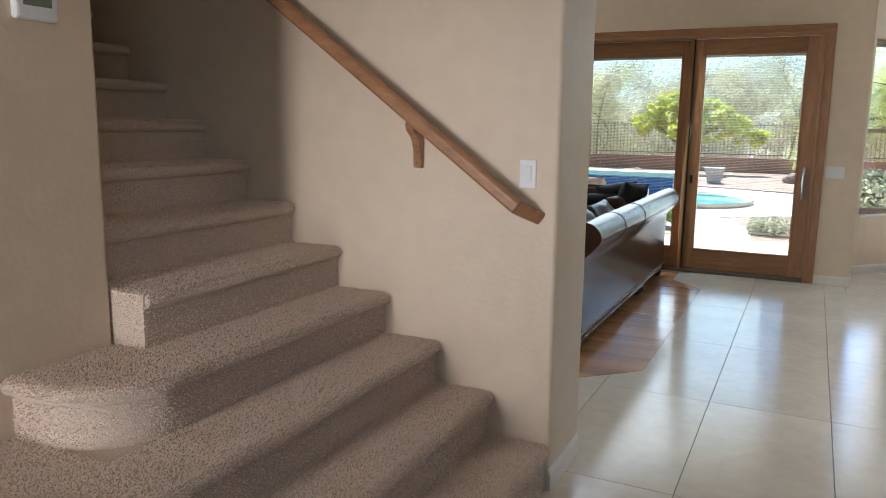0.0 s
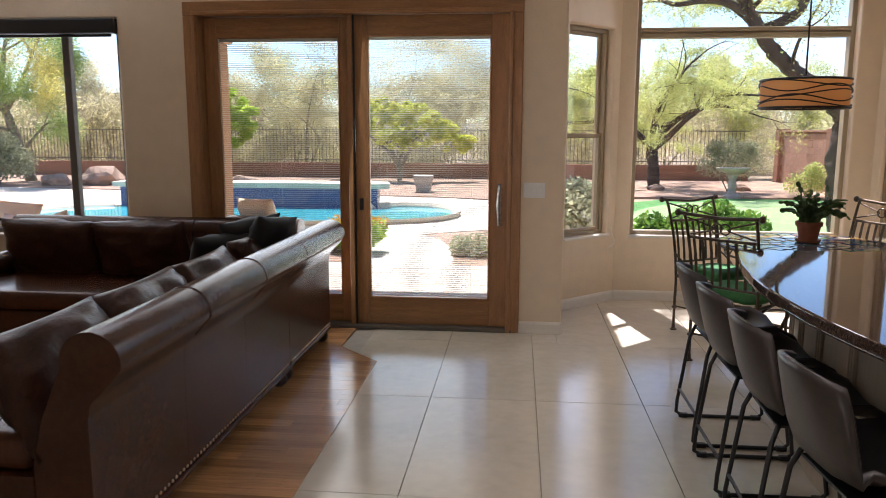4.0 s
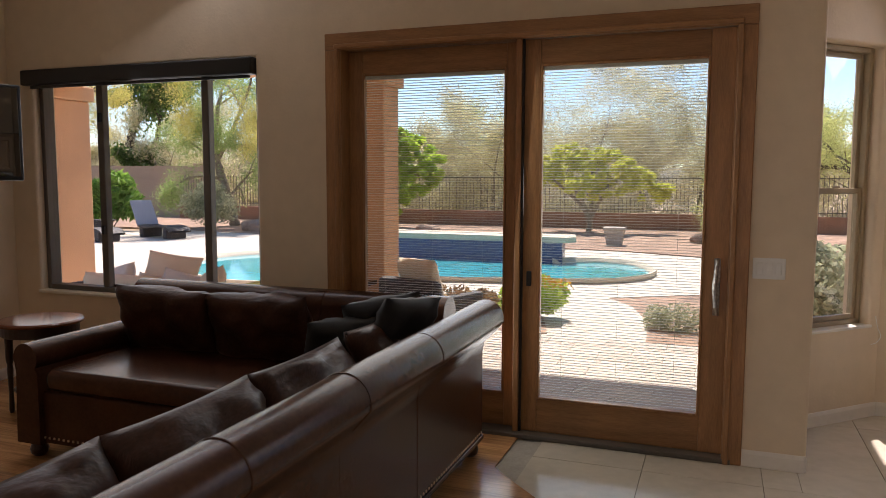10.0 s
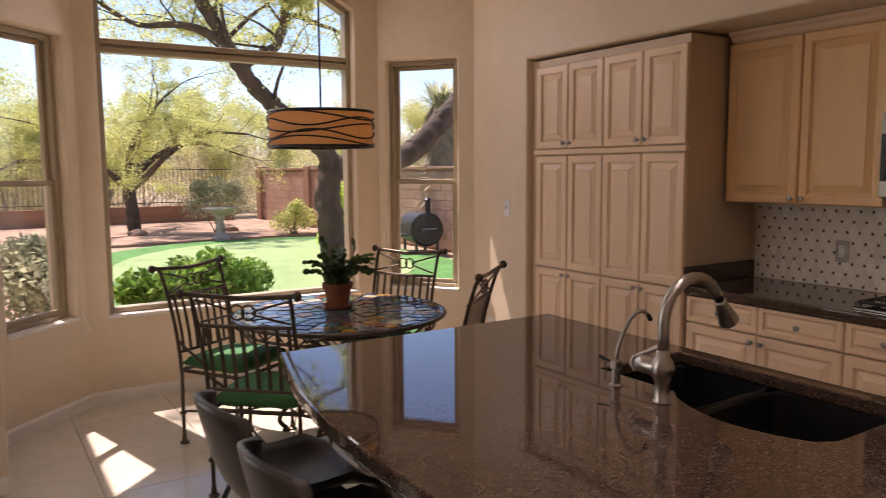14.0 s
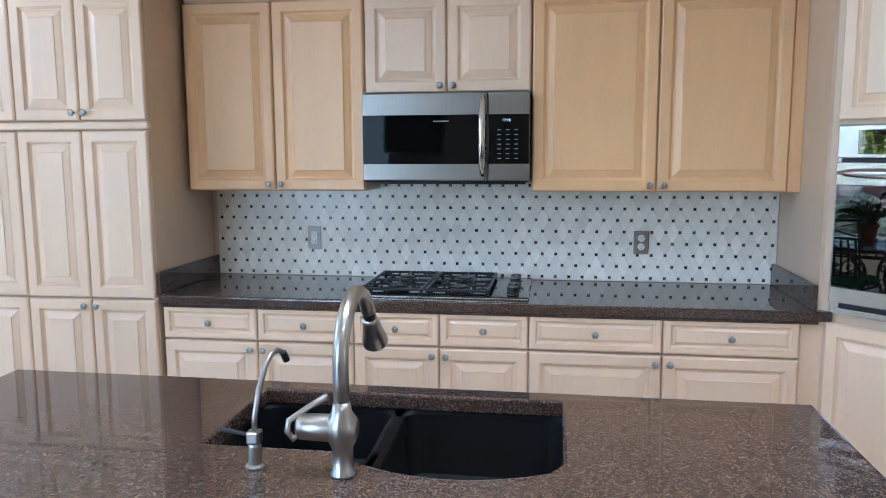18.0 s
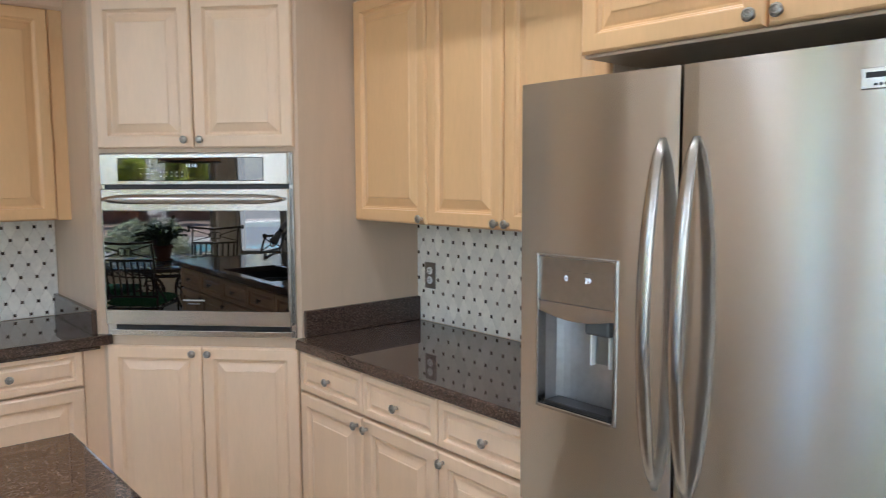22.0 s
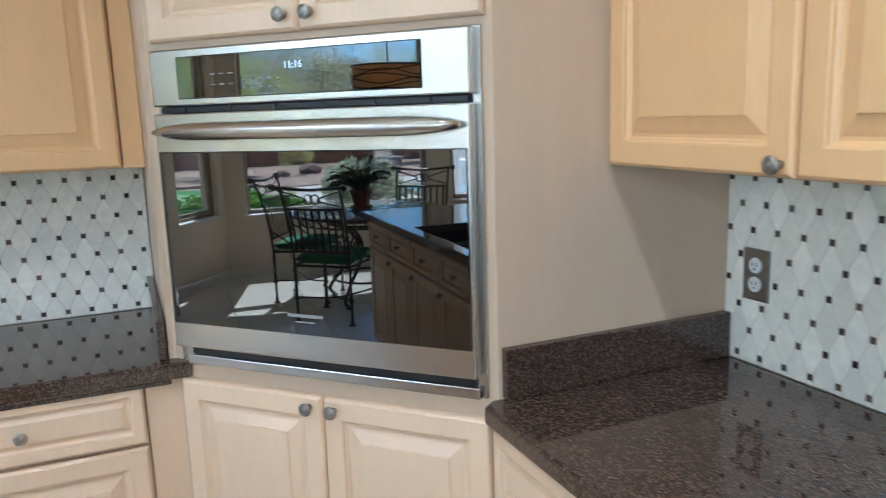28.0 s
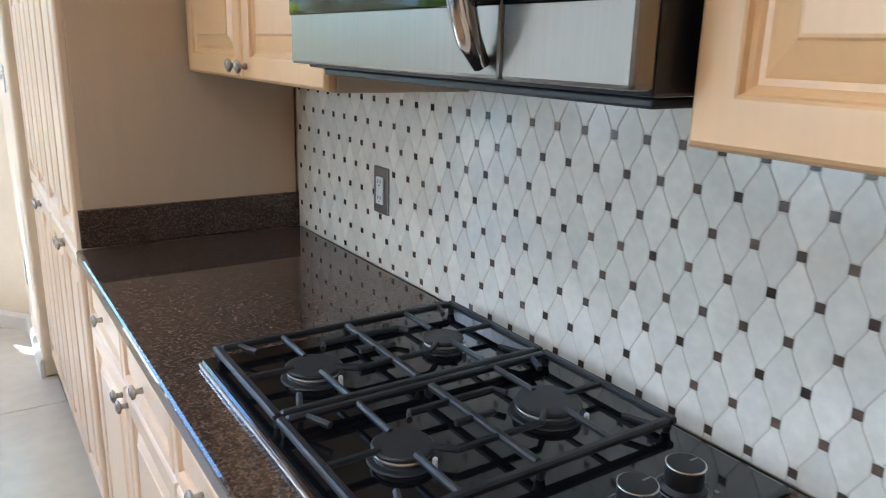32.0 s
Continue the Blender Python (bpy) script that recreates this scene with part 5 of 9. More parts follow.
for i in range(3):
    a, b = 3.112 - xs[i] + (0.030 if i == 0 else 0), 3.112 - xs[i + 1]
    fr.append((a + G, b - G, 0.715, 0.868, "drawer", (a + b) / 2, 0.79))
    fr.append((a + G, b - G, 0.115, 0.705, "door", b - 0.03 if i == 0 else a + 0.03, 0.672))
cabinet("base_cabinet", pose(3.112, fy, 0, 0, 0, 180), 3.112 - 1.80, 0.61, 0, 0.872, fr, "pickled maple base cabinet with three drawers beside the refrigerator", toe=True)
fr = []
ux = [3.108, 2.642, 2.248, 1.83]
for i in range(3):
    a, b = 3.108 - ux[i], 3.108 - ux[i + 1]
    fr.append((a + G, b - G, 1.372 + G, 2.255, "door", b - 0.025 if i < 2 else a + 0.025, 1.396))
cabinet("wall_cabinet", pose(3.108, 3.053, 0, 0, 0, 180), 1.278, 0.318, 1.372, 2.30, fr, "golden maple wall cabinet with raised-panel doors beside the refrigerator", front=MAPLE_GOLD)
fw = 1.80 - 0.86
fr = [(G, fw / 2 + 0.027, 1.868, 2.255, "door", fw / 2, 1.894), (fw / 2 + 0.033, fw - G, 1.868, 2.255, "door", fw / 2 + 0.060, 1.894)]
cabinet("wall_cabinet", pose(1.80, 3.22, 0, 0, 0, 180), fw, 0.485, 1.860, 2.30, fr, "deep golden maple cabinet above the refrigerator", front=MAPLE_GOLD)
top2 = counter_slab("countertop", [(3.112, 2.736), (3.112, 3.352), (3.090, 3.377), (1.80, 3.385), (1.80, 2.736)], "polished brown granite countertop beside the refrigerator")
part("side_splash", box(B(), 3.090, 3.112, 2.742, 3.326, 0.9145, 1.021, 0.003), GRANITE, top2)
duplex_outlet(pose(3.022, 2.7385, 1.120, 0, 0, 180))

cb = thing("caddy", pose(1.86, 2.98, 0.9145), "small clear holder with a yellow wooden board", "holder")
part("board", box(B(), 0.0, 0.10, -0.05, 0.09, 0.085, 0.10, 0.006), mat("yellow_bamboo", (0.55, 0.30, 0.06), 0.5), cb)
part("stand", box(B(), 0.005, 0.09, -0.04, 0.08, 0.0, 0.084, 0.004), mat("clear_acrylic", (0.35, 0.36, 0.36), 0.1), cb)


def fridge():
    f = thing("refrigerator", pose(1.785, 3.47, 0, 0, 0, 180), "stainless french-door refrigerator with ice and water dispenser", "refrigerator")
    w = 0.912
    part("cabinet", box(B(), 0.004, w - 0.004, 0.075, 0.72, 0.02, 1.755, 0.005), mat("dark_grey_fridge_side", (0.03, 0.03, 0.032), 0.45), f)

    def bowed(bm, x0, x1, z0, z1, hole=None):
        """A door whose front swells a little across its width."""
        n = 14
        cols = sorted({x0 + (x1 - x0) * k / n for k in range(n + 1)} | ({hole[0], hole[1]} if hole else set()))
        rows = sorted({z0, z1} | ({hole[2], hole[3]} if hole else set()))

        def dep(x):
            u = (x - x0) / (x1 - x0)
            return -0.004 - 0.005 * (1 - (2 * u - 1) ** 2) ** 0.7
        fv = {(i, j): bm.verts.new((x, dep(x), z)) for i, x in enumerate(cols) for j, z in enumerate(rows)}
        bv = {(i, j): bm.verts.new((x, 0.07, z)) for i, x in enumerate(cols) for j, z in enumerate(rows)}
        for i in range(len(cols) - 1):
            for j in range(len(rows) - 1):
                cxx, cz = (cols[i] + cols[i + 1]) / 2, (rows[j] + rows[j + 1]) / 2
                if not (hole and hole[0] < cxx < hole[1] and hole[2] < cz < hole[3]):
                    bm.faces.new((fv[i, j], fv[i + 1, j], fv[i + 1, j + 1], fv[i, j + 1]))
                bm.faces.new((bv[i, j + 1], bv[i + 1, j + 1], bv[i + 1, j], bv[i, j]))
        m_, k_ = len(cols) - 1, len(rows) - 1
        for i in range(m_):
            bm.faces.new((fv[i + 1, 0], fv[i, 0], bv[i, 0], bv[i + 1, 0]))
            bm.faces.new((fv[i, k_], fv[i + 1, k_], bv[i + 1, k_], bv[i, k_]))
        for j in range(k_):
            bm.faces.new((fv[0, j], fv[0, j + 1], bv[0, j + 1], bv[0, j]))
            bm.faces.new((fv[m_, j + 1], fv[m_, j], bv[m_, j], bv[m_, j + 1]))
        return bm

    mid = 0.434
    hole = (0.058, 0.290, 0.996, 1.368)
    d1 = part("door", bowed(B(), 0.0, mid - 0.004, 0.738, 1.772, hole), STEEL, f, smooth=False)
    d2 = part("door", bowed(B(), mid + 0.004, w, 0.738, 1.772), STEEL, f)
    dr = part("freezer_drawer", bowed(B(), 0.0, w, 0.06, 0.728), STEEL, f)
    hx0, hx1, hz0, hz1 = hole
    part("dispenser_frame", frame_only(B(), hx0 - 0.002, hx1 + 0.002, hz0 - 0.002, hz1 + 0.002, 0.008, -0.014, 0.02), STEEL_H, d1)
    part("dispenser_panel", box(B(), hx0 + 0.004, hx1 - 0.004, -0.006, 0.03, 1.255, hz1 - 0.004, 0.003), NICKEL, d1)
    bm = B()
    n = 12
    top = [(hx0 + 0.004 + (hx1 - hx0 - 0.008) * k / n, 1.255) for k in range(n + 1)]
    low = [(x, 1.232 - 0.016 * math.sin(math.pi * k / n)) for k, (x, z) in enumerate(top)]
    prism(bm, top + list(reversed(low)), -0.010, 0.02, Matrix(((1, 0, 0, 0), (0, 0, 1, 0), (0, 1, 0, 0), (0, 0, 0, 1))))
    part("dispenser_lip", bm, STEEL_H, d1)
    bm = B()
    n = 14
    prof = [(hx0 + 0.004 + (hx1 - hx0 - 0.008) * k / n, 0.055 * math.sin(math.pi * k / n) ** 0.45) for k in range(n + 1)]
    a = [bm.verts.new((x, 0.012 + y, hz0 + 0.004)) for x, y in prof]
    b = [bm.verts.new((x, 0.012 + y, 1.241)) for x, y in prof]
    for k in range(n):
        bm.faces.new((a[k + 1], a[k], b[k], b[k + 1]))
    bm.faces.new(a)
    bm.faces.new(list(reversed(b)))
    part("dispenser_bay", bm, mat("grey_dispenser_bay", (0.42, 0.42, 0.43), 0.32, 0.7), d1, smooth=False)
    part("drip_tray", box(B(), hx0 + 0.02, hx1 - 0.02, -0.006, 0.05, hz0 + 0.004, hz0 + 0.016, 0.004), BLACK, d1)
    sp = part("spout", box(B(), 0.190, 0.262, 0.004, 0.050, 1.188, 1.228, 0.008), mat("grey_spout_block", (0.10, 0.11, 0.12), 0.25), d1)
    part("paddle", box(B(), 0.200, 0.252, 0.030, 0.034, 1.118, 1.187, 0.002, m=pose(0, 0, 0)), glass_mat("clear_paddle", (0.8, 0.84, 0.86)), sp, "clear plastic water paddle")
    for x in (0.200, 0.252):
        part("paddle_rib", box(B(), x - 0.003, x + 0.003, 0.018, 0.036, 1.114, 1.187, 0.002), WHITEPL, sp)
    clock("0", pose(0.140, -0.0068, 1.309, 90), 0.019, d1)
    clock("39", pose(0.198, -0.0068, 1.309, 90), 0.019, d1)
    bm = B()
    box(bm, 0.136, 0.158, -0.0068, -0.0062, 1.332, 1.3332)
    box(bm, 0.194, 0.222, -0.0068, -0.0062, 1.332, 1.3332)
    tagged(part("marking", bm, PAPER, d1, "grey printed marks"), kind="stuff")
    for door, x in ((d1, 0.394), (d2, 0.470)):
        bm = B()
        n = 22
        prev = None
        for k in range(n + 1):
            u = math.sin(math.pi * k / n)
            hw, y, z = 0.007 + 0.010 * min(1.0, 1.6 * u) ** 0.5, -0.006 - 0.058 * u ** 0.62, 0.885 + 0.745 * k / n
            ring = [bm.verts.new((x + hw * math.cos(q * math.pi / 6), y + 0.008 * math.sin(q * math.pi / 6), z)) for q in range(12)]
            if prev:
                for q in range(12):
                    bm.faces.new((prev[q], prev[(q + 1) % 12], ring[(q + 1) % 12], ring[q]))
            else:
                bm.faces.new(list(reversed(ring)))
            prev = ring
        bm.faces.new(prev)
        bmesh.ops.recalc_face_normals(bm, faces=bm.faces[:])
        part("handle", bm, HANDLESTEEL, door, "flat bowed steel handle", smooth=True)
    bm = B()
    pts = [(0.06 + 0.79 * k / 20, 0.01 - 0.06 * math.sin(math.pi * k / 20) ** 0.55, 0.64) for k in range(21)]
    tube(bm, pts, [0.006 + 0.010 * math.sin(math.pi * k / 20) ** 0.5 for k in range(21)], 10)
    part("handle", bm, CHROME, dr, "bowed polished steel handle", smooth=True)
    bm = B()
    box(bm, 0.766, 0.856, -0.0105, 0.004, 1.692, 1.728, 0.002)
    badge = part("badge", bm, mat("bright_badge", (0.75, 0.75, 0.74), 0.2, 0.9), d2, "small bright rectangular badge")
    bm = B()
    box(bm, 0.775, 0.848, -0.0116, -0.010, 1.711, 1.720)
    for k in range(6):
        box(bm, 0.788 + k * 0.008, 0.793 + k * 0.008, -0.0116, -0.010, 1.698, 1.702)
    part("badge_mark", bm, BLACK, badge)
    part("hinge_cover", box(B(), 0.83, 0.90, 0.03, 0.12, 1.773, 1.800, 0.006), BLACK, f)
    part("kick_grille", box(B(), 0.03, w - 0.03, 0.06, 0.09, 0.005, 0.055), BLACK, f)


def frame_only(bm, x0, x1, z0, z1, t, y0, y1):
    for q in ((x0, x0 + t, z0, z1), (x1 - t, x1, z0, z1), (x0 + t, x1 - t, z0, z0 + t), (x0 + t, x1 - t, z1 - t, z1)):
        box(bm, q[0], q[1], y0, y1, q[2], q[3], 0.002, 1)
    return bm


fridge()

# ---- island ----
def island_edge(off=0.0, n=28):
    """The bowed seating side from its low-y end to its high-y end."""
    y0, y1 = 4.335 + off, 6.565 - off
    ends, mid = 1.26 + off, 1.085 + off
    return [(ends - (ends - mid) * (1 - (2 * k / n - 1) ** 2), y0 + (y1 - y0) * k / n) for k in range(n + 1)]


SX0, SX1, SY0, SY1 = 2.02, 2.455, 4.965, 5.755
def island():
    isl = thing("kitchen_island", pose(0, 0, 0), "kitchen island with maple drawers and panelled seating side", "kitchen island")
    inner = island_edge(0.0)
    xf = 2.49
    bm = B()
    edge = [(max(x + 0.30, 1.40), min(max(y, 4.40), 6.50)) for x, y in inner]
    prism(bm, edge + [(xf, 6.50), (xf, 4.40)], 0.0, 0.68)
    a, b = 0.68, 0.871
    for q in ((edge + [(SX0 - 0.05, 6.50), (SX0 - 0.05, 4.40)]), [(SX1 + 0.015, 4.40), (xf, 4.40), (xf, 6.50), (SX1 + 0.015, 6.50)], [(SX0 - 0.05, 4.40), (SX1 + 0.015, 4.40), (SX1 + 0.015, SY0 - 0.05), (SX0 - 0.05, SY0 - 0.05)], [(SX0 - 0.05, SY1 + 0.05), (SX1 + 0.015, SY1 + 0.05), (SX1 + 0.015, 6.50), (SX0 - 0.05, 6.50)]):
        prism(bm, q, a, b)
    part("body", bm, BASECAB, isl)
    for k in range(2, 28, 4):
        x, y = edge[k]
        for dy in (-0.022, 0.0, 0.022):
            part("pilaster", box(B(), x - 0.014, x + 0.004, y + dy - 0.008, y + dy + 0.008, 0.09, 0.865, 0.005), BASECAB, isl)
    nd = 5
    wd = 2.10 / nd
    im = pose(xf + 0.001, 4.40, 0, 0, 0, 90)
    for k in range(nd):
        x0, x1 = k * wd + G, (k + 1) * wd - G
        dr = part("drawer_front", ring_panel(B(), x0, x1, 0.715, 0.862, DRAWER), MAPLE, isl, m=im)
        piece("knob", KNOB, PEWTER, dr, m=pose((x0 + x1) / 2, -0.02, 0.79))
        do = part("door", ring_panel(B(), x0, x1, 0.115, 0.705, RAISED), MAPLE, isl, m=im)
        piece("knob", KNOB, PEWTER, do, m=pose(x1 - 0.03, -0.02, 0.672))
    em = pose(1.42, 4.399, 0)
    for k in range(2):
        x0, x1 = 0.02 + k * 0.52, 0.50 + k * 0.52
        part("end_panel", ring_panel(B(), x0, x1, 0.12, 0.85, RAISED), BASECAB, isl, m=em)
    return isl


island()


def island_top():
    outer = island_edge(0.0) + [(2.54, 6.575), (2.52, 4.335)]
    t = thing("island_countertop", pose(0, 0, 0), "large polished brown granite island top with bowed edge", "countertop")
    z0, z1 = 0.872, 0.914
    bm = B()
    ov = [bm.verts.new((x, y, 0)) for x, y in outer]
    n = 10
    sink = [(SX1, SY0), (SX1, SY1), (SX0 + 0.02, SY1)]
    curve = [(SX0 + 0.02 + (0.03 if y > 5.42 else 0.0) - 0.075 * math.sin(math.pi * min(max((5.42 - y) / (5.42 - SY0), 0), 1)) ** 0.8, y) for y in [SY1 - 0.03 - (SY1 - SY0 - 0.06) * k / 16 for k in range(17)]]
    hole = sink[:2] + [(SX0 + 0.05, SY1)] + curve + [(SX0 + 0.05, SY0)]
    hv = [bm.verts.new((x, y, 0)) for x, y in hole]
    es = [bm.edges.new((ov[i], ov[(i + 1) % len(ov)])) for i in range(len(ov))] + [bm.edges.new((hv[i], hv[(i + 1) % len(hv)])) for i in range(len(hv))]
    bmesh.ops.triangle_fill(bm, edges=es, use_beauty=True)
    for v in bm.verts:
        v.co.z = z1
    r = bmesh.ops.extrude_face_region(bm, geom=bm.faces[:])
    for v in r["geom"]:
        if isinstance(v, bmesh.types.BMVert):
            v.co.z = z0
    bmesh.ops.recalc_face_normals(bm, faces=bm.faces[:])
    rim = [e for e in bm.edges if len(e.link_faces) == 2 and e.calc_face_angle() > 1.3 and abs(e.verts[0].co.z - e.verts[1].co.z) < 1e-6]
    bmesh.ops.bevel(bm, geom=rim, offset=0.009, segments=3, profile=0.6, affect="EDGES")
    part("slab", bm, GRANITE, t)
    bm = B()
    pts = [(x + 0.012, y, z0 + 0.0) for x, y in island_edge(0.0)]
    tube(bm, pts, 0.010, 8)
    part("edge_bead", bm, GRANITE, t)


island_top()


def sink():
    s = thing("kitchen_sink", pose(0, 0, 0), "black composite double-bowl undermount sink", "sink")
    x0, x1 = SX0 - 0.035, SX1 + 0.012
    zt = 0.8705
    for i, (a, b, dep) in enumerate(((SY0 - 0.012, 5.378, 0.20), (5.394, SY1 + 0.012, 0.17))):
        bm = B()
        loops = []
        for ins, z in ((-0.022, zt), (0.0, zt), (0.006, zt - 0.008), (0.014, zt - dep + 0.03), (0.03, zt - dep + 0.008), (0.06, zt - dep)):
            rad = 0.05
            ring = []
            for cx, cy, a0 in ((x1 - ins - rad, b - ins - rad, 0), (x0 + ins + rad, b - ins - rad, 90), (x0 + ins + rad, a + ins + rad, 180), (x1 - ins - rad, a + ins + rad, 270)):
                ring += [bm.verts.new((x, y, z)) for x, y in arc(cx, cy, rad, a0, a0 + 90, 5)]
            loops.append(ring)
        for p, q in zip(loops, loops[1:]):
            for k in range(len(p)):
                bm.faces.new((p[k], p[(k + 1) % len(p)], q[(k + 1) % len(p)], q[k]))
        bm.faces.new(loops[-1])
        bw = part("bowl", bm, SINK, s, smooth=False)
        part("drain", lathe(B(), [(0.045, 0), (0.042, 0.003), (0.02, 0.001)], 20, Matrix.Translation(((x0 + x1) / 2, (a + b) / 2, zt - dep + 0.0005))), NICKEL, bw)
    part("divider", tube(B(), [(x0 + 0.02, 5.386, zt - 0.03), (x1 - 0.16, 5.386, zt - 0.012), (x1 - 0.08, 5.386, zt - 0.014), (x1 - 0.01, 5.386, zt - 0.07)], [0.022, 0.022, 0.022, 0.02], 10), SINK, s)


sink()


def faucet():
    f = thing("kitchen_faucet", pose(1.955, 5.402, 0.9145), "brushed nickel gooseneck pull-down faucet with a side lever", "faucet")
    part("base", lathe(B(), [(0.026, 0), (0.026, 0.004), (0.022, 0.008), (0.021, 0.055), (0.030, 0.075), (0.033, 0.095), (0.030, 0.115), (0.020, 0.130), (0.017, 0.150)], 24), NICKEL, f, smooth=True)
    bm = B()
    tube(bm, [(0, -0.030, 0.095), (0, -0.010, 0.095), (0, 0.045, 0.095), (0, 0.085, 0.095), (0, 0.092, 0.095)], [0.020, 0.027, 0.027, 0.026, 0.018], 16)
    part("valve_body", bm, NICKEL, f, smooth=True)
    bm = B()
    lever = [(0, 0.085, 0.082), (-0.005, 0.100, 0.070), (-0.005, 0.112, 0.085), (0.0, 0.110, 0.105), (0.02, 0.080, 0.125), (0.03, 0.048, 0.143), (0.032, 0.038, 0.147)]
    tube(bm, lever, [0.006, 0.007, 0.007, 0.0065, 0.006, 0.008, 0.009], 10)
    part("lever", bm, NICKEL, f, "slim curved nickel lever", smooth=True)
    neck = [(0, 0, 0.13), (0, 0, 0.19)] + [(0.122 - 0.122 * math.cos(radians(a)), 0, 0.222 + 0.122 * math.sin(radians(a))) for a in range(0, 156, 10)]
    part("neck", tube(B(), neck, [0.0165] * len(neck), 16), NICKEL, f, smooth=True)
    e = Vector(neck[-1])
    t = (Vector(neck[-1]) - Vector(neck[-2])).normalized()
    part("hose_collar", tube(B(), [e, e + t * 0.02], 0.0145, 16), BLACK, f, smooth=True)
    head = [e + t * 0.02, e + t * 0.032, e + t * 0.065, e + t * 0.100, e + t * 0.106]
    h = part("spray_head", tube(B(), head, [0.017, 0.018, 0.024, 0.031, 0.029], 18), NICKEL, f, smooth=True)
    part("spray_face", tube(B(), [e + t * 0.1062, e + t * 0.110], [0.027, 0.025], 16), BLACK, h)


faucet()


def filter_tap():
    f = thing("filter_tap", pose(1.965, 5.590, 0.9145), "slim nickel drinking-water tap with a curved spout", "faucet")
    part("base", lathe(B(), [(0.020, 0), (0.020, 0.004), (0.014, 0.008), (0.0135, 0.045), (0.012, 0.05)], 20), NICKEL, f, smooth=False)
    part("valve", box(B(), -0.014, 0.014, -0.014, 0.014, 0.05, 0.078, 0.005), NICKEL, f)
    part("lever", tube(B(), [(0, 0.012, 0.068), (0.0, 0.045, 0.072), (0.0, 0.072, 0.076)], [0.004, 0.005, 0.006], 8, flat=0.5), BLACK, f, "black lever")
    pts = [(0, 0, 0.07), (0.004, 0, 0.105), (0.020, -0.004, 0.155), (0.045, -0.010, 0.200), (0.065, -0.016, 0.220), (0.085, -0.022, 0.224), (0.102, -0.028, 0.214)]
    part("spout", tube(B(), pts, 0.0058, 10), NICKEL, f, smooth=True)
    part("tip", tube(B(), [(0.102, -0.028, 0.214), (0.113, -0.031, 0.194)], [0.0075, 0.008], 10), BLACK, f)


filter_tap()


def canister():
    c = thing("canister", pose(1.93, 3.19, 0.9145), "small grey canister with a light wooden lid beside the refrigerator", "canister")
    wood = mat("light_lid_wood", (0.62, 0.38, 0.13), 0.4, vary=0.15, stretch=(1, 6, 1))
    part("body", lathe(B(), [(0.070, 0.012), (0.076, 0.018), (0.076, 0.086), (0.072, 0.090)], 28), WHITEPL, c, "pale grey side")
    part("base", lathe(B(), [(0.078, 0.0), (0.081, 0.003), (0.081, 0.010), (0.077, 0.0125)], 28), wood, c, "light wooden base ring")
    lid = part("lid", lathe(B(), [(0.082, 0.0905), (0.086, 0.094), (0.086, 0.104), (0.082, 0.108), (0.010, 0.1085)], 28), wood, c, "light wooden lid")
    part("clasp", tube(B(), [(0.06, -0.02, 0.108), (0.066, -0.02, 0.118), (0.072, 0.0, 0.118), (0.066, 0.02, 0.108)], 0.003, 6), NICKEL, lid)


canister()

# ---- living room ----
BACK = [(0.0, 0.10), (0.0, 0.60), (-0.012, 0.66), (-0.055, 0.70), (-0.095, 0.745)] + arc(-0.020, 0.795, 0.105, 205, -10, 14)[1:] + [(0.10, 0.74), (0.16, 0.60), (0.20, 0.44), (0.20, 0.10)]
# profile: depth from the outer back face inward, height


def sofa_back(bm, length, m, bulge=0.0):
    profile_run(bm, BACK, length, m)
    return bm


def nail_row(bm, x0, x1, y, z, m, step=0.034):
    n = int((x1 - x0) / step)
    for k in range(n + 1):
        c = m @ Vector((x0 + k * step, y, z))
        lathe(bm, [(0.0085, 0), (0.007, 0.0035), (0.002, 0.0055)], 6, Matrix.Translation(c) @ m.to_3x3().to_4x4() @ pose(0, 0, 0, 90))
    return bm


def bun_foot(parent, x, y):
    part("foot", lathe(B(), [(0.030, 0.0), (0.044, 0.015), (0.050, 0.040), (0.042, 0.066), (0.034, 0.072), (0.046, 0.080), (0.046, 0.102)], 18, Matrix.Translation((x, y, 0.005))), DARKWOOD, parent, "dark turned wooden bun foot", smooth=False)


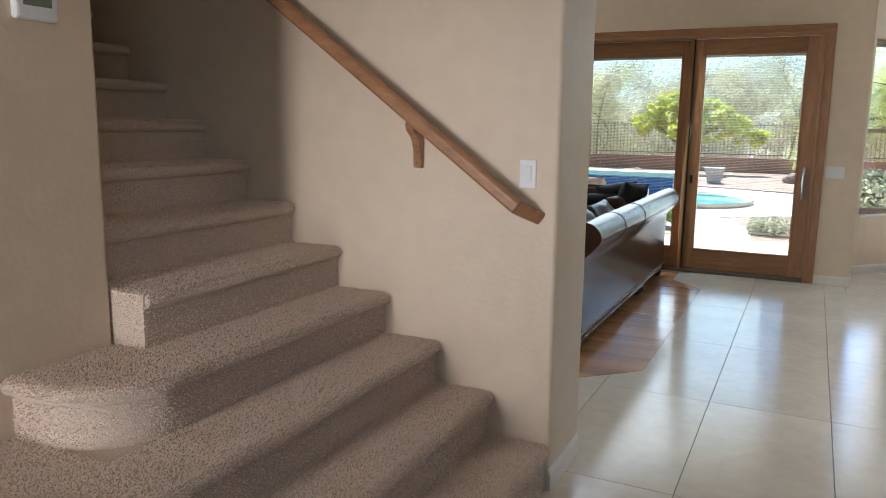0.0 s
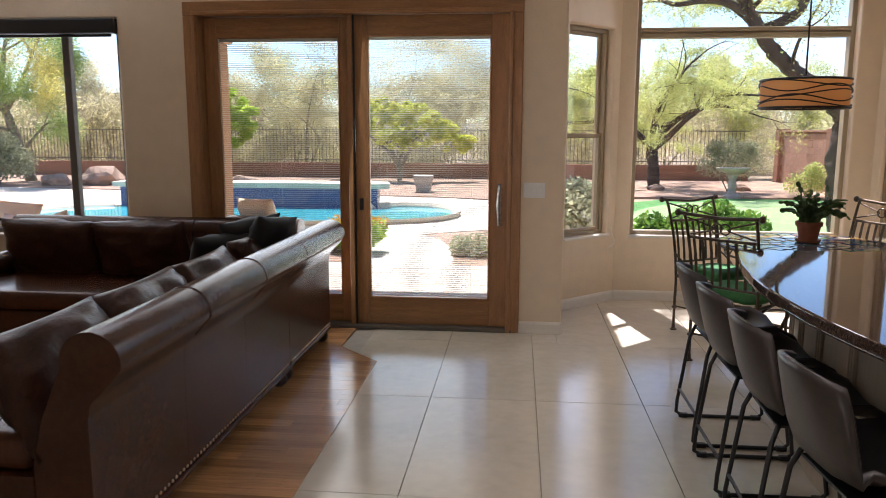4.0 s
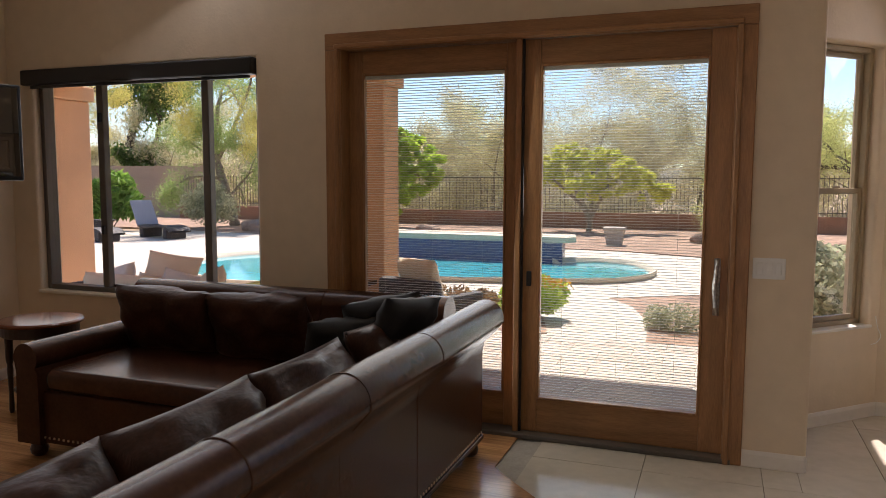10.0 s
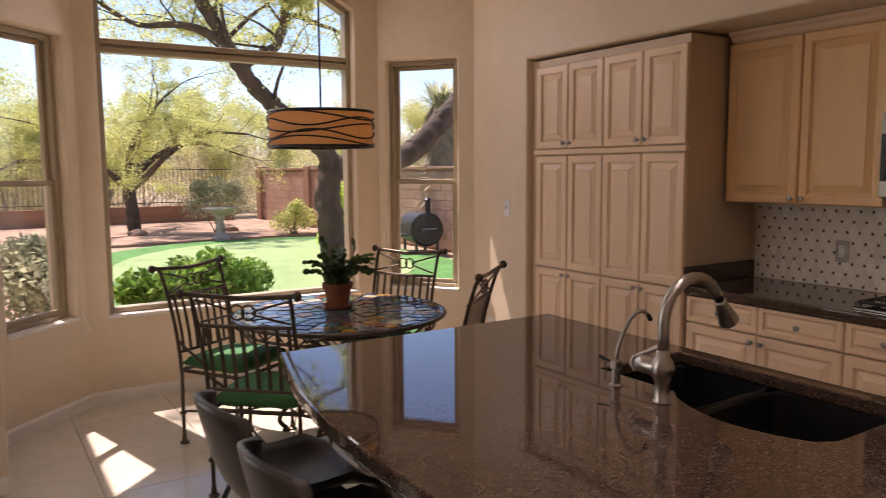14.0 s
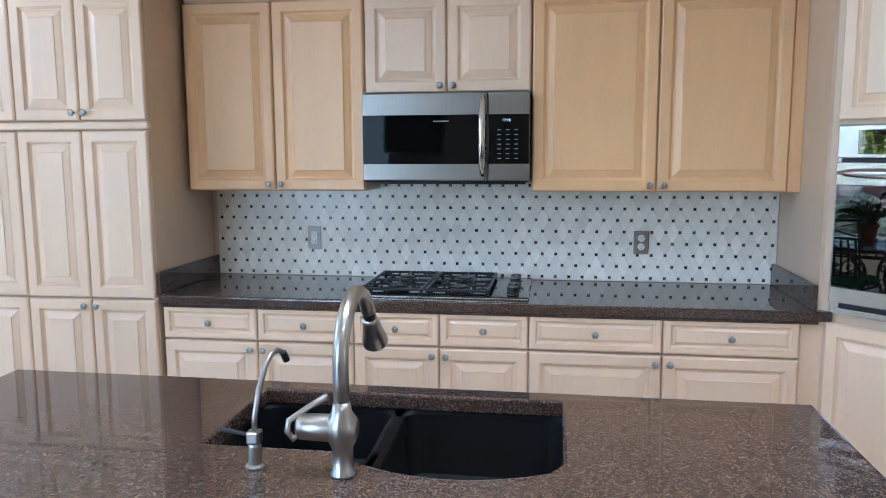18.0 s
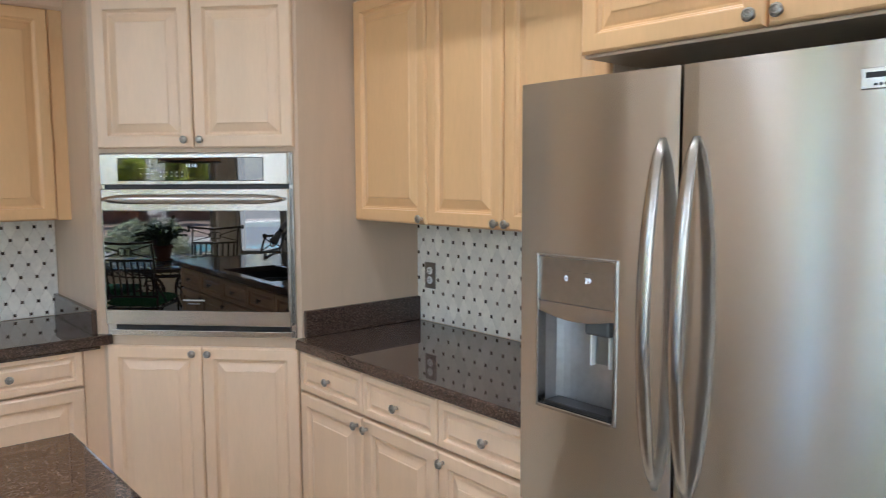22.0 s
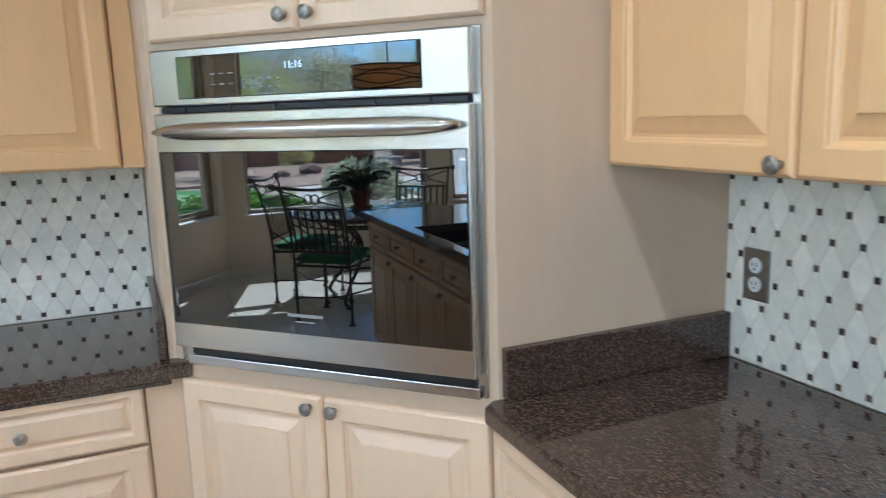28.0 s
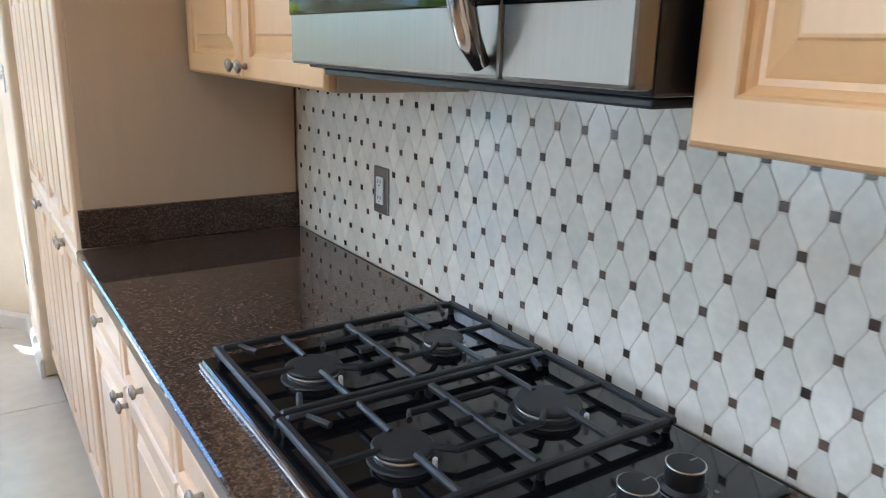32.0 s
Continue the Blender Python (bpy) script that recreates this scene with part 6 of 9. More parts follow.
def sofa_long():
    """The run whose back faces the tiled walkway. Local x goes along it, local +y is towards the seat."""
    s = thing("sectional_sofa", pose(-1.285, 4.66, 0, 0, 0, 90), "dark brown leather sectional sofa with rolled back and nailheads", "sofa", "sectional sofa sections")
    L = 2.12
    m = Matrix()
    seg = [(0.0, 0.70), (0.703, 1.40), (1.403, L)]
    for a, b in seg:
        bm = sofa_back(B(), b - a, pose(a, 0, 0))
        part("back", bm, LEATHER, s, smooth=40)
    bm = B()
    prism(bm, [(0.205, 0.10), (0.205, 0.40), (0.93, 0.40), (0.95, 0.38), (0.95, 0.10)], 0, L, Matrix(((0, 0, 1, 0), (1, 0, 0, 0), (0, 1, 0, 0), (0, 0, 0, 1))))
    part("base", bm, LEATHER, s)
    for k in range(3):
        c = part("seat_cushion", box(B(), k * L / 3 + 0.005, (k + 1) * L / 3 - 0.005, 0.21, 0.97, 0.402, 0.535, 0.05, 4), LEATHER, s, smooth=True)
    for k in range(3):
        bm = pillow(B(), L / 3 + 0.03, 0.46, 0.17, pose((k + 0.5) * L / 3, 0.285, 0.650, 60, 0, 0), 16, 3.4, 0.034, 3.1 * k)
        part("back_cushion", bm, LEATHER_FOLD, s, "wrinkled loose leather back cushion", smooth=True)
    bm = B()
    nail_row(bm, 0.03, L - 0.02, -0.002, 0.135, m)
    tagged(part("nailheads", bm, NAIL, s, "row of brass nailheads"), kind="stuff")
    bm = B()
    nail_row(bm, 0.03, 0.93, 0.0, 0.135, pose(-0.002, 0.0, 0, 0, 0, 90) @ Matrix.Scale(-1, 4, (0, 1, 0)))
    tagged(part("nailheads", bm, NAIL, s, "row of brass nailheads"), kind="stuff")
    bm = B()
    box(bm, 0.0, L, -0.012, 0.008, 0.095, 0.120, 0.005)
    box(bm, -0.012, 0.008, -0.012, 0.95, 0.095, 0.120, 0.005)
    part("welt", bm, LEATHER, s)
    for a, b in seg[1:]:
        part("seam", tube(B(), [(a - 0.0015, p[0], p[1]) for p in BACK[3:-3]], 0.004, 6), LEATHER, s)
    for x in (0.055, L - 0.05):
        for y in (0.055, 0.88):
            bun_foot(s, x, y)
    return s


def sofa_corner():
    s = thing("sectional_sofa", pose(-1.285, 6.79, 0, 0, 0, 90), "dark brown leather sofa corner section with rolled back", "sofa", "sectional sofa sections")
    L = 0.97
    part("back", sofa_back(B(), L, pose(0, 0, 0)), LEATHER, s, smooth=40)
    part("back", sofa_back(B(), 0.78, pose(L, 0.205, 0, 0, 0, 90)), LEATHER, s, smooth=40)
    part("base", box(B(), 0.0, L - 0.21, 0.206, 0.97, 0.10, 0.40, 0.01), LEATHER, s)
    part("seat_cushion", box(B(), 0.0, L - 0.21, 0.21, 0.98, 0.402, 0.535, 0.05, 4), LEATHER, s, smooth=True)
    part("back_cushion", pillow(B(), 0.62, 0.46, 0.18, pose(0.36, 0.285, 0.660, 62), 16, 3.4, 0.034, 9.2), LEATHER_FOLD, s, "wrinkled loose leather back cushion", smooth=True)
    bm = B()
    nail_row(bm, 0.03, L - 0.02, -0.002, 0.135, Matrix())
    tagged(part("nailheads", bm, NAIL, s, "row of brass nailheads"), kind="stuff")
    part("welt", box(B(), 0.0, L, -0.012, 0.008, 0.095, 0.120, 0.005), LEATHER, s)
    for x, y in ((0.05, 0.055), (L - 0.05, 0.055), (L - 0.05, 0.9)):
        bun_foot(s, x, y)


def sofa_short():
    """The run under the window; local x goes towards -x, local +y towards the seat."""
    s = thing("sectional_sofa", pose(-2.275, 7.76, 0, 0, 0, 180), "dark brown leather sofa section with a rolled arm under the window", "sofa", "sectional sofa sections")
    L = 1.42
    part("back", sofa_back(B(), L, pose(0, 0, 0)), LEATHER, s, smooth=40)
    part("base", box(B(), 0, L - 0.02, 0.206, 0.95, 0.10, 0.40, 0.012), LEATHER, s)
    part("seat_cushion", box(B(), 0.005, L - 0.20, 0.21, 0.985, 0.402, 0.53, 0.05, 4), LEATHER, s, smooth=True)
    for k in range(2):
        part("back_cushion", pillow(B(), 0.70, 0.50, 0.21, pose(0.25 + 0.67 * k, 0.305, 0.685, 66, 2 - 4 * k), 18, 3.4, 0.034, 5.3 + 2 * k), LEATHER_FOLD, s, "wrinkled loose leather back cushion", smooth=True)
    arm = [(0.0, 0.10), (0.0, 0.50), (0.02, 0.53)] + arc(0.085, 0.58, 0.085, 200, -20, 12) + [(0.155, 0.50), (0.17, 0.10)]
    bm = B()
    prism(bm, arm, 0.12, 0.985, Matrix.Translation((L - 0.165, 0, 0)) @ Matrix(((1, 0, 0, 0), (0, 0, 1, 0), (0, 1, 0, 0), (0, 0, 0, 1))))
    part("arm", bm, LEATHER, s, smooth=40)
    bm = B()
    nail_row(bm, 0.03, L - 0.03, 0.0, 0.135, pose(0, 0.953, 0) @ Matrix.Scale(-1, 4, (0, 1, 0)))
    tagged(part("nailheads", bm, NAIL, s, "row of brass nailheads"), kind="stuff")
    for x, y in ((0.05, 0.06), (L - 0.06, 0.06), (L - 0.06, 0.90), (0.05, 0.90)):
        bun_foot(s, x, y)


sofa_long()
sofa_corner()
sofa_short()
for i, (x, y, z, rx, ry, rz, sc) in enumerate(((-1.72, 7.36, 0.775, 62, 8, 215, 0.42), (-1.88, 7.18, 0.70, 55, 0, 225, 0.40), (-1.55, 7.22, 0.80, 66, -6, 250, 0.40))):
    t = thing("throw_pillow", pose(x, y, z, rx, ry, rz), "charcoal cloth throw pillow in the sofa corner", "pillow", "throw pillows")
    part("cover", pillow(B(), sc, sc, 0.15, None, 14, 3.0, 0.03, 7.7 * i), CHARCOAL, t, smooth=True)


def end_table():
    t = thing("end_table", pose(-4.32, 7.50, 0), "round cherry-topped end table on dark turned legs", "side table")
    part("tabletop", lathe(B(), [(0.255, 0.600), (0.27, 0.605), (0.272, 0.618), (0.262, 0.628), (0.24, 0.630)], 40), REDWOOD, t)
    part("apron", lathe(B(), [(0.235, 0.53), (0.24, 0.535), (0.24, 0.595), (0.235, 0.599)], 36), DARKWOOD, t)
    for a in (45, 135, 225, 315):
        part("leg", lathe(B(), [(0.012, 0), (0.018, 0.02), (0.014, 0.15), (0.020, 0.30), (0.016, 0.33), (0.024, 0.36), (0.026, 0.53)], 12, Matrix.Translation((0.19 * math.cos(radians(a)), 0.19 * math.sin(radians(a)), 0))), DARKWOOD, t)
    part("shelf", lathe(B(), [(0.17, 0.155), (0.18, 0.16), (0.17, 0.172)], 30), DARKWOOD, t)


end_table()
tv = thing("television", pose(-4.93, 7.30, 1.88, 0, 0, 58), "black flat-screen television on a wall arm", "television")
part("bezel", box(B(), -0.50, 0.50, -0.03, 0.03, -0.33, 0.33, 0.01), BLACK, tv)
part("screen", box(B(), -0.48, 0.48, -0.033, -0.029, -0.30, 0.31, 0.001), BLACKGLASS, tv)
part("arm", box(B(), -0.05, 0.05, 0.03, 0.20, -0.08, 0.08, 0.01), BLACK, tv)

def side_chair():
    c = thing("side_chair", pose(1.17, 0.60, 0, 0, 0, 20), "dark blue upholstered side chair on dark wooden legs", "chair")
    part("seat", box(B(), -0.24, 0.24, -0.24, 0.24, 0.40, 0.50, 0.035, 3), BLUECLOTH, c, smooth=True)
    part("backrest", box(B(), -0.23, 0.23, 0.0, 0.07, 0.0, 0.50, 0.03, 3, m=pose(0, 0.20, 0.47, -9)), BLUECLOTH, c, smooth=True)
    for x in (-0.2, 0.2):
        for y in (-0.2, 0.2):
            part("leg", tube(B(), [(x * 1.08, y * 1.12, 0.0), (x, y, 0.41)], [0.014, 0.022], 8), DARKWOOD, c)


def armchair():
    c = thing("armchair", pose(2.02, -1.45, 0, 0, 0, 170), "red-brown leather armchair by the front window", "armchair")
    part("base", box(B(), -0.38, 0.38, -0.38, 0.36, 0.10, 0.36, 0.03, 3), REDLEATHER, c, smooth=True)
    part("seat_cushion", box(B(), -0.27, 0.27, -0.40, 0.22, 0.362, 0.48, 0.045, 3), REDLEATHER, c, smooth=True)
    part("backrest", box(B(), -0.36, 0.36, 0.0, 0.17, 0.0, 0.52, 0.06, 4, m=pose(0, 0.20, 0.36, -10)), REDLEATHER, c, smooth=True)
    for s_ in (-1, 1):
        part("arm", box(B(), s_ * 0.34 - 0.07, s_ * 0.34 + 0.07, -0.40, 0.30, 0.362, 0.60, 0.055, 4), REDLEATHER, c, smooth=True)
        for y in (-0.32, 0.30):
            part("leg", lathe(B(), [(0.018, 0), (0.028, 0.10)], 10, Matrix.Translation((s_ * 0.32, y, 0))), DARKWOOD, c)


side_chair()
armchair()

# ---- dining nook ----
TC = Vector((2.14, 7.96))
def dining_table():
    t = thing("dining_table", pose(TC.x, TC.y, 0), "round glass-mosaic dining table on a scrolled iron base", "table")
    R = 0.61
    part("tabletop", lathe(B(), [(R - 0.03, 0.722), (R, 0.727), (R + 0.004, 0.737), (R, 0.747), (R - 0.02, 0.7485)], 64), STONE_D, t)
    part("rim", tube(B(), [(R * math.cos(2 * math.pi * k / 64), R * math.sin(2 * math.pi * k / 64), 0.737) for k in range(64)], 0.012, 8, True), BRONZE, t, "bronze iron rim")
    rnd = random.Random(11)
    groups = {}
    rings = [(0.0, 0.09, 5), (0.09, 0.18, 9), (0.18, 0.27, 13), (0.27, 0.36, 17), (0.36, 0.45, 22), (0.45, 0.53, 30), (0.53, 0.592, 44)]
    for ri, (r0, r1, n) in enumerate(rings):
        for k in range(n):
            a0, a1 = 2 * math.pi * (k + 0.10) / n, 2 * math.pi * (k + 0.90) / n
            j = [rnd.uniform(-0.006, 0.006) for _ in range(4)]
            q = [(max(r0 + 0.006 + j[0], 0.008), a0), (r1 - 0.005 + j[1], a0 + j[2]), (r1 - 0.005 + j[3], a1), (max(r0 + 0.006, 0.008), a1 + j[1])]
            colour = rnd.choice(MOSAIC if ri != 6 else MOSAIC[:3])
            bm = B()
            prism(bm, [(r * math.cos(a), r * math.sin(a)) for r, a in q], 0.7480, 0.7515 + rnd.uniform(0, 0.002))
            tilt = pose(0, 0, 0, rnd.uniform(-0.25, 0.25), rnd.uniform(-0.25, 0.25))
            bmesh.ops.transform(bm, matrix=Matrix.Translation((0, 0, 0.75)) @ tilt @ Matrix.Translation((0, 0, -0.75)), verts=bm.verts[:])
            part("mosaic_piece", bm, colour, t)
    for k in range(4):
        a = radians(45 + 90 * k)
        c, s = math.cos(a), math.sin(a)
        path = []
        for r, z in ((0.36, 0.02), (0.40, 0.05), (0.39, 0.10), (0.30, 0.20), (0.17, 0.32), (0.11, 0.42), (0.14, 0.54), (0.28, 0.64), (0.42, 0.69), (0.46, 0.715)):
            path.append((r * c, r * s, z))
        leg = part("leg", tube(B(), smooth_path(path), 0.014, 8), BRONZE, t, smooth=True)
        part("foot", lathe(B(), [(0.024, 0), (0.026, 0.01), (0.016, 0.022)], 12, Matrix.Translation((0.36 * c, 0.36 * s, 0))), BRONZE, leg)
        sc = [(0.36 * c - 0, 0.36 * s, 0.02)]
        spir = [((0.20 + 0.07 * (1 - j / 18) * math.cos(j * 0.55)) * c, (0.20 + 0.07 * (1 - j / 18) * math.cos(j * 0.55)) * s, 0.50 + 0.07 * (1 - j / 18) * math.sin(j * 0.55)) for j in range(17)]
        part("scroll", tube(B(), spir, 0.008, 6), BRONZE, leg)
    for z, r in ((0.705, 0.46), (0.655, 0.33), (0.20, 0.305)):
        part("hoop", tube(B(), [(r * math.cos(2 * math.pi * k / 40), r * math.sin(2 * math.pi * k / 40), z) for k in range(40)], 0.009, 6, True), BRONZE, t)
    for k in range(24):
        a = 2 * math.pi * k / 24
        b = a + 0.13
        part("apron_bar", tube(B(), [(0.57 * math.cos(a), 0.57 * math.sin(a), 0.722), (0.55 * math.cos((a + b) / 2), 0.55 * math.sin((a + b) / 2), 0.67), (0.57 * math.cos(b + 0.1), 0.57 * math.sin(b + 0.1), 0.722)], 0.006, 6), BRONZE, t)
    part("lower_hoop", tube(B(), [(0.553 * math.cos(2 * math.pi * k / 48), 0.553 * math.sin(2 * math.pi * k / 48), 0.668) for k in range(48)], 0.008, 6, True), BRONZE, t)


def smooth_path(pts, n=4):
    """A Catmull-Rom curve through the points."""
    p = [Vector(q) for q in pts]
    out = []
    for i in range(len(p) - 1):
        a, b, c, d = p[max(i - 1, 0)], p[i], p[i + 1], p[min(i + 2, len(p) - 1)]
        for k in range(n):
            t = k / n
            out.append(0.5 * ((2 * b) + (c - a) * t + (2 * a - 5 * b + 4 * c - d) * t * t + (3 * b - a - 3 * c + d) * t ** 3))
    out.append(p[-1])
    return out


MOSAIC = [mat("mosaic_" + n, c, 0.08, vary=0.2, scale=20, spec=0.7, bump=0.3, bump_scale=30) for n, c in (("cobalt", (0.03, 0.06, 0.20)), ("slate", (0.10, 0.12, 0.14)), ("amber", (0.42, 0.23, 0.05)), ("teal", (0.04, 0.20, 0.20)), ("moss", (0.16, 0.22, 0.06)), ("cream", (0.50, 0.44, 0.30)), ("rust", (0.28, 0.08, 0.03)), ("smoke", (0.07, 0.06, 0.07)))]
dining_table()


def iron_chair():
    """Local: seat faces -y (front), back at +y."""
    c = thing("dining_chair", pose(0, 0, 0), "bronze iron dining chair with slatted back and green seat cushion", "chair", "chairs round the table")
    W, D, SH = 0.225, 0.215, 0.43
    rot = 6
    for x in (-W, W):
        top = smooth_path([(x, D, 0.0), (x, D, 0.25), (x, D, SH), (x * 1.03, D + 0.03, 0.70), (x * 1.06, D + 0.10, 0.955), (x * 1.07, D + 0.135, 1.015)])
        leg = part("back_leg", tube(B(), top, 0.0105, 8), BRONZE, c, smooth=True)
        part("foot", lathe(B(), [(0.026, 0), (0.027, 0.008), (0.015, 0.014), (0.012, 0.05)], 12, Matrix.Translation((x, D, 0))), BRONZE, leg)
        part("collar", lathe(B(), [(0.010, 0.17), (0.020, 0.175), (0.020, 0.19), (0.010, 0.195)], 12, Matrix.Translation((x, D, 0))), BRONZE, leg)
        fl = part("front_leg", tube(B(), [(x, -D, 0), (x, -D, 0.25), (x, -D, SH)], 0.0105, 8), BRONZE, c, smooth=True)
        part("foot", lathe(B(), [(0.026, 0), (0.027, 0.008), (0.015, 0.014), (0.012, 0.05)], 12, Matrix.Translation((x, -D, 0))), BRONZE, fl)
        part("collar", lathe(B(), [(0.010, 0.17), (0.020, 0.175), (0.020, 0.19), (0.010, 0.195)], 12, Matrix.Translation((x, -D, 0))), BRONZE, fl)
    for a, b in (((-W, -D), (W, -D)), ((W, -D), (W, D)), ((W, D), (-W, D)), ((-W, D), (-W, -D))):
        part("seat_rail", tube(B(), [(a[0], a[1], SH), (b[0], b[1], SH)], 0.011, 8), BRONZE, c)
    for a, b in (((-W, -D), (W, D)), ((W, -D), (-W, D))):
        part("stretcher", tube(B(), smooth_path([(a[0], a[1], 0.19), (a[0] * 0.4, a[1] * 0.4, 0.16), (0, 0, 0.15), (b[0] * 0.4, b[1] * 0.4, 0.16), (b[0], b[1], 0.19)]), 0.007, 6), BRONZE, c)
    sw = [(-W * 1.07 - 0.03, D + 0.135, 1.015), (-W * 0.6, D + 0.125, 1.005), (0, D + 0.118, 0.998), (W * 0.6, D + 0.125, 1.005), (W * 1.07 + 0.03, D + 0.135, 1.015)]
    tr = part("top_rail", tube(B(), smooth_path(sw), 0.0115, 8), BRONZE, c, smooth=True)
    for x in (-1, 1):
        part("finial", lathe(B(), [(0.008, 0), (0.021, 0.006), (0.024, 0.018), (0.018, 0.030), (0.006, 0.034)], 14, Matrix.Translation((x * (W * 1.07 + 0.024), D + 0.135, 1.015)) @ pose(0, 0, 0, 0, 90 * x)), BRONZE, tr, smooth=True)
    part("mid_rail", tube(B(), [(-W * 1.045, D + 0.062, 0.855), (0, D + 0.055, 0.850), (W * 1.045, D + 0.062, 0.855)], 0.010, 8), BRONZE, c)
    part("low_rail", tube(B(), [(-W, D + 0.008, 0.535), (0, D + 0.003, 0.535), (W, D + 0.008, 0.535)], 0.009, 8), BRONZE, c)
    for k in range(8):
        x = -W + 2 * W * (k + 0.5) / 8
        bm = B()
        pts = [(x, D + 0.004, 0.53), (x, D + 0.012, 0.62), (x * 1.02, D + 0.03, 0.74), (x * 1.03, D + 0.058, 0.855)]
        prev = None
        for p in smooth_path(pts, 3):
            r = [bm.verts.new(p + Vector(d)) for d in ((-0.009, -0.003, 0), (0.009, -0.003, 0), (0.009, 0.003, 0), (-0.009, 0.003, 0))]
            if prev:
                for j in range(4):
                    bm.faces.new((prev[j], prev[(j + 1) % 4], r[(j + 1) % 4], r[j]))
            prev = r
        part("slat", bm, BRONZE, c)
    bm = B()
    for s in (-1, 1):
        tube(bm, smooth_path([(s * W * 0.98, D + 0.072, 0.875), (s * 0.12, D + 0.085, 0.90), (s * 0.045, D + 0.093, 0.925), (s * 0.12, D + 0.100, 0.955), (s * W * 1.0, D + 0.110, 0.985)]), 0.0055, 6)
        tube(bm, [(s * (0.028 + 0.0) + 0.034 * math.cos(k * math.pi / 8), D + 0.094, 0.928 + 0.034 * math.sin(k * math.pi / 8)) for k in range(16)], 0.0055, 6, True)
    part("scrollwork", bm, BRONZE, c, "wrought-iron scroll knot")
    for s in (-1, 1):
        part("arm_rail", tube(B(), smooth_path([(s * W, D + 0.012, 0.60), (s * (W + 0.01), D - 0.05, 0.565), (s * W, D - 0.14, 0.50), (s * W, D - 0.20, SH)]), 0.008, 6), BRONZE, c)
    cu = part("seat_cushion", pillow(B(), 0.47, 0.45, 0.085, pose(0, -0.005, SH + 0.048), 12, 5.0, 0.008, 2.0), GREEN, c, "green cloth seat cushion", smooth=True)
    bm = B()
    for s in (-1, 1):
        tube(bm, smooth_path([(s * W * 0.9, D - 0.02, SH + 0.03), (s * W * 0.92, D + 0.02, SH - 0.05), (s * W * 0.85, D + 0.015, SH - 0.14)]), 0.003, 5)
    part("tie", bm, GREEN, cu)
    return c


chair = iron_chair()


def facing(cx, cy, hx, hy):
    """Pose of a chair at cx, cy whose back points along hx, hy."""
    return pose(cx, cy, 0, 0, 0, math.degrees(math.atan2(hy, hx)) - 90)


def chair_from_back(l, r):
    """Pose of a chair whose top rail runs from l to r."""
    l, r = Vector(l), Vector(r)
    midp = (l + r) / 2
    out = (midp - TC)
    n = Vector((-(r - l).y, (r - l).x)).normalized()
    if n.dot(out) < 0:
        n = -n
    c = midp - n * 0.345
    return facing(c.x, c.y, n.x, n.y)


spots = [((1.12, 7.49), (1.555, 7.09)), ((1.20, 8.43), (1.68, 8.73)), ((2.73, 8.73), (3.045, 8.165)), ((2.50, 7.08), (2.965, 7.475))]
chair.matrix_basis = chair_from_back(*spots[0])
for sp in spots[1:]:
    copy_thing(chair, chair_from_back(*sp))


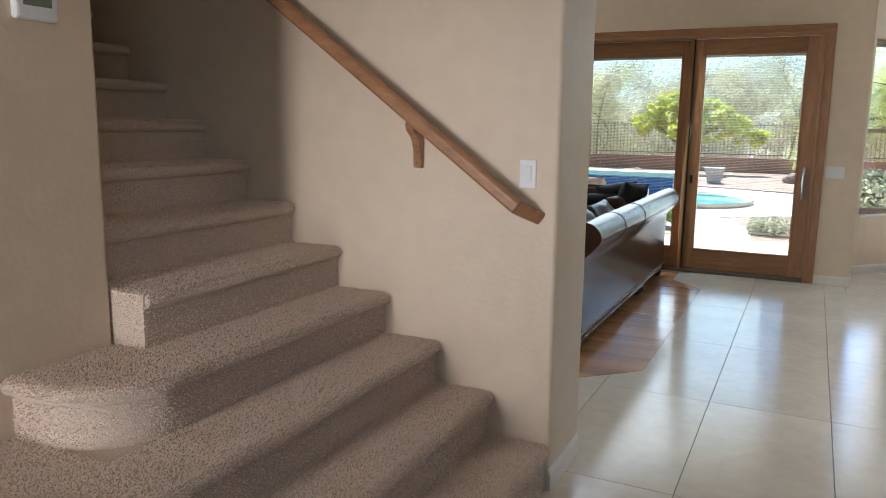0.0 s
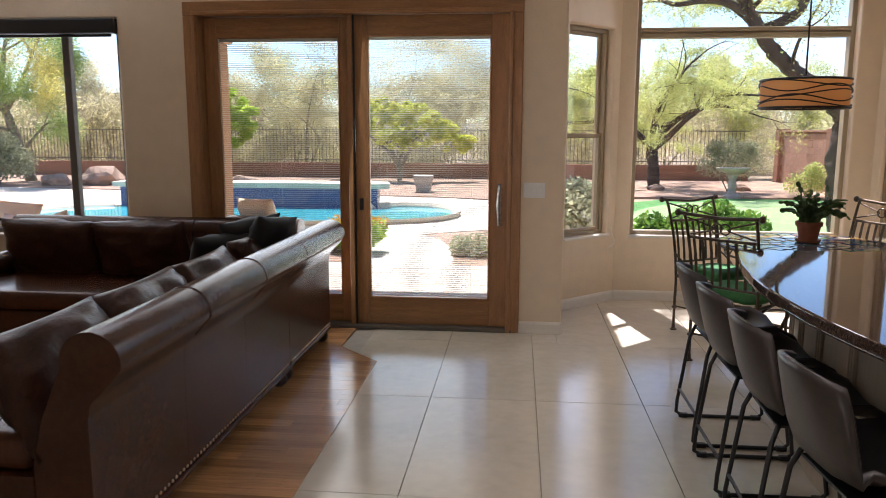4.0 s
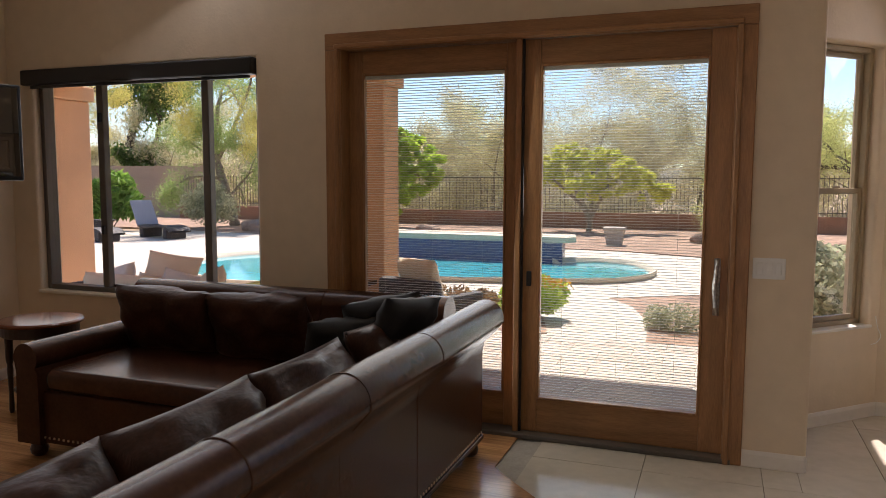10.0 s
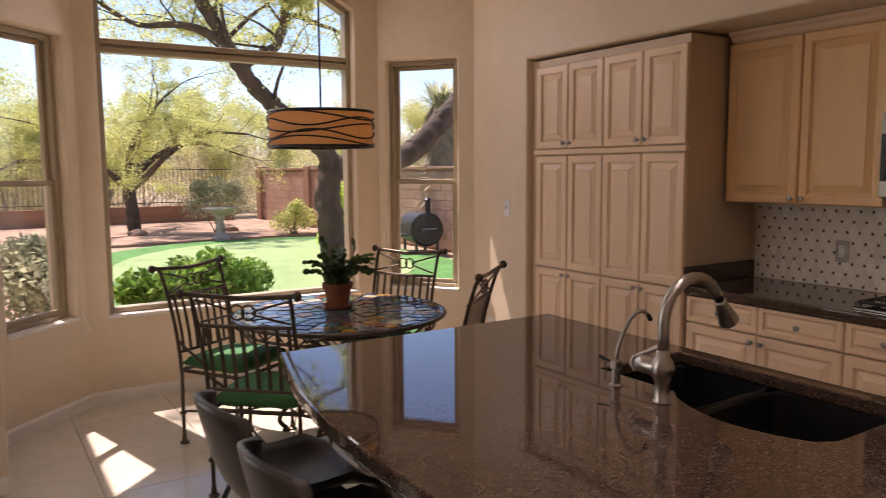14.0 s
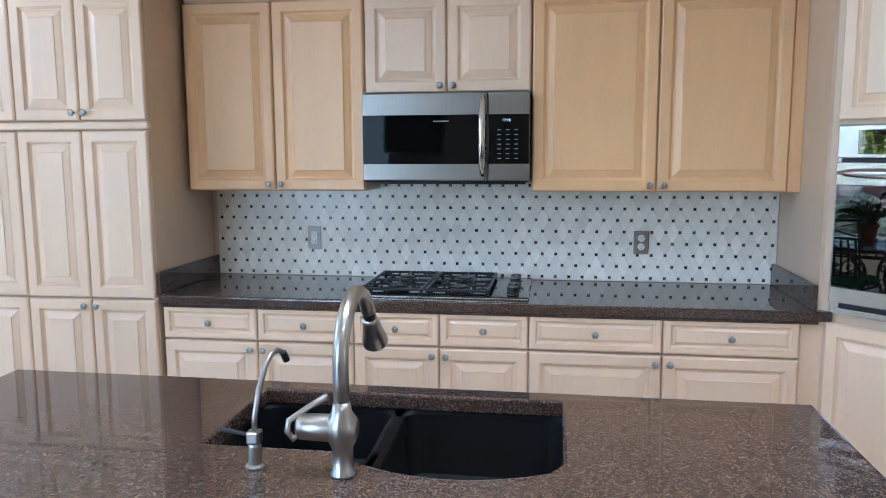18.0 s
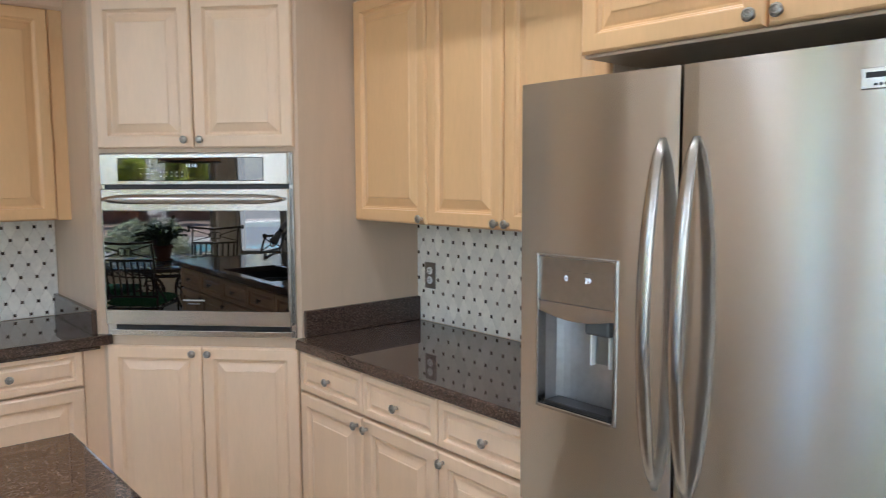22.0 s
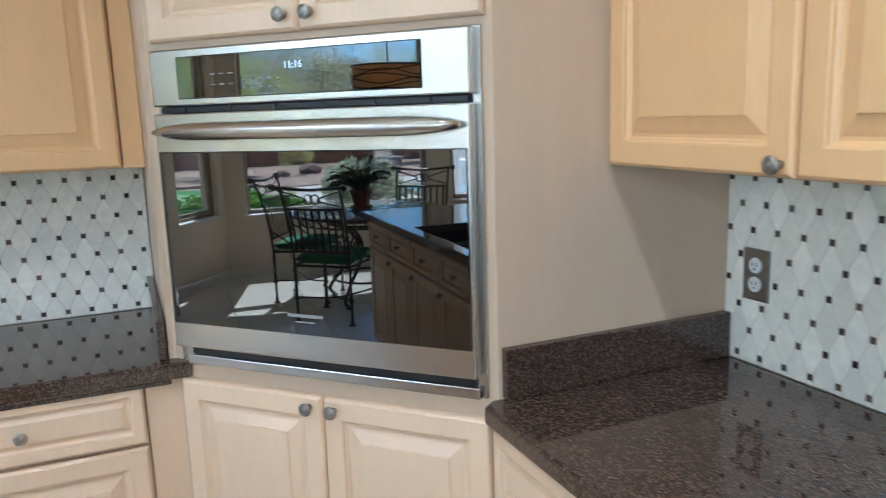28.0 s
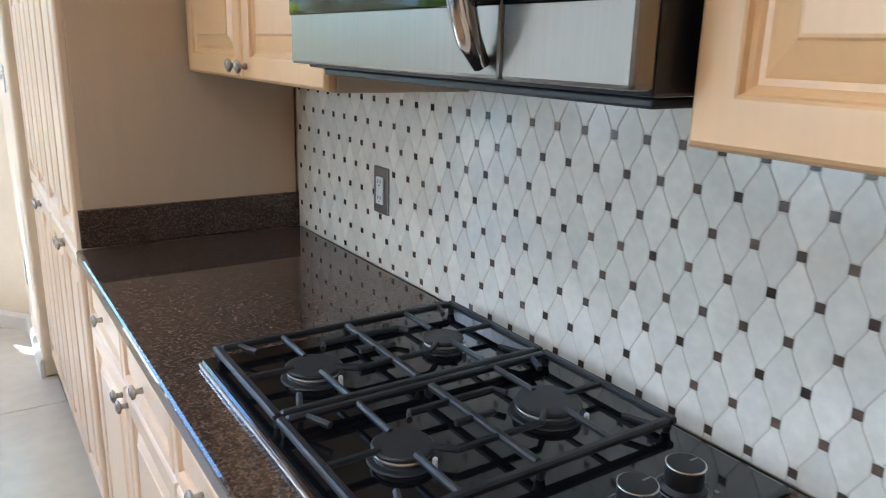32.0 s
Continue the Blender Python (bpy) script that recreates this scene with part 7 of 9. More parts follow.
def bar_stool():
    """Local: faces +x (towards the island); the shell back is at -x."""
    c = thing("bar_stool", pose(0, 0, 0), "grey-brown leatherette bucket bar stool on a black sled frame", "bar stool", "stools along the island")
    bm = B()
    n, rows = 14, 12
    grid = []
    drop = 0.105
    prof = [(0.235, 0.615), (0.20, 0.640), (0.12, 0.640), (0.02, 0.632), (-0.09, 0.632), (-0.165, 0.645), (-0.215, 0.690), (-0.245, 0.76), (-0.265, 0.83), (-0.283, 0.90), (-0.297, 0.955), (-0.304, 0.985)]
    for k, (x, z) in enumerate(prof):
        z -= drop
        row = []
        t = k / (rows - 1)
        halfw = 0.215 if k < 6 else 0.225 - 0.05 * ((k - 6) / 5) ** 2
        if k == 0:
            halfw = 0.19
        for j in range(n + 1):
            u = -1 + 2 * j / n
            wrap = abs(u) ** 2.6
            dx = 0.10 * wrap * max(0, (k - 4) / 7) ** 0.5 if k > 4 else 0
            dz = 0.075 * wrap * (1 if 2 <= k <= 5 else 0.4) if k < 6 else -0.03 * wrap * (k / 11) ** 2
            if k == 0:
                dz = 0.0
            row.append(bm.verts.new((x + dx, u * halfw, z + dz)))
        grid.append(row)
    faces = [bm.faces.new((grid[a][b], grid[a + 1][b], grid[a + 1][b + 1], grid[a][b + 1])) for a in range(rows - 1) for b in range(n)]
    bmesh.ops.recalc_face_normals(bm, faces=faces)
    inner = bm.copy()
    bmesh.ops.solidify(bm, geom=bm.faces[:], thickness=0.016)
    sh = part("shell", bm, VINYL, c, smooth=True)
    for v in inner.verts:
        f = v.link_faces[0]
    inner.normal_update()
    sgn = 1 if sum(f.normal.z for f in inner.faces) > 0 else -1
    for v in inner.verts:
        v.co += v.normal * sgn * 0.012
    bmesh.ops.solidify(inner, geom=inner.faces[:], thickness=0.006)
    part("seat_pad", inner, VINYL_IN, sh, "black padded inner face", smooth=True)
    for s in (-1, 1):
        pts = [(-0.155, s * 0.17, 0.525), (-0.18, s * 0.185, 0.46), (-0.225, s * 0.20, 0.10), (-0.228, s * 0.20, 0.03), (-0.20, s * 0.20, 0.012), (-0.16, s * 0.20, 0.010), (0.16, s * 0.20, 0.010), (0.20, s * 0.20, 0.012), (0.222, s * 0.20, 0.035), (0.20, s * 0.195, 0.20), (0.155, s * 0.18, 0.46), (0.14, s * 0.17, 0.517)]
        leg = part("sled_leg", tube(B(), pts, 0.0095, 8), BLACKMETAL, c, smooth=True)
        for x in (-0.19, 0.19):
            part("glide", box(B(), x - 0.025, x + 0.025, s * 0.20 - 0.015, s * 0.20 + 0.015, 0.0, 0.022, 0.005), BLACK, leg)
    part("footrest", tube(B(), [(0.207, -0.196, 0.20), (0.207, 0.196, 0.20)], 0.0085, 8), BLACKMETAL, c)
    part("cross_bar", tube(B(), [(-0.218, -0.20, 0.16), (-0.218, 0.20, 0.16)], 0.0075, 8), BLACKMETAL, c)
    part("under_frame", box(B(), -0.16, 0.15, -0.16, 0.16, 0.507, 0.517, 0.003), BLACKMETAL, c)
    return c


stool = bar_stool()
STOOLS = [(1.19, 6.28, 0), (1.17, 5.77, 0), (1.165, 5.24, -2), (1.17, 4.71, 3)]
stool.matrix_basis = pose(STOOLS[0][0], STOOLS[0][1], 0, 0, 0, STOOLS[0][2])
for x, y, a in STOOLS[1:]:
    copy_thing(stool, pose(x, y, 0, 0, 0, a))


def pendant():
    cx, cy = 1.97, 7.78
    p = thing("pendant_lamp", pose(cx, cy, 1.69), "amber drum pendant lamp with crossing dark bands over the table", "pendant lamp")
    R, h = 0.275, 0.190
    part("shade", lathe_open(B(), [(R, 0.0), (R, h)], 48, 0.003), SHADE, p, "amber fabric drum shade")
    for z in (0.004, h - 0.004):
        part("hoop", tube(B(), [(R * 1.01 * math.cos(2 * math.pi * k / 48), R * 1.01 * math.sin(2 * math.pi * k / 48), z) for k in range(48)], 0.007, 8, True, flat=1.2), BLACKMETAL, p)
    for i in range(5):
        f, ph, amp = (2, 3, 2, 3, 2)[i], i * 1.7, 0.022
        base = 0.032 + 0.032 * i
        part("band", tube(B(), [((R + 0.008) * math.cos(2 * math.pi * k / 96), (R + 0.008) * math.sin(2 * math.pi * k / 96), base + amp * math.sin(f * 2 * math.pi * k / 96 + ph)) for k in range(96)], 0.0046, 6, True), BLACKMETAL, p)
    part("diffuser", lathe(B(), [(R - 0.006, 0.012), (R - 0.006, 0.016)], 40), mat("frosted_diffuser", (0.75, 0.62, 0.45), 0.6), p)
    part("finial", lathe(B(), [(0.004, -0.012), (0.010, -0.006), (0.010, 0.010)], 12), BLACKMETAL, p)
    part("spider", tube(B(), [(-R, 0, h - 0.02), (0, 0, h - 0.02), (R, 0, h - 0.02)], 0.004, 6), BLACKMETAL, p)
    part("stem", tube(B(), [(0, 0, 0.1), (0, 0, H - 1.69 - 0.001)], 0.006, 8), BLACKMETAL, p)
    part("canopy", lathe(B(), [(0.065, H - 1.69 - 0.028), (0.06, H - 1.69 - 0.008), (0.06, H - 1.69 - 0.001)], 20), BLACKMETAL, p)


def lathe_open(bm, prof, seg, t):
    """A turned wall with thickness t, open at both ends."""
    (r0, z0), (r1, z1) = prof
    rr = [[bm.verts.new((r * math.cos(2 * math.pi * k / seg), r * math.sin(2 * math.pi * k / seg), z)) for k in range(seg)] for r, z in ((r0, z0), (r1, z1), (r1 - t, z1), (r0 - t, z0))]
    for a in range(4):
        p, q = rr[a], rr[(a + 1) % 4]
        for k in range(seg):
            bm.faces.new((p[k], p[(k + 1) % seg], q[(k + 1) % seg], q[k]))
    return bm


pendant()


def potted_cactus():
    p = thing("potted_plant", pose(2.165, 8.045, 0.753), "holiday cactus in a terracotta pot on the table", "potted plant")
    part("saucer", lathe(B(), [(0.065, 0.0), (0.082, 0.006), (0.086, 0.022), (0.080, 0.022), (0.07, 0.010)], 28), TERRACOTTA, p)
    part("pot", lathe(B(), [(0.058, 0.011), (0.062, 0.02), (0.080, 0.118), (0.090, 0.120), (0.092, 0.150), (0.084, 0.150), (0.080, 0.138)], 28), TERRACOTTA, p)
    part("soil", lathe(B(), [(0.078, 0.134), (0.070, 0.140), (0.01, 0.143)], 20), SOIL, p)
    rnd = random.Random(5)
    verts, faces = [], []
    for s in range(66):
        a = rnd.uniform(0, 2 * math.pi)
        r = rnd.uniform(0, 0.05)
        pos = Vector((r * math.cos(a), r * math.sin(a), 0.14))
        way = Vector((math.cos(a) * rnd.uniform(0.2, 1.0), math.sin(a) * rnd.uniform(0.2, 1.0), rnd.uniform(1.0, 2.2))).normalized()
        segs = rnd.randint(4, 7)
        for k in range(segs):
            ln, wd = rnd.uniform(0.036, 0.052), rnd.uniform(0.012, 0.018)
            sd = way.cross(Vector((rnd.uniform(-1, 1), rnd.uniform(-1, 1), 0.3))).normalized()
            nn = way.cross(sd).normalized() * 0.003
            b = len(verts)
            for u, wv in ((0, 0.35), (0.35, 1.0), (0.75, 1.0), (1.0, 0.45)):
                c = pos + way * ln * u
                verts += [c - sd * wd * wv, c + nn, c + sd * wd * wv, c - nn]
            for q in range(3):
                o = b + q * 4
                for e in range(4):
                    faces.append((o + e, o + (e + 1) % 4, o + 4 + (e + 1) % 4, o + 4 + e))
            pos = pos + way * ln * 0.94
            way = (way + Vector((rnd.uniform(-0.3, 0.3), rnd.uniform(-0.3, 0.3), -0.26))).normalized()
    me = bpy.data.meshes.new("leaves")
    me.from_pydata([tuple(v) for v in verts], [], faces)
    piece("leaves", me, LEAF_CACTUS, p, "flat jointed green stems")


potted_cactus()

oc = thing("wall_outlet", pose(3.66, 8.55, 0.38, 0, 0, -90), "white outlet low on the dining wall", "outlet")
part("plate", box(B(), -0.035, 0.035, -0.006, 0, -0.057, 0.057, 0.003), WHITEPL, oc)
for px, py, pz, ang in ((0.90, 9.22, 0.60, 40), (3.60, 8.95, 0.62, -50)):
    cord = thing("blind_cord", pose(px, py, pz, 0, 0, ang), "loose white cord hanging over the window sill", "cord")
    part("cord", tube(B(), smooth_path([(0, -0.02, 0.10), (0.01, -0.03, 0.03), (0.03, -0.04, -0.03), (0.0, -0.035, -0.07), (-0.04, -0.03, -0.08)]), 0.0025, 5), WHITEPL, cord)

# ---- garden ----
GZ = -0.12
def leaves_mesh(name, spots, n, size, rnd, spread, rise=0.0, aspect=0.5):
    """Many small leaf blades scattered round the spots (centre, radius)."""
    c = np.array([s[0] for s in spots], dtype=float)
    r = np.array([s[1] for s in spots], dtype=float)
    rng = np.random.default_rng(rnd)
    k = rng.integers(0, len(spots), n)
    u = rng.normal(size=(n, 3))
    u /= np.linalg.norm(u, axis=1)[:, None]
    rad = rng.random(n) ** 0.45
    p = c[k] + u * (r[k] * rad)[:, None] * np.array(spread)
    a = rng.normal(size=(n, 3)) + np.array((0.0, 0.0, rise))
    a /= np.linalg.norm(a, axis=1)[:, None]
    b = np.cross(a, rng.normal(size=(n, 3)))
    b /= np.linalg.norm(b, axis=1)[:, None]
    s = size * (0.6 + 0.8 * rng.random(n))[:, None]
    v = np.empty((n * 4, 3))
    v[0::4], v[1::4], v[2::4], v[3::4] = p - a * s, p + b * s * aspect, p + a * s, p - b * s * aspect
    me = bpy.data.meshes.new(name)
    me.vertices.add(n * 4)
    me.vertices.foreach_set("co", v.ravel())
    me.loops.add(n * 4)
    me.loops.foreach_set("vertex_index", np.arange(n * 4))
    me.polygons.add(n)
    me.polygons.foreach_set("loop_start", np.arange(0, n * 4, 4))
    me.update(calc_edges=True)
    return me


def branches(bm, p, way, length, r, depth, rnd, tips, droop=0.0, spread=0.6):
    """Limbs that fork and thin out; their ends are gathered in tips."""
    pts, rs = [p], [r]
    steps = 4
    for k in range(steps):
        way = (way + Vector((rnd.uniform(-1, 1), rnd.uniform(-1, 1), rnd.uniform(-0.6, 0.8) - droop)) * 0.22).normalized()
        p = p + way * length / steps
        pts.append(p)
        rs.append(r * (1 - 0.45 * (k + 1) / steps))
        if depth <= 2:
            tips.append((tuple(p), length * 0.45))
    tube(bm, pts, rs, 6 if r > 0.03 else 4)
    if depth > 0:
        for k in range(rnd.choice((2, 3))):
            w = (way + Vector((rnd.uniform(-1, 1), rnd.uniform(-1, 1), rnd.uniform(-0.5, 0.7) - droop)) * spread).normalized()
            branches(bm, pts[-1 - (k % 2)], w, length * rnd.uniform(0.6, 0.85), rs[-1] * 0.75, depth - 1, rnd, tips, droop, spread)


def tree(label, base, limbs, seed, bark, leafm, n, size, depth=3, droop=0.0, spread=0.6, scale=(1, 1, 1), puff=1.0, name="tree", aspect=0.5):
    """limbs: list of (list of points, start radius, end radius, length of the twigs at its end)."""
    rnd = random.Random(seed)
    t = thing(name, pose(*base), label, "tree" if name == "tree" else "shrub")
    bm = B()
    tips = []
    for pts, r0, r1, ln in limbs:
        path = smooth_path(pts, 4) if len(pts) > 2 else [Vector(q) for q in pts]
        m = len(path)
        first = len(bm.verts)
        fine = [path[i].lerp(path[i + 1], f) for i in range(m - 1) for f in (0, 0.25, 0.5, 0.75)] + [path[-1]] if r0 > 0.08 and m > 4 else path
        tube(bm, fine, [r0 + (r1 - r0) * i / (len(fine) - 1) for i in range(len(fine))], 16 if r0 > 0.08 else 8)
        if r0 > 0.08:
            bm.verts.ensure_lookup_table()
            for v in bm.verts[first:]:
                q = Vector((v.co.x * 16, v.co.y * 16, v.co.z * 6)) + Vector((seed, 0, 0))
                v.co += Vector((noise.noise(q), noise.noise(q + Vector((9, 0, 0))), 0)) * r0 * 0.32
        if ln > 0:
            w = (path[-1] - path[-2]).normalized()
            branches(bm, path[-1], w, ln, r1, depth, rnd, tips, droop, spread)
            for i in range(m // 3, m - 1, 2):
                w = (path[i + 1] - path[i] + Vector((rnd.uniform(-1, 1), rnd.uniform(-1, 1), rnd.uniform(0, 0.8))) * 0.6).normalized()
                branches(bm, path[i], w, ln * 0.7, r1 * 0.6, max(depth - 1, 1), rnd, tips, droop, spread)
    part("trunk", bm, bark, t, smooth=True)
    if n and tips:
        me = leaves_mesh("crown", [(q, rr * puff) for q, rr in tips], n, size, seed, scale, aspect=aspect)
        piece("crown", me, leafm, t)
    return t


def bush(label, base, blobs, n, size, leafm, seed, name="shrub", stems=6, aspect=0.5):
    """A dense shrub of leaves round a few clumps (x, y, z, radius)."""
    t = thing(name, pose(*base), label, "shrub")
    rnd = random.Random(seed)
    bm = B()
    for k in range(stems):
        c = rnd.choice(blobs)
        tube(bm, [(rnd.uniform(-0.05, 0.05), rnd.uniform(-0.05, 0.05), 0), (c[0] * 0.5, c[1] * 0.5, c[2] * 0.6), (c[0], c[1], c[2])], [0.02, 0.014, 0.006], 5)
    part("stems", bm, BARK2, t)
    me = leaves_mesh("leaves", [((b[0], b[1], b[2]), b[3]) for b in blobs], n, size, seed, (1, 1, 0.9), aspect=aspect)
    piece("leaves", me, leafm, t)
    return t


# ground and paving
bm = B()
box(bm, -300, 300, -300, 500, GZ - 0.4, GZ - 0.045)
tagged(part("ground", bm, DESERT), "sandy desert ground with sparse gravel", "ground", kind="structure")
bm = B()
prism(bm, [(-13, 8.33), (0.30, 8.33), (0.30, 10.4), (-0.2, 11.4), (-0.72, 11.55), (-0.74, 12.0), (-0.82, 12.9), (-1.1, 13.9), (-1.5, 14.5), (0.2, 15.6), (1.2, 17.2), (0.8, 20.2), (-2.0, 21.4), (-9, 22.2), (-16.5, 23.5), (-20, 20), (-17, 8.33)], GZ - 0.05, GZ - 0.004)
tagged(part("pavement", bm, DECK), "pale tan pool deck", "pavement", kind="structure")
bm = B()
prism(bm, [(0.30, 9.7), (7.8, 9.7), (7.8, 12.6), (2.2, 12.9), (1.3, 16.5), (0.2, 15.6), (-1.5, 14.5), (-1.1, 13.9), (-0.82, 12.9), (-0.74, 12.0), (-0.72, 11.55), (-0.2, 11.4)], GZ - 0.044, GZ - 0.012)
prism(bm, [(-2.9, 11.75), (-1.78, 11.75), (-2.0, 12.6), (-2.4, 13.3), (-3.4, 13.4), (-3.6, 12.2)], GZ - 0.0395, GZ + 0.004)
prism(bm, [(0.8, 20.2), (2.0, 22.0), (12, 22.5), (12, 29), (-30, 29.4), (-30, 24.0), (-16.5, 23.5), (-9, 22.2), (-2.0, 21.4)], GZ - 0.044, GZ + 0.02)
tagged(part("gravel_bed", bm, GRAVEL), "pinkish desert gravel beds", "ground", kind="structure")

# pool
NEAR = [(-8.9, 18.35), (-9.7, 17.6), (-9.95, 16.6), (-9.6, 15.4), (-8.7, 14.4), (-7.4, 13.7), (-6.3, 13.9), (-5.3, 14.9), (-3.5, 15.4), (-1.9, 15.9), (-1.25, 16.6), (-1.15, 17.6), (-1.55, 18.6), (-2.4, 18.9), (-3.1, 18.4)]
FAR = [(-3.3, 18.55), (-6.0, 18.5), (-8.7, 18.45)]
pool_line = [tuple(v)[:2] for v in smooth_path([(x, y, 0) for x, y in NEAR], 4)] + FAR
pool = tagged(thing("swimming_pool", pose(0, 0, 0), "blue freeform swimming pool with a raised tiled back wall", "pool"), kind="structure")
bm = B()
prism(bm, pool_line, GZ - 0.06, GZ + 0.002)
part("water", bm, WATER, pool)
bm = B()
tube(bm, [(x, y, GZ + 0.0) for x, y in pool_line[:-3]], 0.13, 8, flat=0.35)
part("coping", bm, COPING, pool)
bm = B()
box(bm, -8.8, -2.95, 18.45, 18.75, GZ - 0.1, GZ + 0.42)
part("raised_wall", bm, POOLTILE, pool, "deep blue tiled raised wall")
bm = B()
prism(bm, [(-8.95, 18.38), (-2.85, 18.38), (-2.70, 18.6), (-2.85, 19.3), (-8.95, 19.3)], GZ + 0.4205, GZ + 0.53)
part("wall_cap", bm, COPING, pool)

# patio cover
roof = thing("patio_cover", pose(0, 0, 0), "terracotta stucco patio cover on square columns", "patio cover")
part("roof", box(B(), -9.6, 0.395, 8.325, 11.75, 2.98, 3.18), STUCCO, roof)
part("beam", box(B(), -9.6, 0.395, 11.42, 11.74, 2.80, 2.979), STUCCO, roof)
for cx, w in ((-8.55, 0.30), (-3.77, 0.21)):
    col = part("column", box(B(), cx - w, cx + w, 11.58 - w, 11.58 + w, GZ - 0.004, 2.60, 0.02), STUCCO, roof)
    part("capital", box(B(), cx - w - 0.05, cx + w + 0.05, 11.58 - w - 0.05, 11.58 + w + 0.05, 2.601, 2.798, 0.02), STUCCO, col)

# perimeter
low = thing("garden_wall", pose(0, 0, 0), "low red-brown stucco garden wall under an iron fence", "garden wall")
part("wall_run", box(B(), -21.0, 7.9, 29.0, 29.25, GZ - 0.06, 0.42), REDWALL, low)
fence = thing("iron_fence", pose(0, 29.12, 0.42), "thin iron bar fence on the garden wall", "fence")
for z in (0.10, 1.15):
    part("fence_rail", box(B(), -21.0, 7.9, -0.015, 0.015, z, z + 0.03), WINDARK, fence)
me = bpy.data.meshes.new("bar")
bm = B()
box(bm, -0.009, 0.009, -0.009, 0.009, 0.0, 1.25)
bm.to_mesh(me)
bm.free()
for k in range(222):
    piece("bar", me, WINDARK, fence, m=pose(-21.0 + 0.13 * k, 0, 0))
tanw = thing("garden_wall", pose(0, 0, 0), "tall tan stucco boundary wall", "garden wall")
part("wall_run", box(B(), -40, -20.6, 30.0, 30.25, GZ - 0.06, 2.05), TANWALL, tanw)
part("pillar", box(B(), -20.9, -20.3, 29.8, 30.4, GZ - 0.06, 2.15, 0.02), TANWALL, tanw)

# seat wall, plants and tubs beyond the pool
tub = thing("planter_tub", pose(-2.5, 22.9, GZ), "pale square tapered garden planter", "planter")
bm = B()
prev = None
for w, z in ((0.17, 0), (0.24, 0.40), (0.26, 0.42), (0.26, 0.47), (0.22, 0.47)):
    r = [bm.verts.new((x * w, y * w, z)) for x, y in ((-1, -1), (1, -1), (1, 1), (-1, 1))]
    if prev:
        for j in range(4):
            bm.faces.new((prev[j], prev[(j + 1) % 4], r[(j + 1) % 4], r[j]))
    prev = r
bm.faces.new(prev)
part("body", bm, CEMENT, tub)


def boulder(x, y, s, seed, flatz=0.6):
    bm = B()
    bmesh.ops.create_icosphere(bm, subdivisions=3, radius=1)
    for v in bm.verts:
        d = 1 + 0.35 * noise.noise(v.co * 1.3 + Vector((seed * 7.1, seed, 0))) + 0.12 * noise.noise(v.co * 4 + Vector((seed, 0, 0)))
        v.co = Vector((v.co.x * d * s, v.co.y * d * s * 0.8, v.co.z * d * s * flatz + s * flatz * 0.55))
    ob = part("boulder", bm, ROCK, m=pose(x, y, GZ - 0.03))
    return tagged(ob, "rounded reddish sandstone boulder in the gravel bed", "boulder", "garden boulders")


for i, (x, y, s) in enumerate(((-10.2, 23.5, 0.55), (-8.0, 24.0, 0.4), (-7.2, 23.2, 0.3), (-12.6, 24.3, 0.7), (-5.2, 24.6, 0.35), (-0.4, 24.4, 0.35), (0.6, 23.6, 0.25), (-13.8, 23.8, 0.45), (6.4, 24.5, 0.25), (4.0, 24.4, 0.22))):
    boulder(x, y, s, i + 1)

def citrus(base, label, core, seed, n, size, leafm, forks):
    """A citrus tree: pale forked trunk, sprays of broad leaves at uneven depths, a few gaps."""
    r = random.Random(seed)
    t = thing("tree", pose(*base), label, "tree", "citrus trees")
    bm = B()
    for q in forks:
        tube(bm, smooth_path(q), [0.085 - 0.006 * k for k in range(9)], 7)
    sprays = []
    for cx, cy, cz, rad in core:
        for _ in range(int(34 * rad * rad + 8)):
            u = Vector((r.gauss(0, 1), r.gauss(0, 1), r.gauss(0, 1))).normalized()
            d = rad * r.uniform(0.45, 1.16)
            p = Vector((cx, cy, cz)) + u * d
            sprays.append((tuple(p), r.uniform(0.09, 0.21)))
            if r.random() < 0.3:
                tube(bm, [(cx, cy, cz - 0.3 * rad), tuple(p)], [0.014, 0.004], 4)
    part("trunk", bm, BARK2, t)
    piece("crown", leaves_mesh("crown", sprays, n, size, seed, (1, 1, 0.85), aspect=0.42), leafm, t)


citrus((-3.9, 27.4, GZ), "yellow-green citrus tree with pale forked trunk",
       [(0, 0, 1.8, 0.70), (-0.85, 0.2, 1.85, 0.62), (0.9, -0.1, 1.75, 0.64), (-1.45, 0, 1.75, 0.45), (1.75, 0.1, 1.6, 0.5), (0.45, 0.2, 2.25, 0.42), (-0.5, 0, 2.4, 0.42), (-0.1, -0.5, 1.35, 0.45), (1.2, 0, 2.05, 0.36), (2.2, 0.0, 1.35, 0.3), (-1.1, 0, 2.3, 0.3)],
       3, 9500, 0.095, LEAF_CITRUS_Y,
       (((0, 0, 0), (0.05, 0, 0.5), (-0.6, 0, 1.6)), ((0, 0, 0), (0.1, 0, 0.5), (0.7, 0.1, 1.7)), ((0.05, 0, 0.4), (0.1, 0, 1.1), (0.1, 0, 2.2)), ((0, 0, 0.3), (-0.2, 0, 0.8), (-1.2, 0.1, 1.7))))
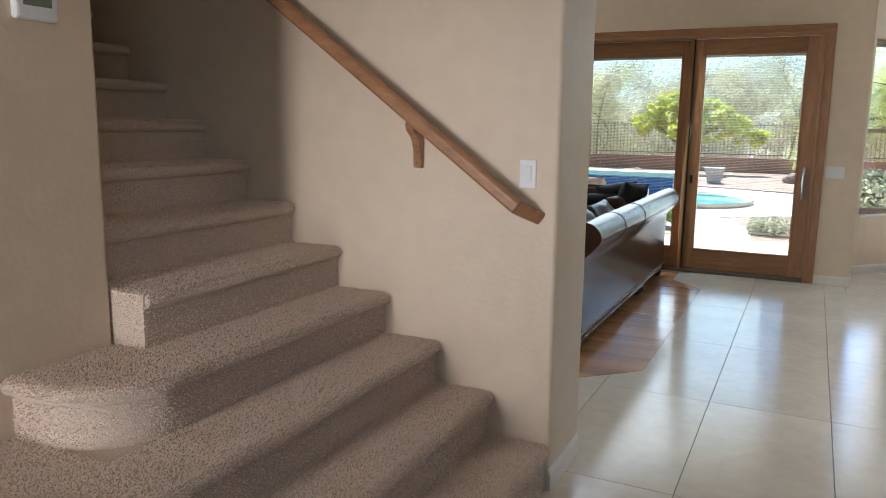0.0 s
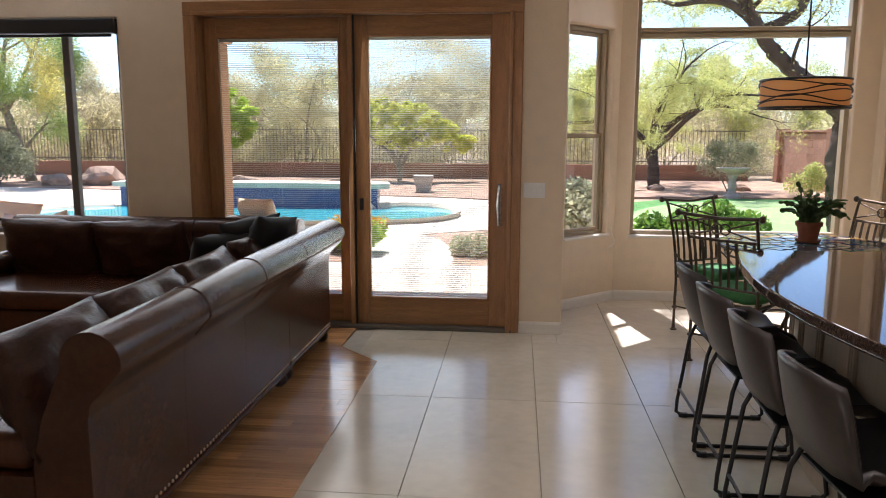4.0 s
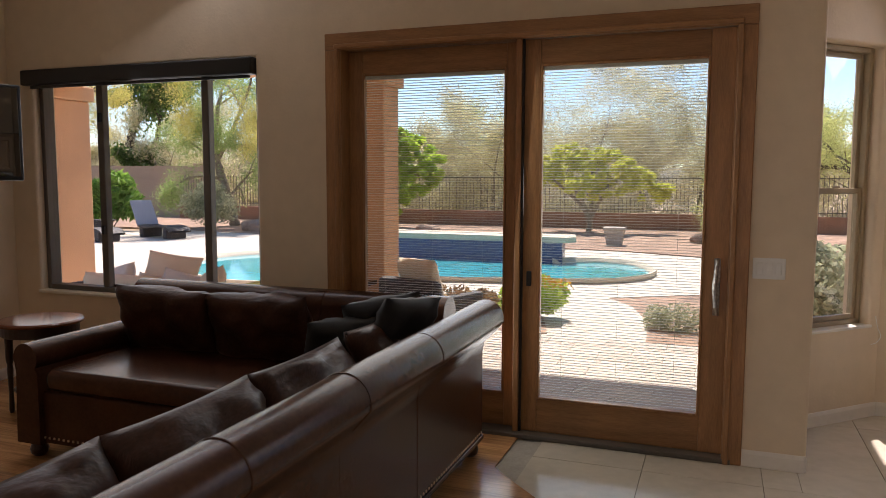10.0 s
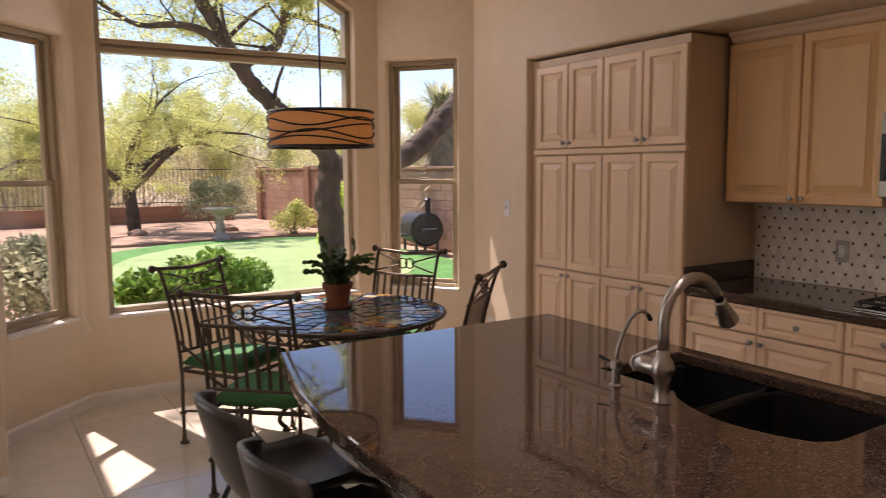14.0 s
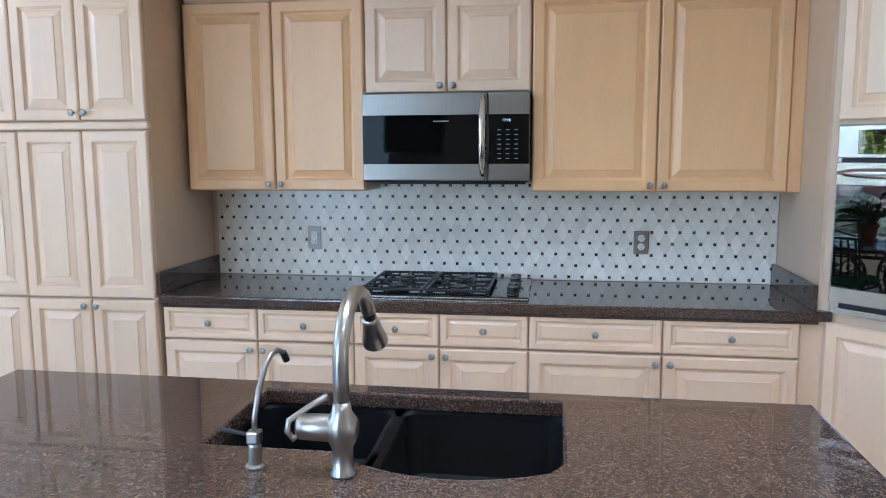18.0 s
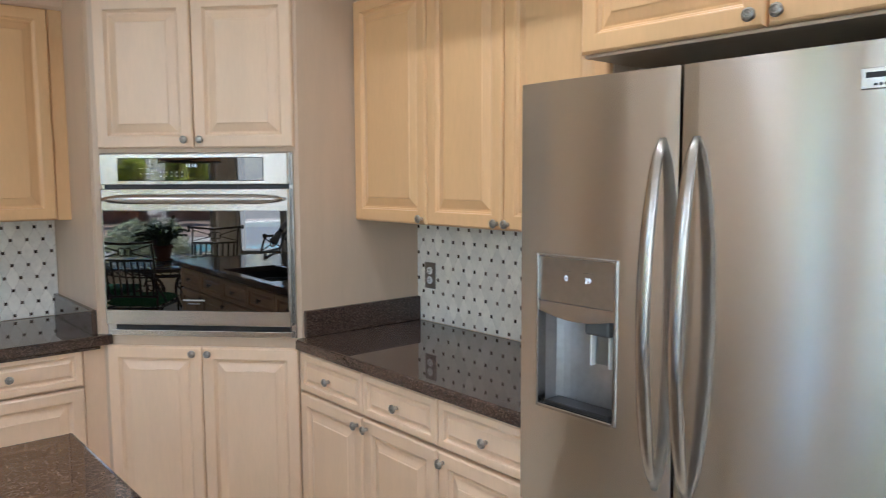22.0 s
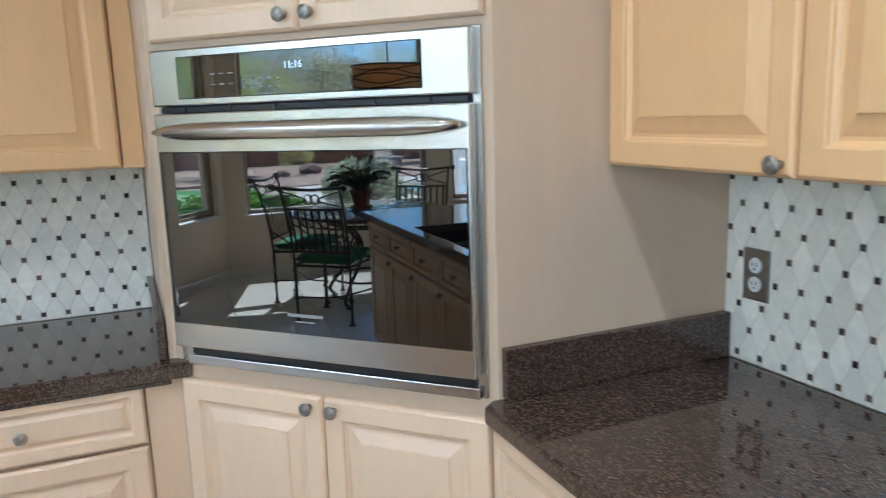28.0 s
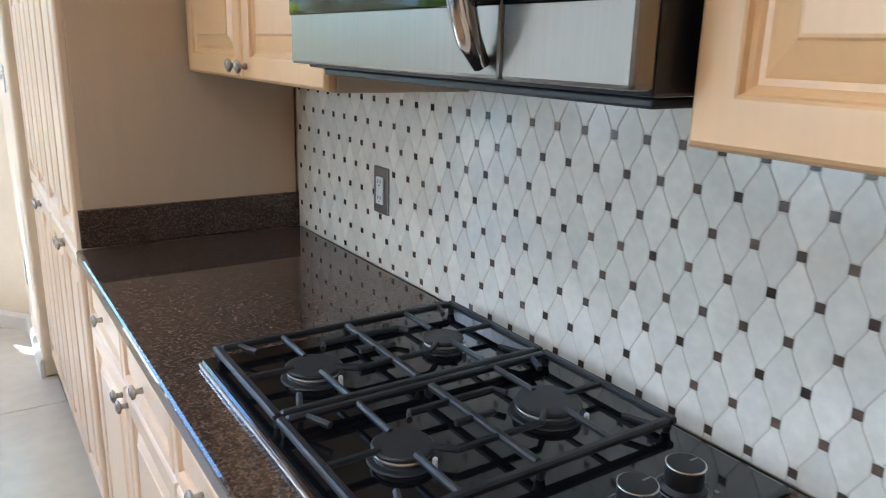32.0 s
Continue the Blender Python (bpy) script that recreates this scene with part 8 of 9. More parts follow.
citrus((-10.45, 27.2, GZ), "dense bright green citrus tree",
       [(0, 0, 2.35, 0.95), (-0.7, 0, 2.0, 0.8), (0.8, 0, 2.0, 0.8), (0.3, 0, 2.75, 0.6), (-0.5, 0.1, 2.75, 0.55), (1.25, 0, 1.9, 0.5), (0.5, -0.3, 1.3, 0.7), (-0.6, -0.3, 1.3, 0.7), (0.0, 0, 3.1, 0.35)],
       7, 14000, 0.105, LEAF_CITRUS,
       (((0, 0, 0), (0, 0, 1.0), (0.1, 0, 2.0)), ((0, 0, 0.2), (-0.2, 0, 0.9), (-0.7, 0, 1.9))))

# big mesquite in front of the picture window
MX, MY = 4.95, 14.2
def rel(x, z, y=0.0):
    return (x - MX, y, z - GZ)


tree("large leaning mesquite tree with dark rough bark", (MX, MY, GZ), [
    ([rel(4.98, -0.15), rel(4.90, 0.6), rel(4.84, 1.2), rel(4.90, 1.72)], 0.21, 0.15, 0),
    ([rel(4.90, 1.70), rel(4.62, 2.02), rel(4.18, 2.35), rel(3.72, 2.78), rel(3.45, 3.2), rel(3.25, 3.55), rel(3.00, 3.95), rel(2.6, 4.7)], 0.145, 0.055, 1.4),
    ([rel(3.55, 3.0), rel(3.85, 3.12), rel(4.12, 3.3), rel(4.24, 3.7), rel(4.3, 4.3), rel(4.7, 4.8)], 0.085, 0.04, 1.1),
    ([rel(4.22, 3.66), rel(4.42, 3.72), rel(4.65, 3.66)], 0.05, 0.035, 0.5),
    ([rel(3.40, 3.26), rel(3.05, 3.42), rel(2.7, 3.44), rel(2.3, 3.40), rel(1.9, 3.6)], 0.06, 0.025, 1.0),
    ([rel(4.90, 1.60), rel(5.4, 1.62), rel(6.2, 1.80), rel(6.75, 2.25), rel(7.25, 2.75), rel(8.0, 3.5)], 0.19, 0.15, 0),
], 21, BARK, LEAF_PALO, 60000, 0.026, 3, 0.2, 0.75, (1, 1, 0.8), 0.9, aspect=0.3)

# spreading palo verde at the lawn's far left
def palo_limbs(seed, n):
    """A low fork, a few crooked main limbs and many thinner ones that leave them."""
    r = random.Random(seed)

    def crooked(p, way, length, steps, sag):
        pts = [tuple(p)]
        p, way = Vector(p), Vector(way).normalized()
        for k in range(steps):
            way = (way + Vector((r.uniform(-1, 1), r.uniform(-0.7, 0.7), r.uniform(-0.8, 0.8) - sag * k)) * 0.42).normalized()
            p = p + way * length / steps
            pts.append(tuple(p))
        return pts

    out = [([(0, 0, 0), (-0.05, 0, 0.6), (-0.12, 0, 1.15)], 0.19, 0.15, 0)]
    mains = [crooked((-0.12, 0, 1.1), w, ln, 6, sag) for w, ln, sag in (((0.75, -0.1, 0.6), 4.3, 0.13), ((-0.25, 0, 1.0), 3.2, 0.0), ((0.35, -0.2, 1.0), 3.6, 0.05), ((-0.9, -0.1, 0.6), 3.6, 0.10), ((0.6, 0.5, 0.8), 3.4, 0.06))]
    out += [(m, 0.10, 0.022, 0.8) for m in mains]
    for k in range(n):
        m = mains[k % len(mains)]
        i = r.randint(1, 4)
        way = Vector(m[i + 1]) - Vector(m[i]) + Vector((r.uniform(-0.7, 0.9), r.uniform(-0.6, 0.3), r.uniform(-0.3, 0.7)))
        out.append((crooked(m[i], way, r.uniform(1.3, 2.6), 5, r.uniform(0.0, 0.25)), r.uniform(0.022, 0.036), 0.010, 0.62))
    return out


tree("spreading palo verde with dark trunk and wispy yellow-green crown", (4.17, 25.6, GZ), palo_limbs(4, 15), 8, BARK, LEAF_PALO, 80000, 0.03, 3, 0.16, 0.9, (1, 1, 0.9), 1.5, aspect=0.3)

# trees seen through the living-room window
tree("leaning mesquite with feathery green crown behind the pool", (-16.4, 25.6, GZ), [
    ([(0.6, 0, 0), (0.3, 0, 1.0), (-0.1, 0, 2.2), (-0.2, 0, 3.0)], 0.17, 0.10, 1.6),
    ([(-0.1, 0, 2.3), (0.5, 0, 3.2), (1.0, 0, 4.2)], 0.09, 0.05, 1.5)], 5, BARK2, LEAF_HEDGE2, 40000, 0.055, 3, 0.5, 0.6, (1, 1, 1.3), 1.6, aspect=0.22)
tree("dark green shade tree beyond the boundary wall", (-30.0, 36.0, GZ), [
    ([(0, 0, 0), (0, 0, 2.2)], 0.4, 0.3, 2.6), ([(0, 0, 1.8), (1.5, 0, 3.2)], 0.25, 0.15, 2.2)], 15, BARK, LEAF_DARK, 12000, 0.13, 3, 0.1, 0.8, (1.2, 1, 0.8), 1.2)
tree("yellow flowering palo verde over the wall", (-20.6, 22.0, GZ), [
    ([(0, 0, 0), (0.0, 0, 1.6), (0.5, 0.2, 3.6)], 0.16, 0.08, 1.6),
    ([(0.2, 0, 2.6), (1.4, 0.2, 4.0), (2.6, 0.4, 4.6)], 0.06, 0.03, 1.5),
    ([(0.2, 0, 2.9), (1.2, 0.8, 4.4), (3.2, 1.4, 5.2), (4.6, 1.6, 5.0)], 0.06, 0.025, 1.4)], 31, BARK2, LEAF_YEL, 42000, 0.04, 3, 0.5, 0.7, (1.2, 1, 0.9), 1.2, aspect=0.22)
bush("tall oleander with long green leaves by the loungers", (-18.4, 22.6, GZ), [(0, 0, 0.8, 0.6), (0.3, 0, 1.4, 0.55), (-0.5, 0, 1.2, 0.5), (0.6, 0.2, 0.8, 0.5), (-0.6, 0, 0.6, 0.5)], 4200, 0.15, LEAF_HEDGE, 41, aspect=0.22)
bush("round grey-green sage shrub", (-15.7, 23.9, GZ), [(0, 0, 0.75, 0.7), (0.6, 0, 0.7, 0.6), (-0.5, 0.1, 0.8, 0.55), (0.2, 0, 1.2, 0.5)], 6000, 0.045, LEAF_GREY, 42)
bush("orange-flowered lantana bed plant", (-2.45, 12.45, GZ), [(0.28, 0, 0.24, 0.24), (0.5, 0, 0.28, 0.22), (0.1, 0.1, 0.22, 0.22), (0.35, 0.3, 0.34, 0.2), (0.55, 0.25, 0.30, 0.18)], 3000, 0.04, LEAF_CITRUS, 43)
fl = thing("lantana_flowers", pose(-2.45, 12.45, GZ), "clusters of orange lantana flowers", "flowers")
piece("petals", leaves_mesh("petals", [((0.3, 0.1, 0.46), 0.2), ((0.62, 0.2, 0.42), 0.16), ((0.1, 0.2, 0.44), 0.16), ((0.5, 0.0, 0.46), 0.16)], 420, 0.024, 9, (1.2, 1, 0.5)), FLOWER, fl)
bush("dry reddish-brown ground cover beside the lantana", (-3.05, 12.5, GZ), [(0, 0, 0.16, 0.22), (-0.4, 0.1, 0.15, 0.24), (0.3, 0.1, 0.15, 0.2), (-0.75, 0, 0.13, 0.2)], 2200, 0.035, LEAF_DRY, 57)
bush("low green lavender mound in gravel", (-0.42, 12.45, GZ), [(0, 0, 0.13, 0.22), (0.3, 0, 0.13, 0.2), (-0.25, 0.05, 0.12, 0.18)], 1800, 0.035, LEAF_GREY, 44, aspect=0.2)
bush("glossy green hedge under the picture window", (2.55, 13.4, GZ), [(-0.55, 0, 0.26, 0.30), (0.0, 0, 0.34, 0.34), (0.4, 0.1, 0.42, 0.33), (0.8, 0, 0.28, 0.32), (-0.2, -0.3, 0.26, 0.3), (0.5, -0.4, 0.26, 0.3)], 5200, 0.05, LEAF_HEDGE, 45)
bush("clipped dark shrub behind the birdbath", (5.9, 23.9, GZ), [(0, 0, 0.75, 0.55), (0.5, 0, 0.85, 0.45), (-0.5, 0, 0.8, 0.45), (0, 0, 1.15, 0.45), (0.5, 0, 1.2, 0.3), (-0.4, 0, 1.2, 0.3)], 4200, 0.035, LEAF_GREY, 46)
bush("small variegated shrub by the block wall", (7.55, 22.6, GZ), [(0, 0, 0.4, 0.42), (0.35, 0, 0.4, 0.35), (-0.3, 0, 0.35, 0.35), (0.1, 0, 0.7, 0.25)], 1700, 0.04, LEAF_PALO, 47)
bush("bright green shrub behind the mesquite", (6.45, 17.2, GZ), [(0, 0, 1.05, 0.45), (0.1, 0, 0.6, 0.45), (-0.1, 0, 0.4, 0.4)], 2400, 0.06, LEAF_CITRUS, 48)
bush("hedge outside the narrow bay window", (0.9, 12.2, GZ), [(0, 0, 0.55, 0.45), (0.2, 0.6, 0.6, 0.45), (0.1, 1.2, 0.6, 0.45), (-0.1, 0.3, 0.8, 0.3)], 4500, 0.045, LEAF_GREY, 49)

tree("palo verde in the front yard", (3.6, -9.5, GZ), [
    ([(0, 0, 0), (0.1, 0, 1.2), (-0.3, 0.1, 2.4)], 0.14, 0.07, 1.6), ([(0.05, 0, 1.0), (0.6, 0.2, 2.0), (1.0, 0.2, 3.0)], 0.09, 0.05, 1.5)], 63, BARK, LEAF_PALO, 16000, 0.04, 4, 0.1, 0.7, (1.1, 1, 0.9), 1.1, aspect=0.3)

# lawn
bm = B()
prism(bm, [tuple(v)[:2] for v in smooth_path([(1.9, 13.2, 0), (3.6, 12.3, 0), (6.2, 12.4, 0), (7.7, 14.5, 0), (8.1, 18.5, 0), (7.9, 21.3, 0), (6.0, 21.9, 0), (4.0, 21.6, 0), (2.4, 20.0, 0), (1.6, 17.0, 0), (1.5, 14.6, 0)], 3)], GZ - 0.044, GZ + 0.004)
tagged(part("lawn_fringe", bm, LAWN2), "darker turf fringe round the putting green", "lawn", kind="structure")
bm = B()
prism(bm, [tuple(v)[:2] for v in smooth_path([(2.2, 15.0, 0), (4.0, 13.9, 0), (6.3, 14.4, 0), (7.3, 16.5, 0), (7.6, 19.5, 0), (7.0, 21.0, 0), (4.6, 20.9, 0), (2.9, 19.2, 0), (2.1, 17.0, 0)], 3)], GZ + 0.0045, GZ + 0.016)
tagged(part("putting_green", bm, LAWN), "smooth light green putting turf", "lawn", kind="structure")

bb = thing("birdbath", pose(5.55, 22.3, GZ), "pale cast-stone birdbath on a pedestal", "birdbath")
part("pedestal", lathe(B(), [(0.22, -0.02), (0.22, 0.05), (0.13, 0.10), (0.09, 0.2), (0.11, 0.34), (0.08, 0.46), (0.12, 0.56), (0.16, 0.60)], 20), CEMENT, bb)
part("basin", lathe(B(), [(0.14, 0.601), (0.30, 0.66), (0.40, 0.73), (0.42, 0.77), (0.38, 0.77), (0.30, 0.71), (0.05, 0.68)], 28), CEMENT, bb)


def smoker():
    s = thing("smoker_grill", pose(8.15, 17.1, GZ, 0, 0, -14), "black barrel smoker grill with a chimney", "grill")
    part("barrel", tube(B(), [(0, -0.47, 0.48), (0, -0.44, 0.48), (0, 0.44, 0.48), (0, 0.47, 0.48)], [0.30, 0.34, 0.34, 0.30], 24), SMOKER, s, smooth=False)
    part("chimney", lathe(B(), [(0.055, 0.78), (0.055, 1.05), (0.075, 1.055), (0.075, 1.07), (0.005, 1.14)], 14, Matrix.Translation((0.06, -0.30, 0))), SMOKER, s)
    part("handle", tube(B(), [(-0.12, -0.44, 0.50), (-0.12, -0.52, 0.50), (0.18, -0.52, 0.50), (0.18, -0.44, 0.50)], 0.012, 6), NICKEL, s)
    part("shelf", box(B(), -0.62, -0.34, -0.4, 0.4, 0.36, 0.39), SMOKER, s)
    for x in (-0.22, 0.22):
        for y in (-0.42, 0.42):
            part("leg", box(B(), x - 0.025, x + 0.025, y - 0.025, y + 0.025, -0.03, 0.28), SMOKER, s)
    part("hopper", box(B(), -0.25, 0.25, 0.46, 0.85, 0.23, 0.63, 0.02), SMOKER, s)


smoker()


def yucca():
    y = thing("yucca_tree", pose(9.25, 17.9, GZ), "tall shaggy yucca with a spiky grey-green head", "tree")
    part("trunk", tube(B(), [(0, 0, 0), (0, 0.05, 1.4), (-0.05, 0, 2.6), (-0.1, 0, 3.1)], [0.22, 0.2, 0.18, 0.14], 10), BARK2, y)
    rng = np.random.default_rng(3)
    for nm, n, z0, z1, ln, up, mm in (("spikes", 260, 3.0, 3.3, 0.62, 0.55, LEAF_GREY), ("dead_skirt", 3200, 0.9, 3.1, 0.62, -1.5, mat("dry_yucca_thatch", (0.46, 0.37, 0.25), 0.9, vary=0.3))):
        vs, fs = [], []
        for k in range(n):
            a = rng.random() * 2 * math.pi
            z = z0 + (z1 - z0) * rng.random()
            d = Vector((math.cos(a), math.sin(a), up + rng.normal() * 0.55)).normalized()
            sd = d.cross(Vector((0, 0, 1))).normalized() * 0.022
            p = Vector((-0.08 + 0.15 * math.cos(a), 0.15 * math.sin(a), z))
            b = len(vs)
            l = ln * (0.6 + 0.5 * rng.random())
            vs += [p - sd, p + sd, p + d * l * 0.6 + sd * 0.6, p + d * l, p + d * l * 0.6 - sd * 0.6]
            fs.append((b, b + 1, b + 2, b + 3, b + 4))
        me = bpy.data.meshes.new(nm)
        me.from_pydata([tuple(v) for v in vs], [], fs)
        piece(nm, me, mm, y)


yucca()


def lounger(x, y, ang, i):
    l = thing("sun_lounger", pose(x, y, GZ, 0, 0, ang), "dark wicker sun lounger with a raised grey sling back", "sun lounger", "loungers by the pool")
    path = smooth_path([(-0.30, 0, 0.34), (0.1, 0, 0.30), (0.7, 0, 0.36), (1.15, 0, 0.33), (1.35, 0, 0.22)])
    bm = B()
    prev = None
    for p in path:
        r = [bm.verts.new((p.x, s * 0.33, p.z + dz)) for s, dz in ((-1, 0), (1, 0), (1, -0.05), (-1, -0.05))]
        if prev:
            for j in range(4):
                bm.faces.new((prev[j], prev[(j + 1) % 4], r[(j + 1) % 4], r[j]))
        prev = r
    part("bed", bm, WICKER, l)
    part("backrest", box(B(), -0.02, 0.02, -0.33, 0.33, 0, 0.78, 0.01, m=pose(-0.30, 0, 0.33, 0, -28)), SLING, l)
    for lx in (-0.15, 1.05):
        part("leg", box(B(), lx - 0.10, lx + 0.10, -0.31, 0.31, 0, 0.28, 0.03), WICKER, l)


lounger(-15.2, 20.9, -18, 0)
lounger(-16.2, 19.4, -14, 1)
st = thing("side_table", pose(-16.9, 20.7, GZ), "small dark square patio side table", "side table")
part("tabletop", box(B(), -0.3, 0.3, -0.3, 0.3, 0.42, 0.46, 0.01), WICKER, st)
part("leg", box(B(), -0.2, 0.2, -0.2, 0.2, 0.0, 0.419, 0.01), WICKER, st)


def outdoor_sofa():
    s = thing("outdoor_sofa", pose(-5.15, 10.05, GZ), "dark wicker outdoor sofa with beige cushions", "sofa")
    part("base", box(B(), -1.25, 0.75, -0.38, 0.38, 0.04, 0.30, 0.02), WICKER, s)
    part("back", box(B(), -1.25, 0.75, -0.42, -0.30, 0.04, 0.56, 0.03), WICKER, s)
    part("arm", box(B(), -1.37, -1.25, -0.42, 0.40, 0.04, 0.58, 0.03), WICKER, s)
    for k in range(3):
        part("seat_cushion", box(B(), -1.22 + 0.65 * k, -0.60 + 0.65 * k, -0.26, 0.38, 0.302, 0.45, 0.045, 3), CANVAS, s, smooth=True)
    part("back_cushion", pillow(B(), 1.0, 0.34, 0.22, pose(-0.78, -0.16, 0.52, 78), 14, 4, 0.02, 1.0), CANVAS, s, smooth=True)
    part("back_cushion", pillow(B(), 0.9, 0.30, 0.20, pose(0.24, -0.16, 0.47, 78), 14, 4, 0.02, 3.0), CANVAS, s, smooth=True)
    for x, y, z, w, h, spin, m in ((-0.38, 0.16, 0.66, 0.66, 0.46, 6, CANVAS), (-0.95, 0.05, 0.58, 0.42, 0.36, -14, CANVAS2), (-0.55, 0.0, 0.55, 0.28, 0.26, 10, CANVAS2), (-0.14, 0.02, 0.56, 0.46, 0.32, 14, CANVAS2), (0.22, 0.06, 0.58, 0.40, 0.36, -20, CANVAS)):
        part("pillow", pillow(B(), w, h, 0.17, pose(x, y, z, 70, spin, spin), 12, 3, 0.02, 4.0 * x), m, s, smooth=True)


outdoor_sofa()
oc2 = thing("outdoor_chair", pose(-2.75, 10.75, GZ, 0, 0, 160), "dark wicker patio chair with a white cushion", "chair")
part("frame", box(B(), -0.38, 0.38, -0.36, 0.36, 0.04, 0.34, 0.03), WICKER, oc2)
part("back", box(B(), -0.38, 0.38, 0.26, 0.40, 0.34, 0.72, 0.05), WICKER, oc2)
part("arm", box(B(), 0.28, 0.40, -0.36, 0.30, 0.34, 0.56, 0.04), WICKER, oc2)
part("arm", box(B(), -0.40, -0.28, -0.36, 0.30, 0.34, 0.56, 0.04), WICKER, oc2)
part("cushion", pillow(B(), 0.5, 0.5, 0.2, pose(0, 0.16, 0.68, 70), 12, 3, 0.02, 2), CANVAS, oc2, smooth=True)
fp = thing("fire_table", pose(-4.25, 11.05, GZ), "dark stone fire-pit table with a glass top", "table")
part("base", box(B(), -0.45, 0.45, -0.45, 0.45, 0.0, 0.50, 0.02), WICKER, fp)
part("tabletop", box(B(), -0.6, 0.6, -0.6, 0.6, 0.502, 0.55, 0.01), ENAMEL, fp)

# desert beyond the fence
rnd = random.Random(77)
for i in range(30):
    x = -36 + 1.9 * i + rnd.uniform(-0.9, 0.9)
    y = rnd.uniform(31.0, 38)
    h = rnd.uniform(4.6, 6.2) if -9 < x < 1.5 else rnd.uniform(3.2, 4.6)
    ff = rnd.choice((LEAF_SCRUB, LEAF_SCRUB, LEAF_PALO))
    tree("wispy desert palo verde beyond the fence", (x, y, GZ), [
        ([(0, 0, 0), (rnd.uniform(-0.3, 0.3), 0, h * 0.35), (rnd.uniform(-0.6, 0.6), 0, h * 0.62)], 0.06, 0.022, h * 0.26),
        ([(0, 0, 0.1), (rnd.uniform(-0.7, 0.7), 0.3, h * 0.3), (rnd.uniform(-1.3, 1.3), 0.3, h * 0.55)], 0.045, 0.018, h * 0.26)], 100 + i, BARK2, ff, 13000, 0.06, 3, -0.15, 0.7, (1.2, 1, 1.0), 2.6, aspect=0.2)
spots = []
for _ in range(520):
    x = rnd.uniform(-44, 20)
    tall = 4.6 if -9 < x < 1.5 else 3.2
    spots.append(((x, rnd.uniform(31, 46), rnd.uniform(0.2, tall) - 0.3), rnd.uniform(0.6, 1.5)))
me = leaves_mesh("scrub", spots, 260000, 0.085, 5, (1.2, 1, 0.8), aspect=0.25)
tagged(piece("desert_scrub", me, LEAF_SCRUB), "grey-green desert scrub beyond the fence", "scrub", kind="stuff")
me = leaves_mesh("twigs", [(p, r_ * 1.15) for p, r_ in spots], 90000, 0.34, 6, (1.1, 1, 1.0), rise=1.6, aspect=0.022)
tagged(piece("desert_twigs", me, mat("dry_twig", (0.46, 0.40, 0.31), 0.9, vary=0.3)), "thin dry upright twigs in the desert scrub", "scrub", kind="stuff")

# neighbour's house and hills
hs = thing("house", pose(-27, 47, GZ), "distant tan stucco house with a tiled roof", "house")
part("wall", box(B(), -4.5, 9, 0, 8, 0, 3.4), TANWALL, hs)
part("roof", box(B(), -5.0, 9.5, -0.5, 8.5, 3.401, 3.95, 0.05), mat("clay_roof", (0.36, 0.20, 0.13), 0.9, vary=0.2), hs)
bm = B()
n = 90
top, base_ = [], []
for k in range(n + 1):
    x = -420 + 760 * k / n
    z = 5 + 9 * max(0, noise.noise(Vector((x * 0.008, 0.3, 0)))) + 4 * noise.noise(Vector((x * 0.03, 1.7, 0)))
    top.append(bm.verts.new((x, 330, max(z, 1.0))))
    base_.append(bm.verts.new((x, 270, -1)))
back_ = [bm.verts.new((v.co.x, 420, -1)) for v in base_]
for k in range(n):
    bm.faces.new((base_[k], base_[k + 1], top[k + 1], top[k]))
    bm.faces.new((top[k], top[k + 1], back_[k + 1], back_[k]))
tagged(part("hills_backdrop", bm, mat("hazy_hill", (0.26, 0.23, 0.18), 0.95, vary=0.2, scale=0.05, fine=0.6)), "low hazy desert hills on the horizon", "hills", kind="structure")

# ---- pieces: floor tiles, planks, backsplash, garden blocks, pavers ----
def clip_poly(poly, hull):
    """The part of a convex polygon inside a convex, counter-clockwise hull."""
    out = poly
    for i in range(len(hull)):
        (ax, ay), (bx, by) = hull[i], hull[(i + 1) % len(hull)]
        src, out = out, []
        for j in range(len(src)):
            p, q = src[j - 1], src[j]
            dp = (bx - ax) * (p[1] - ay) - (by - ay) * (p[0] - ax)
            dq = (bx - ax) * (q[1] - ay) - (by - ay) * (q[0] - ax)
            if (dp >= 0) != (dq >= 0):
                t = dp / (dp - dq)
                out.append((p[0] + (q[0] - p[0]) * t, p[1] + (q[1] - p[1]) * t))
            if dq >= 0:
                out.append(q)
        if len(out) < 3:
            return []
    return out


def slab_mesh(name, poly, z0, z1, bev):
    """A flat piece whose upper edge is eased by bev."""
    cx, cy = sum(p[0] for p in poly) / len(poly), sum(p[1] for p in poly) / len(poly)

    def shrink(p):
        d = Vector((cx - p[0], cy - p[1]))
        d.normalize()
        return (p[0] + d.x * bev * 1.3, p[1] + d.y * bev * 1.3)
    n = len(poly)
    v = [(x, y, z0) for x, y in poly] + [(x, y, z1 - bev) for x, y in poly] + [(*shrink(p), z1) for p in poly]
    f = [tuple(range(2 * n, 3 * n))]
    for i in range(n):
        j = (i + 1) % n
        f += [(i, j, n + j, n + i), (n + i, n + j, 2 * n + j, 2 * n + i)]
    me = bpy.data.meshes.new(name)
    me.from_pydata(v, [], f)
    return me


TX, TY, GAP = 0.607, 1.20, 0.0035
hull_bay = [(-5.25, -2.2), (4.3, -2.2), (4.3, 8.1), (3.70, 8.79), (3.20, 9.40), (0.94, 9.40), (0.39, 8.85), (0.39, 8.13), (-5.25, 8.13)]
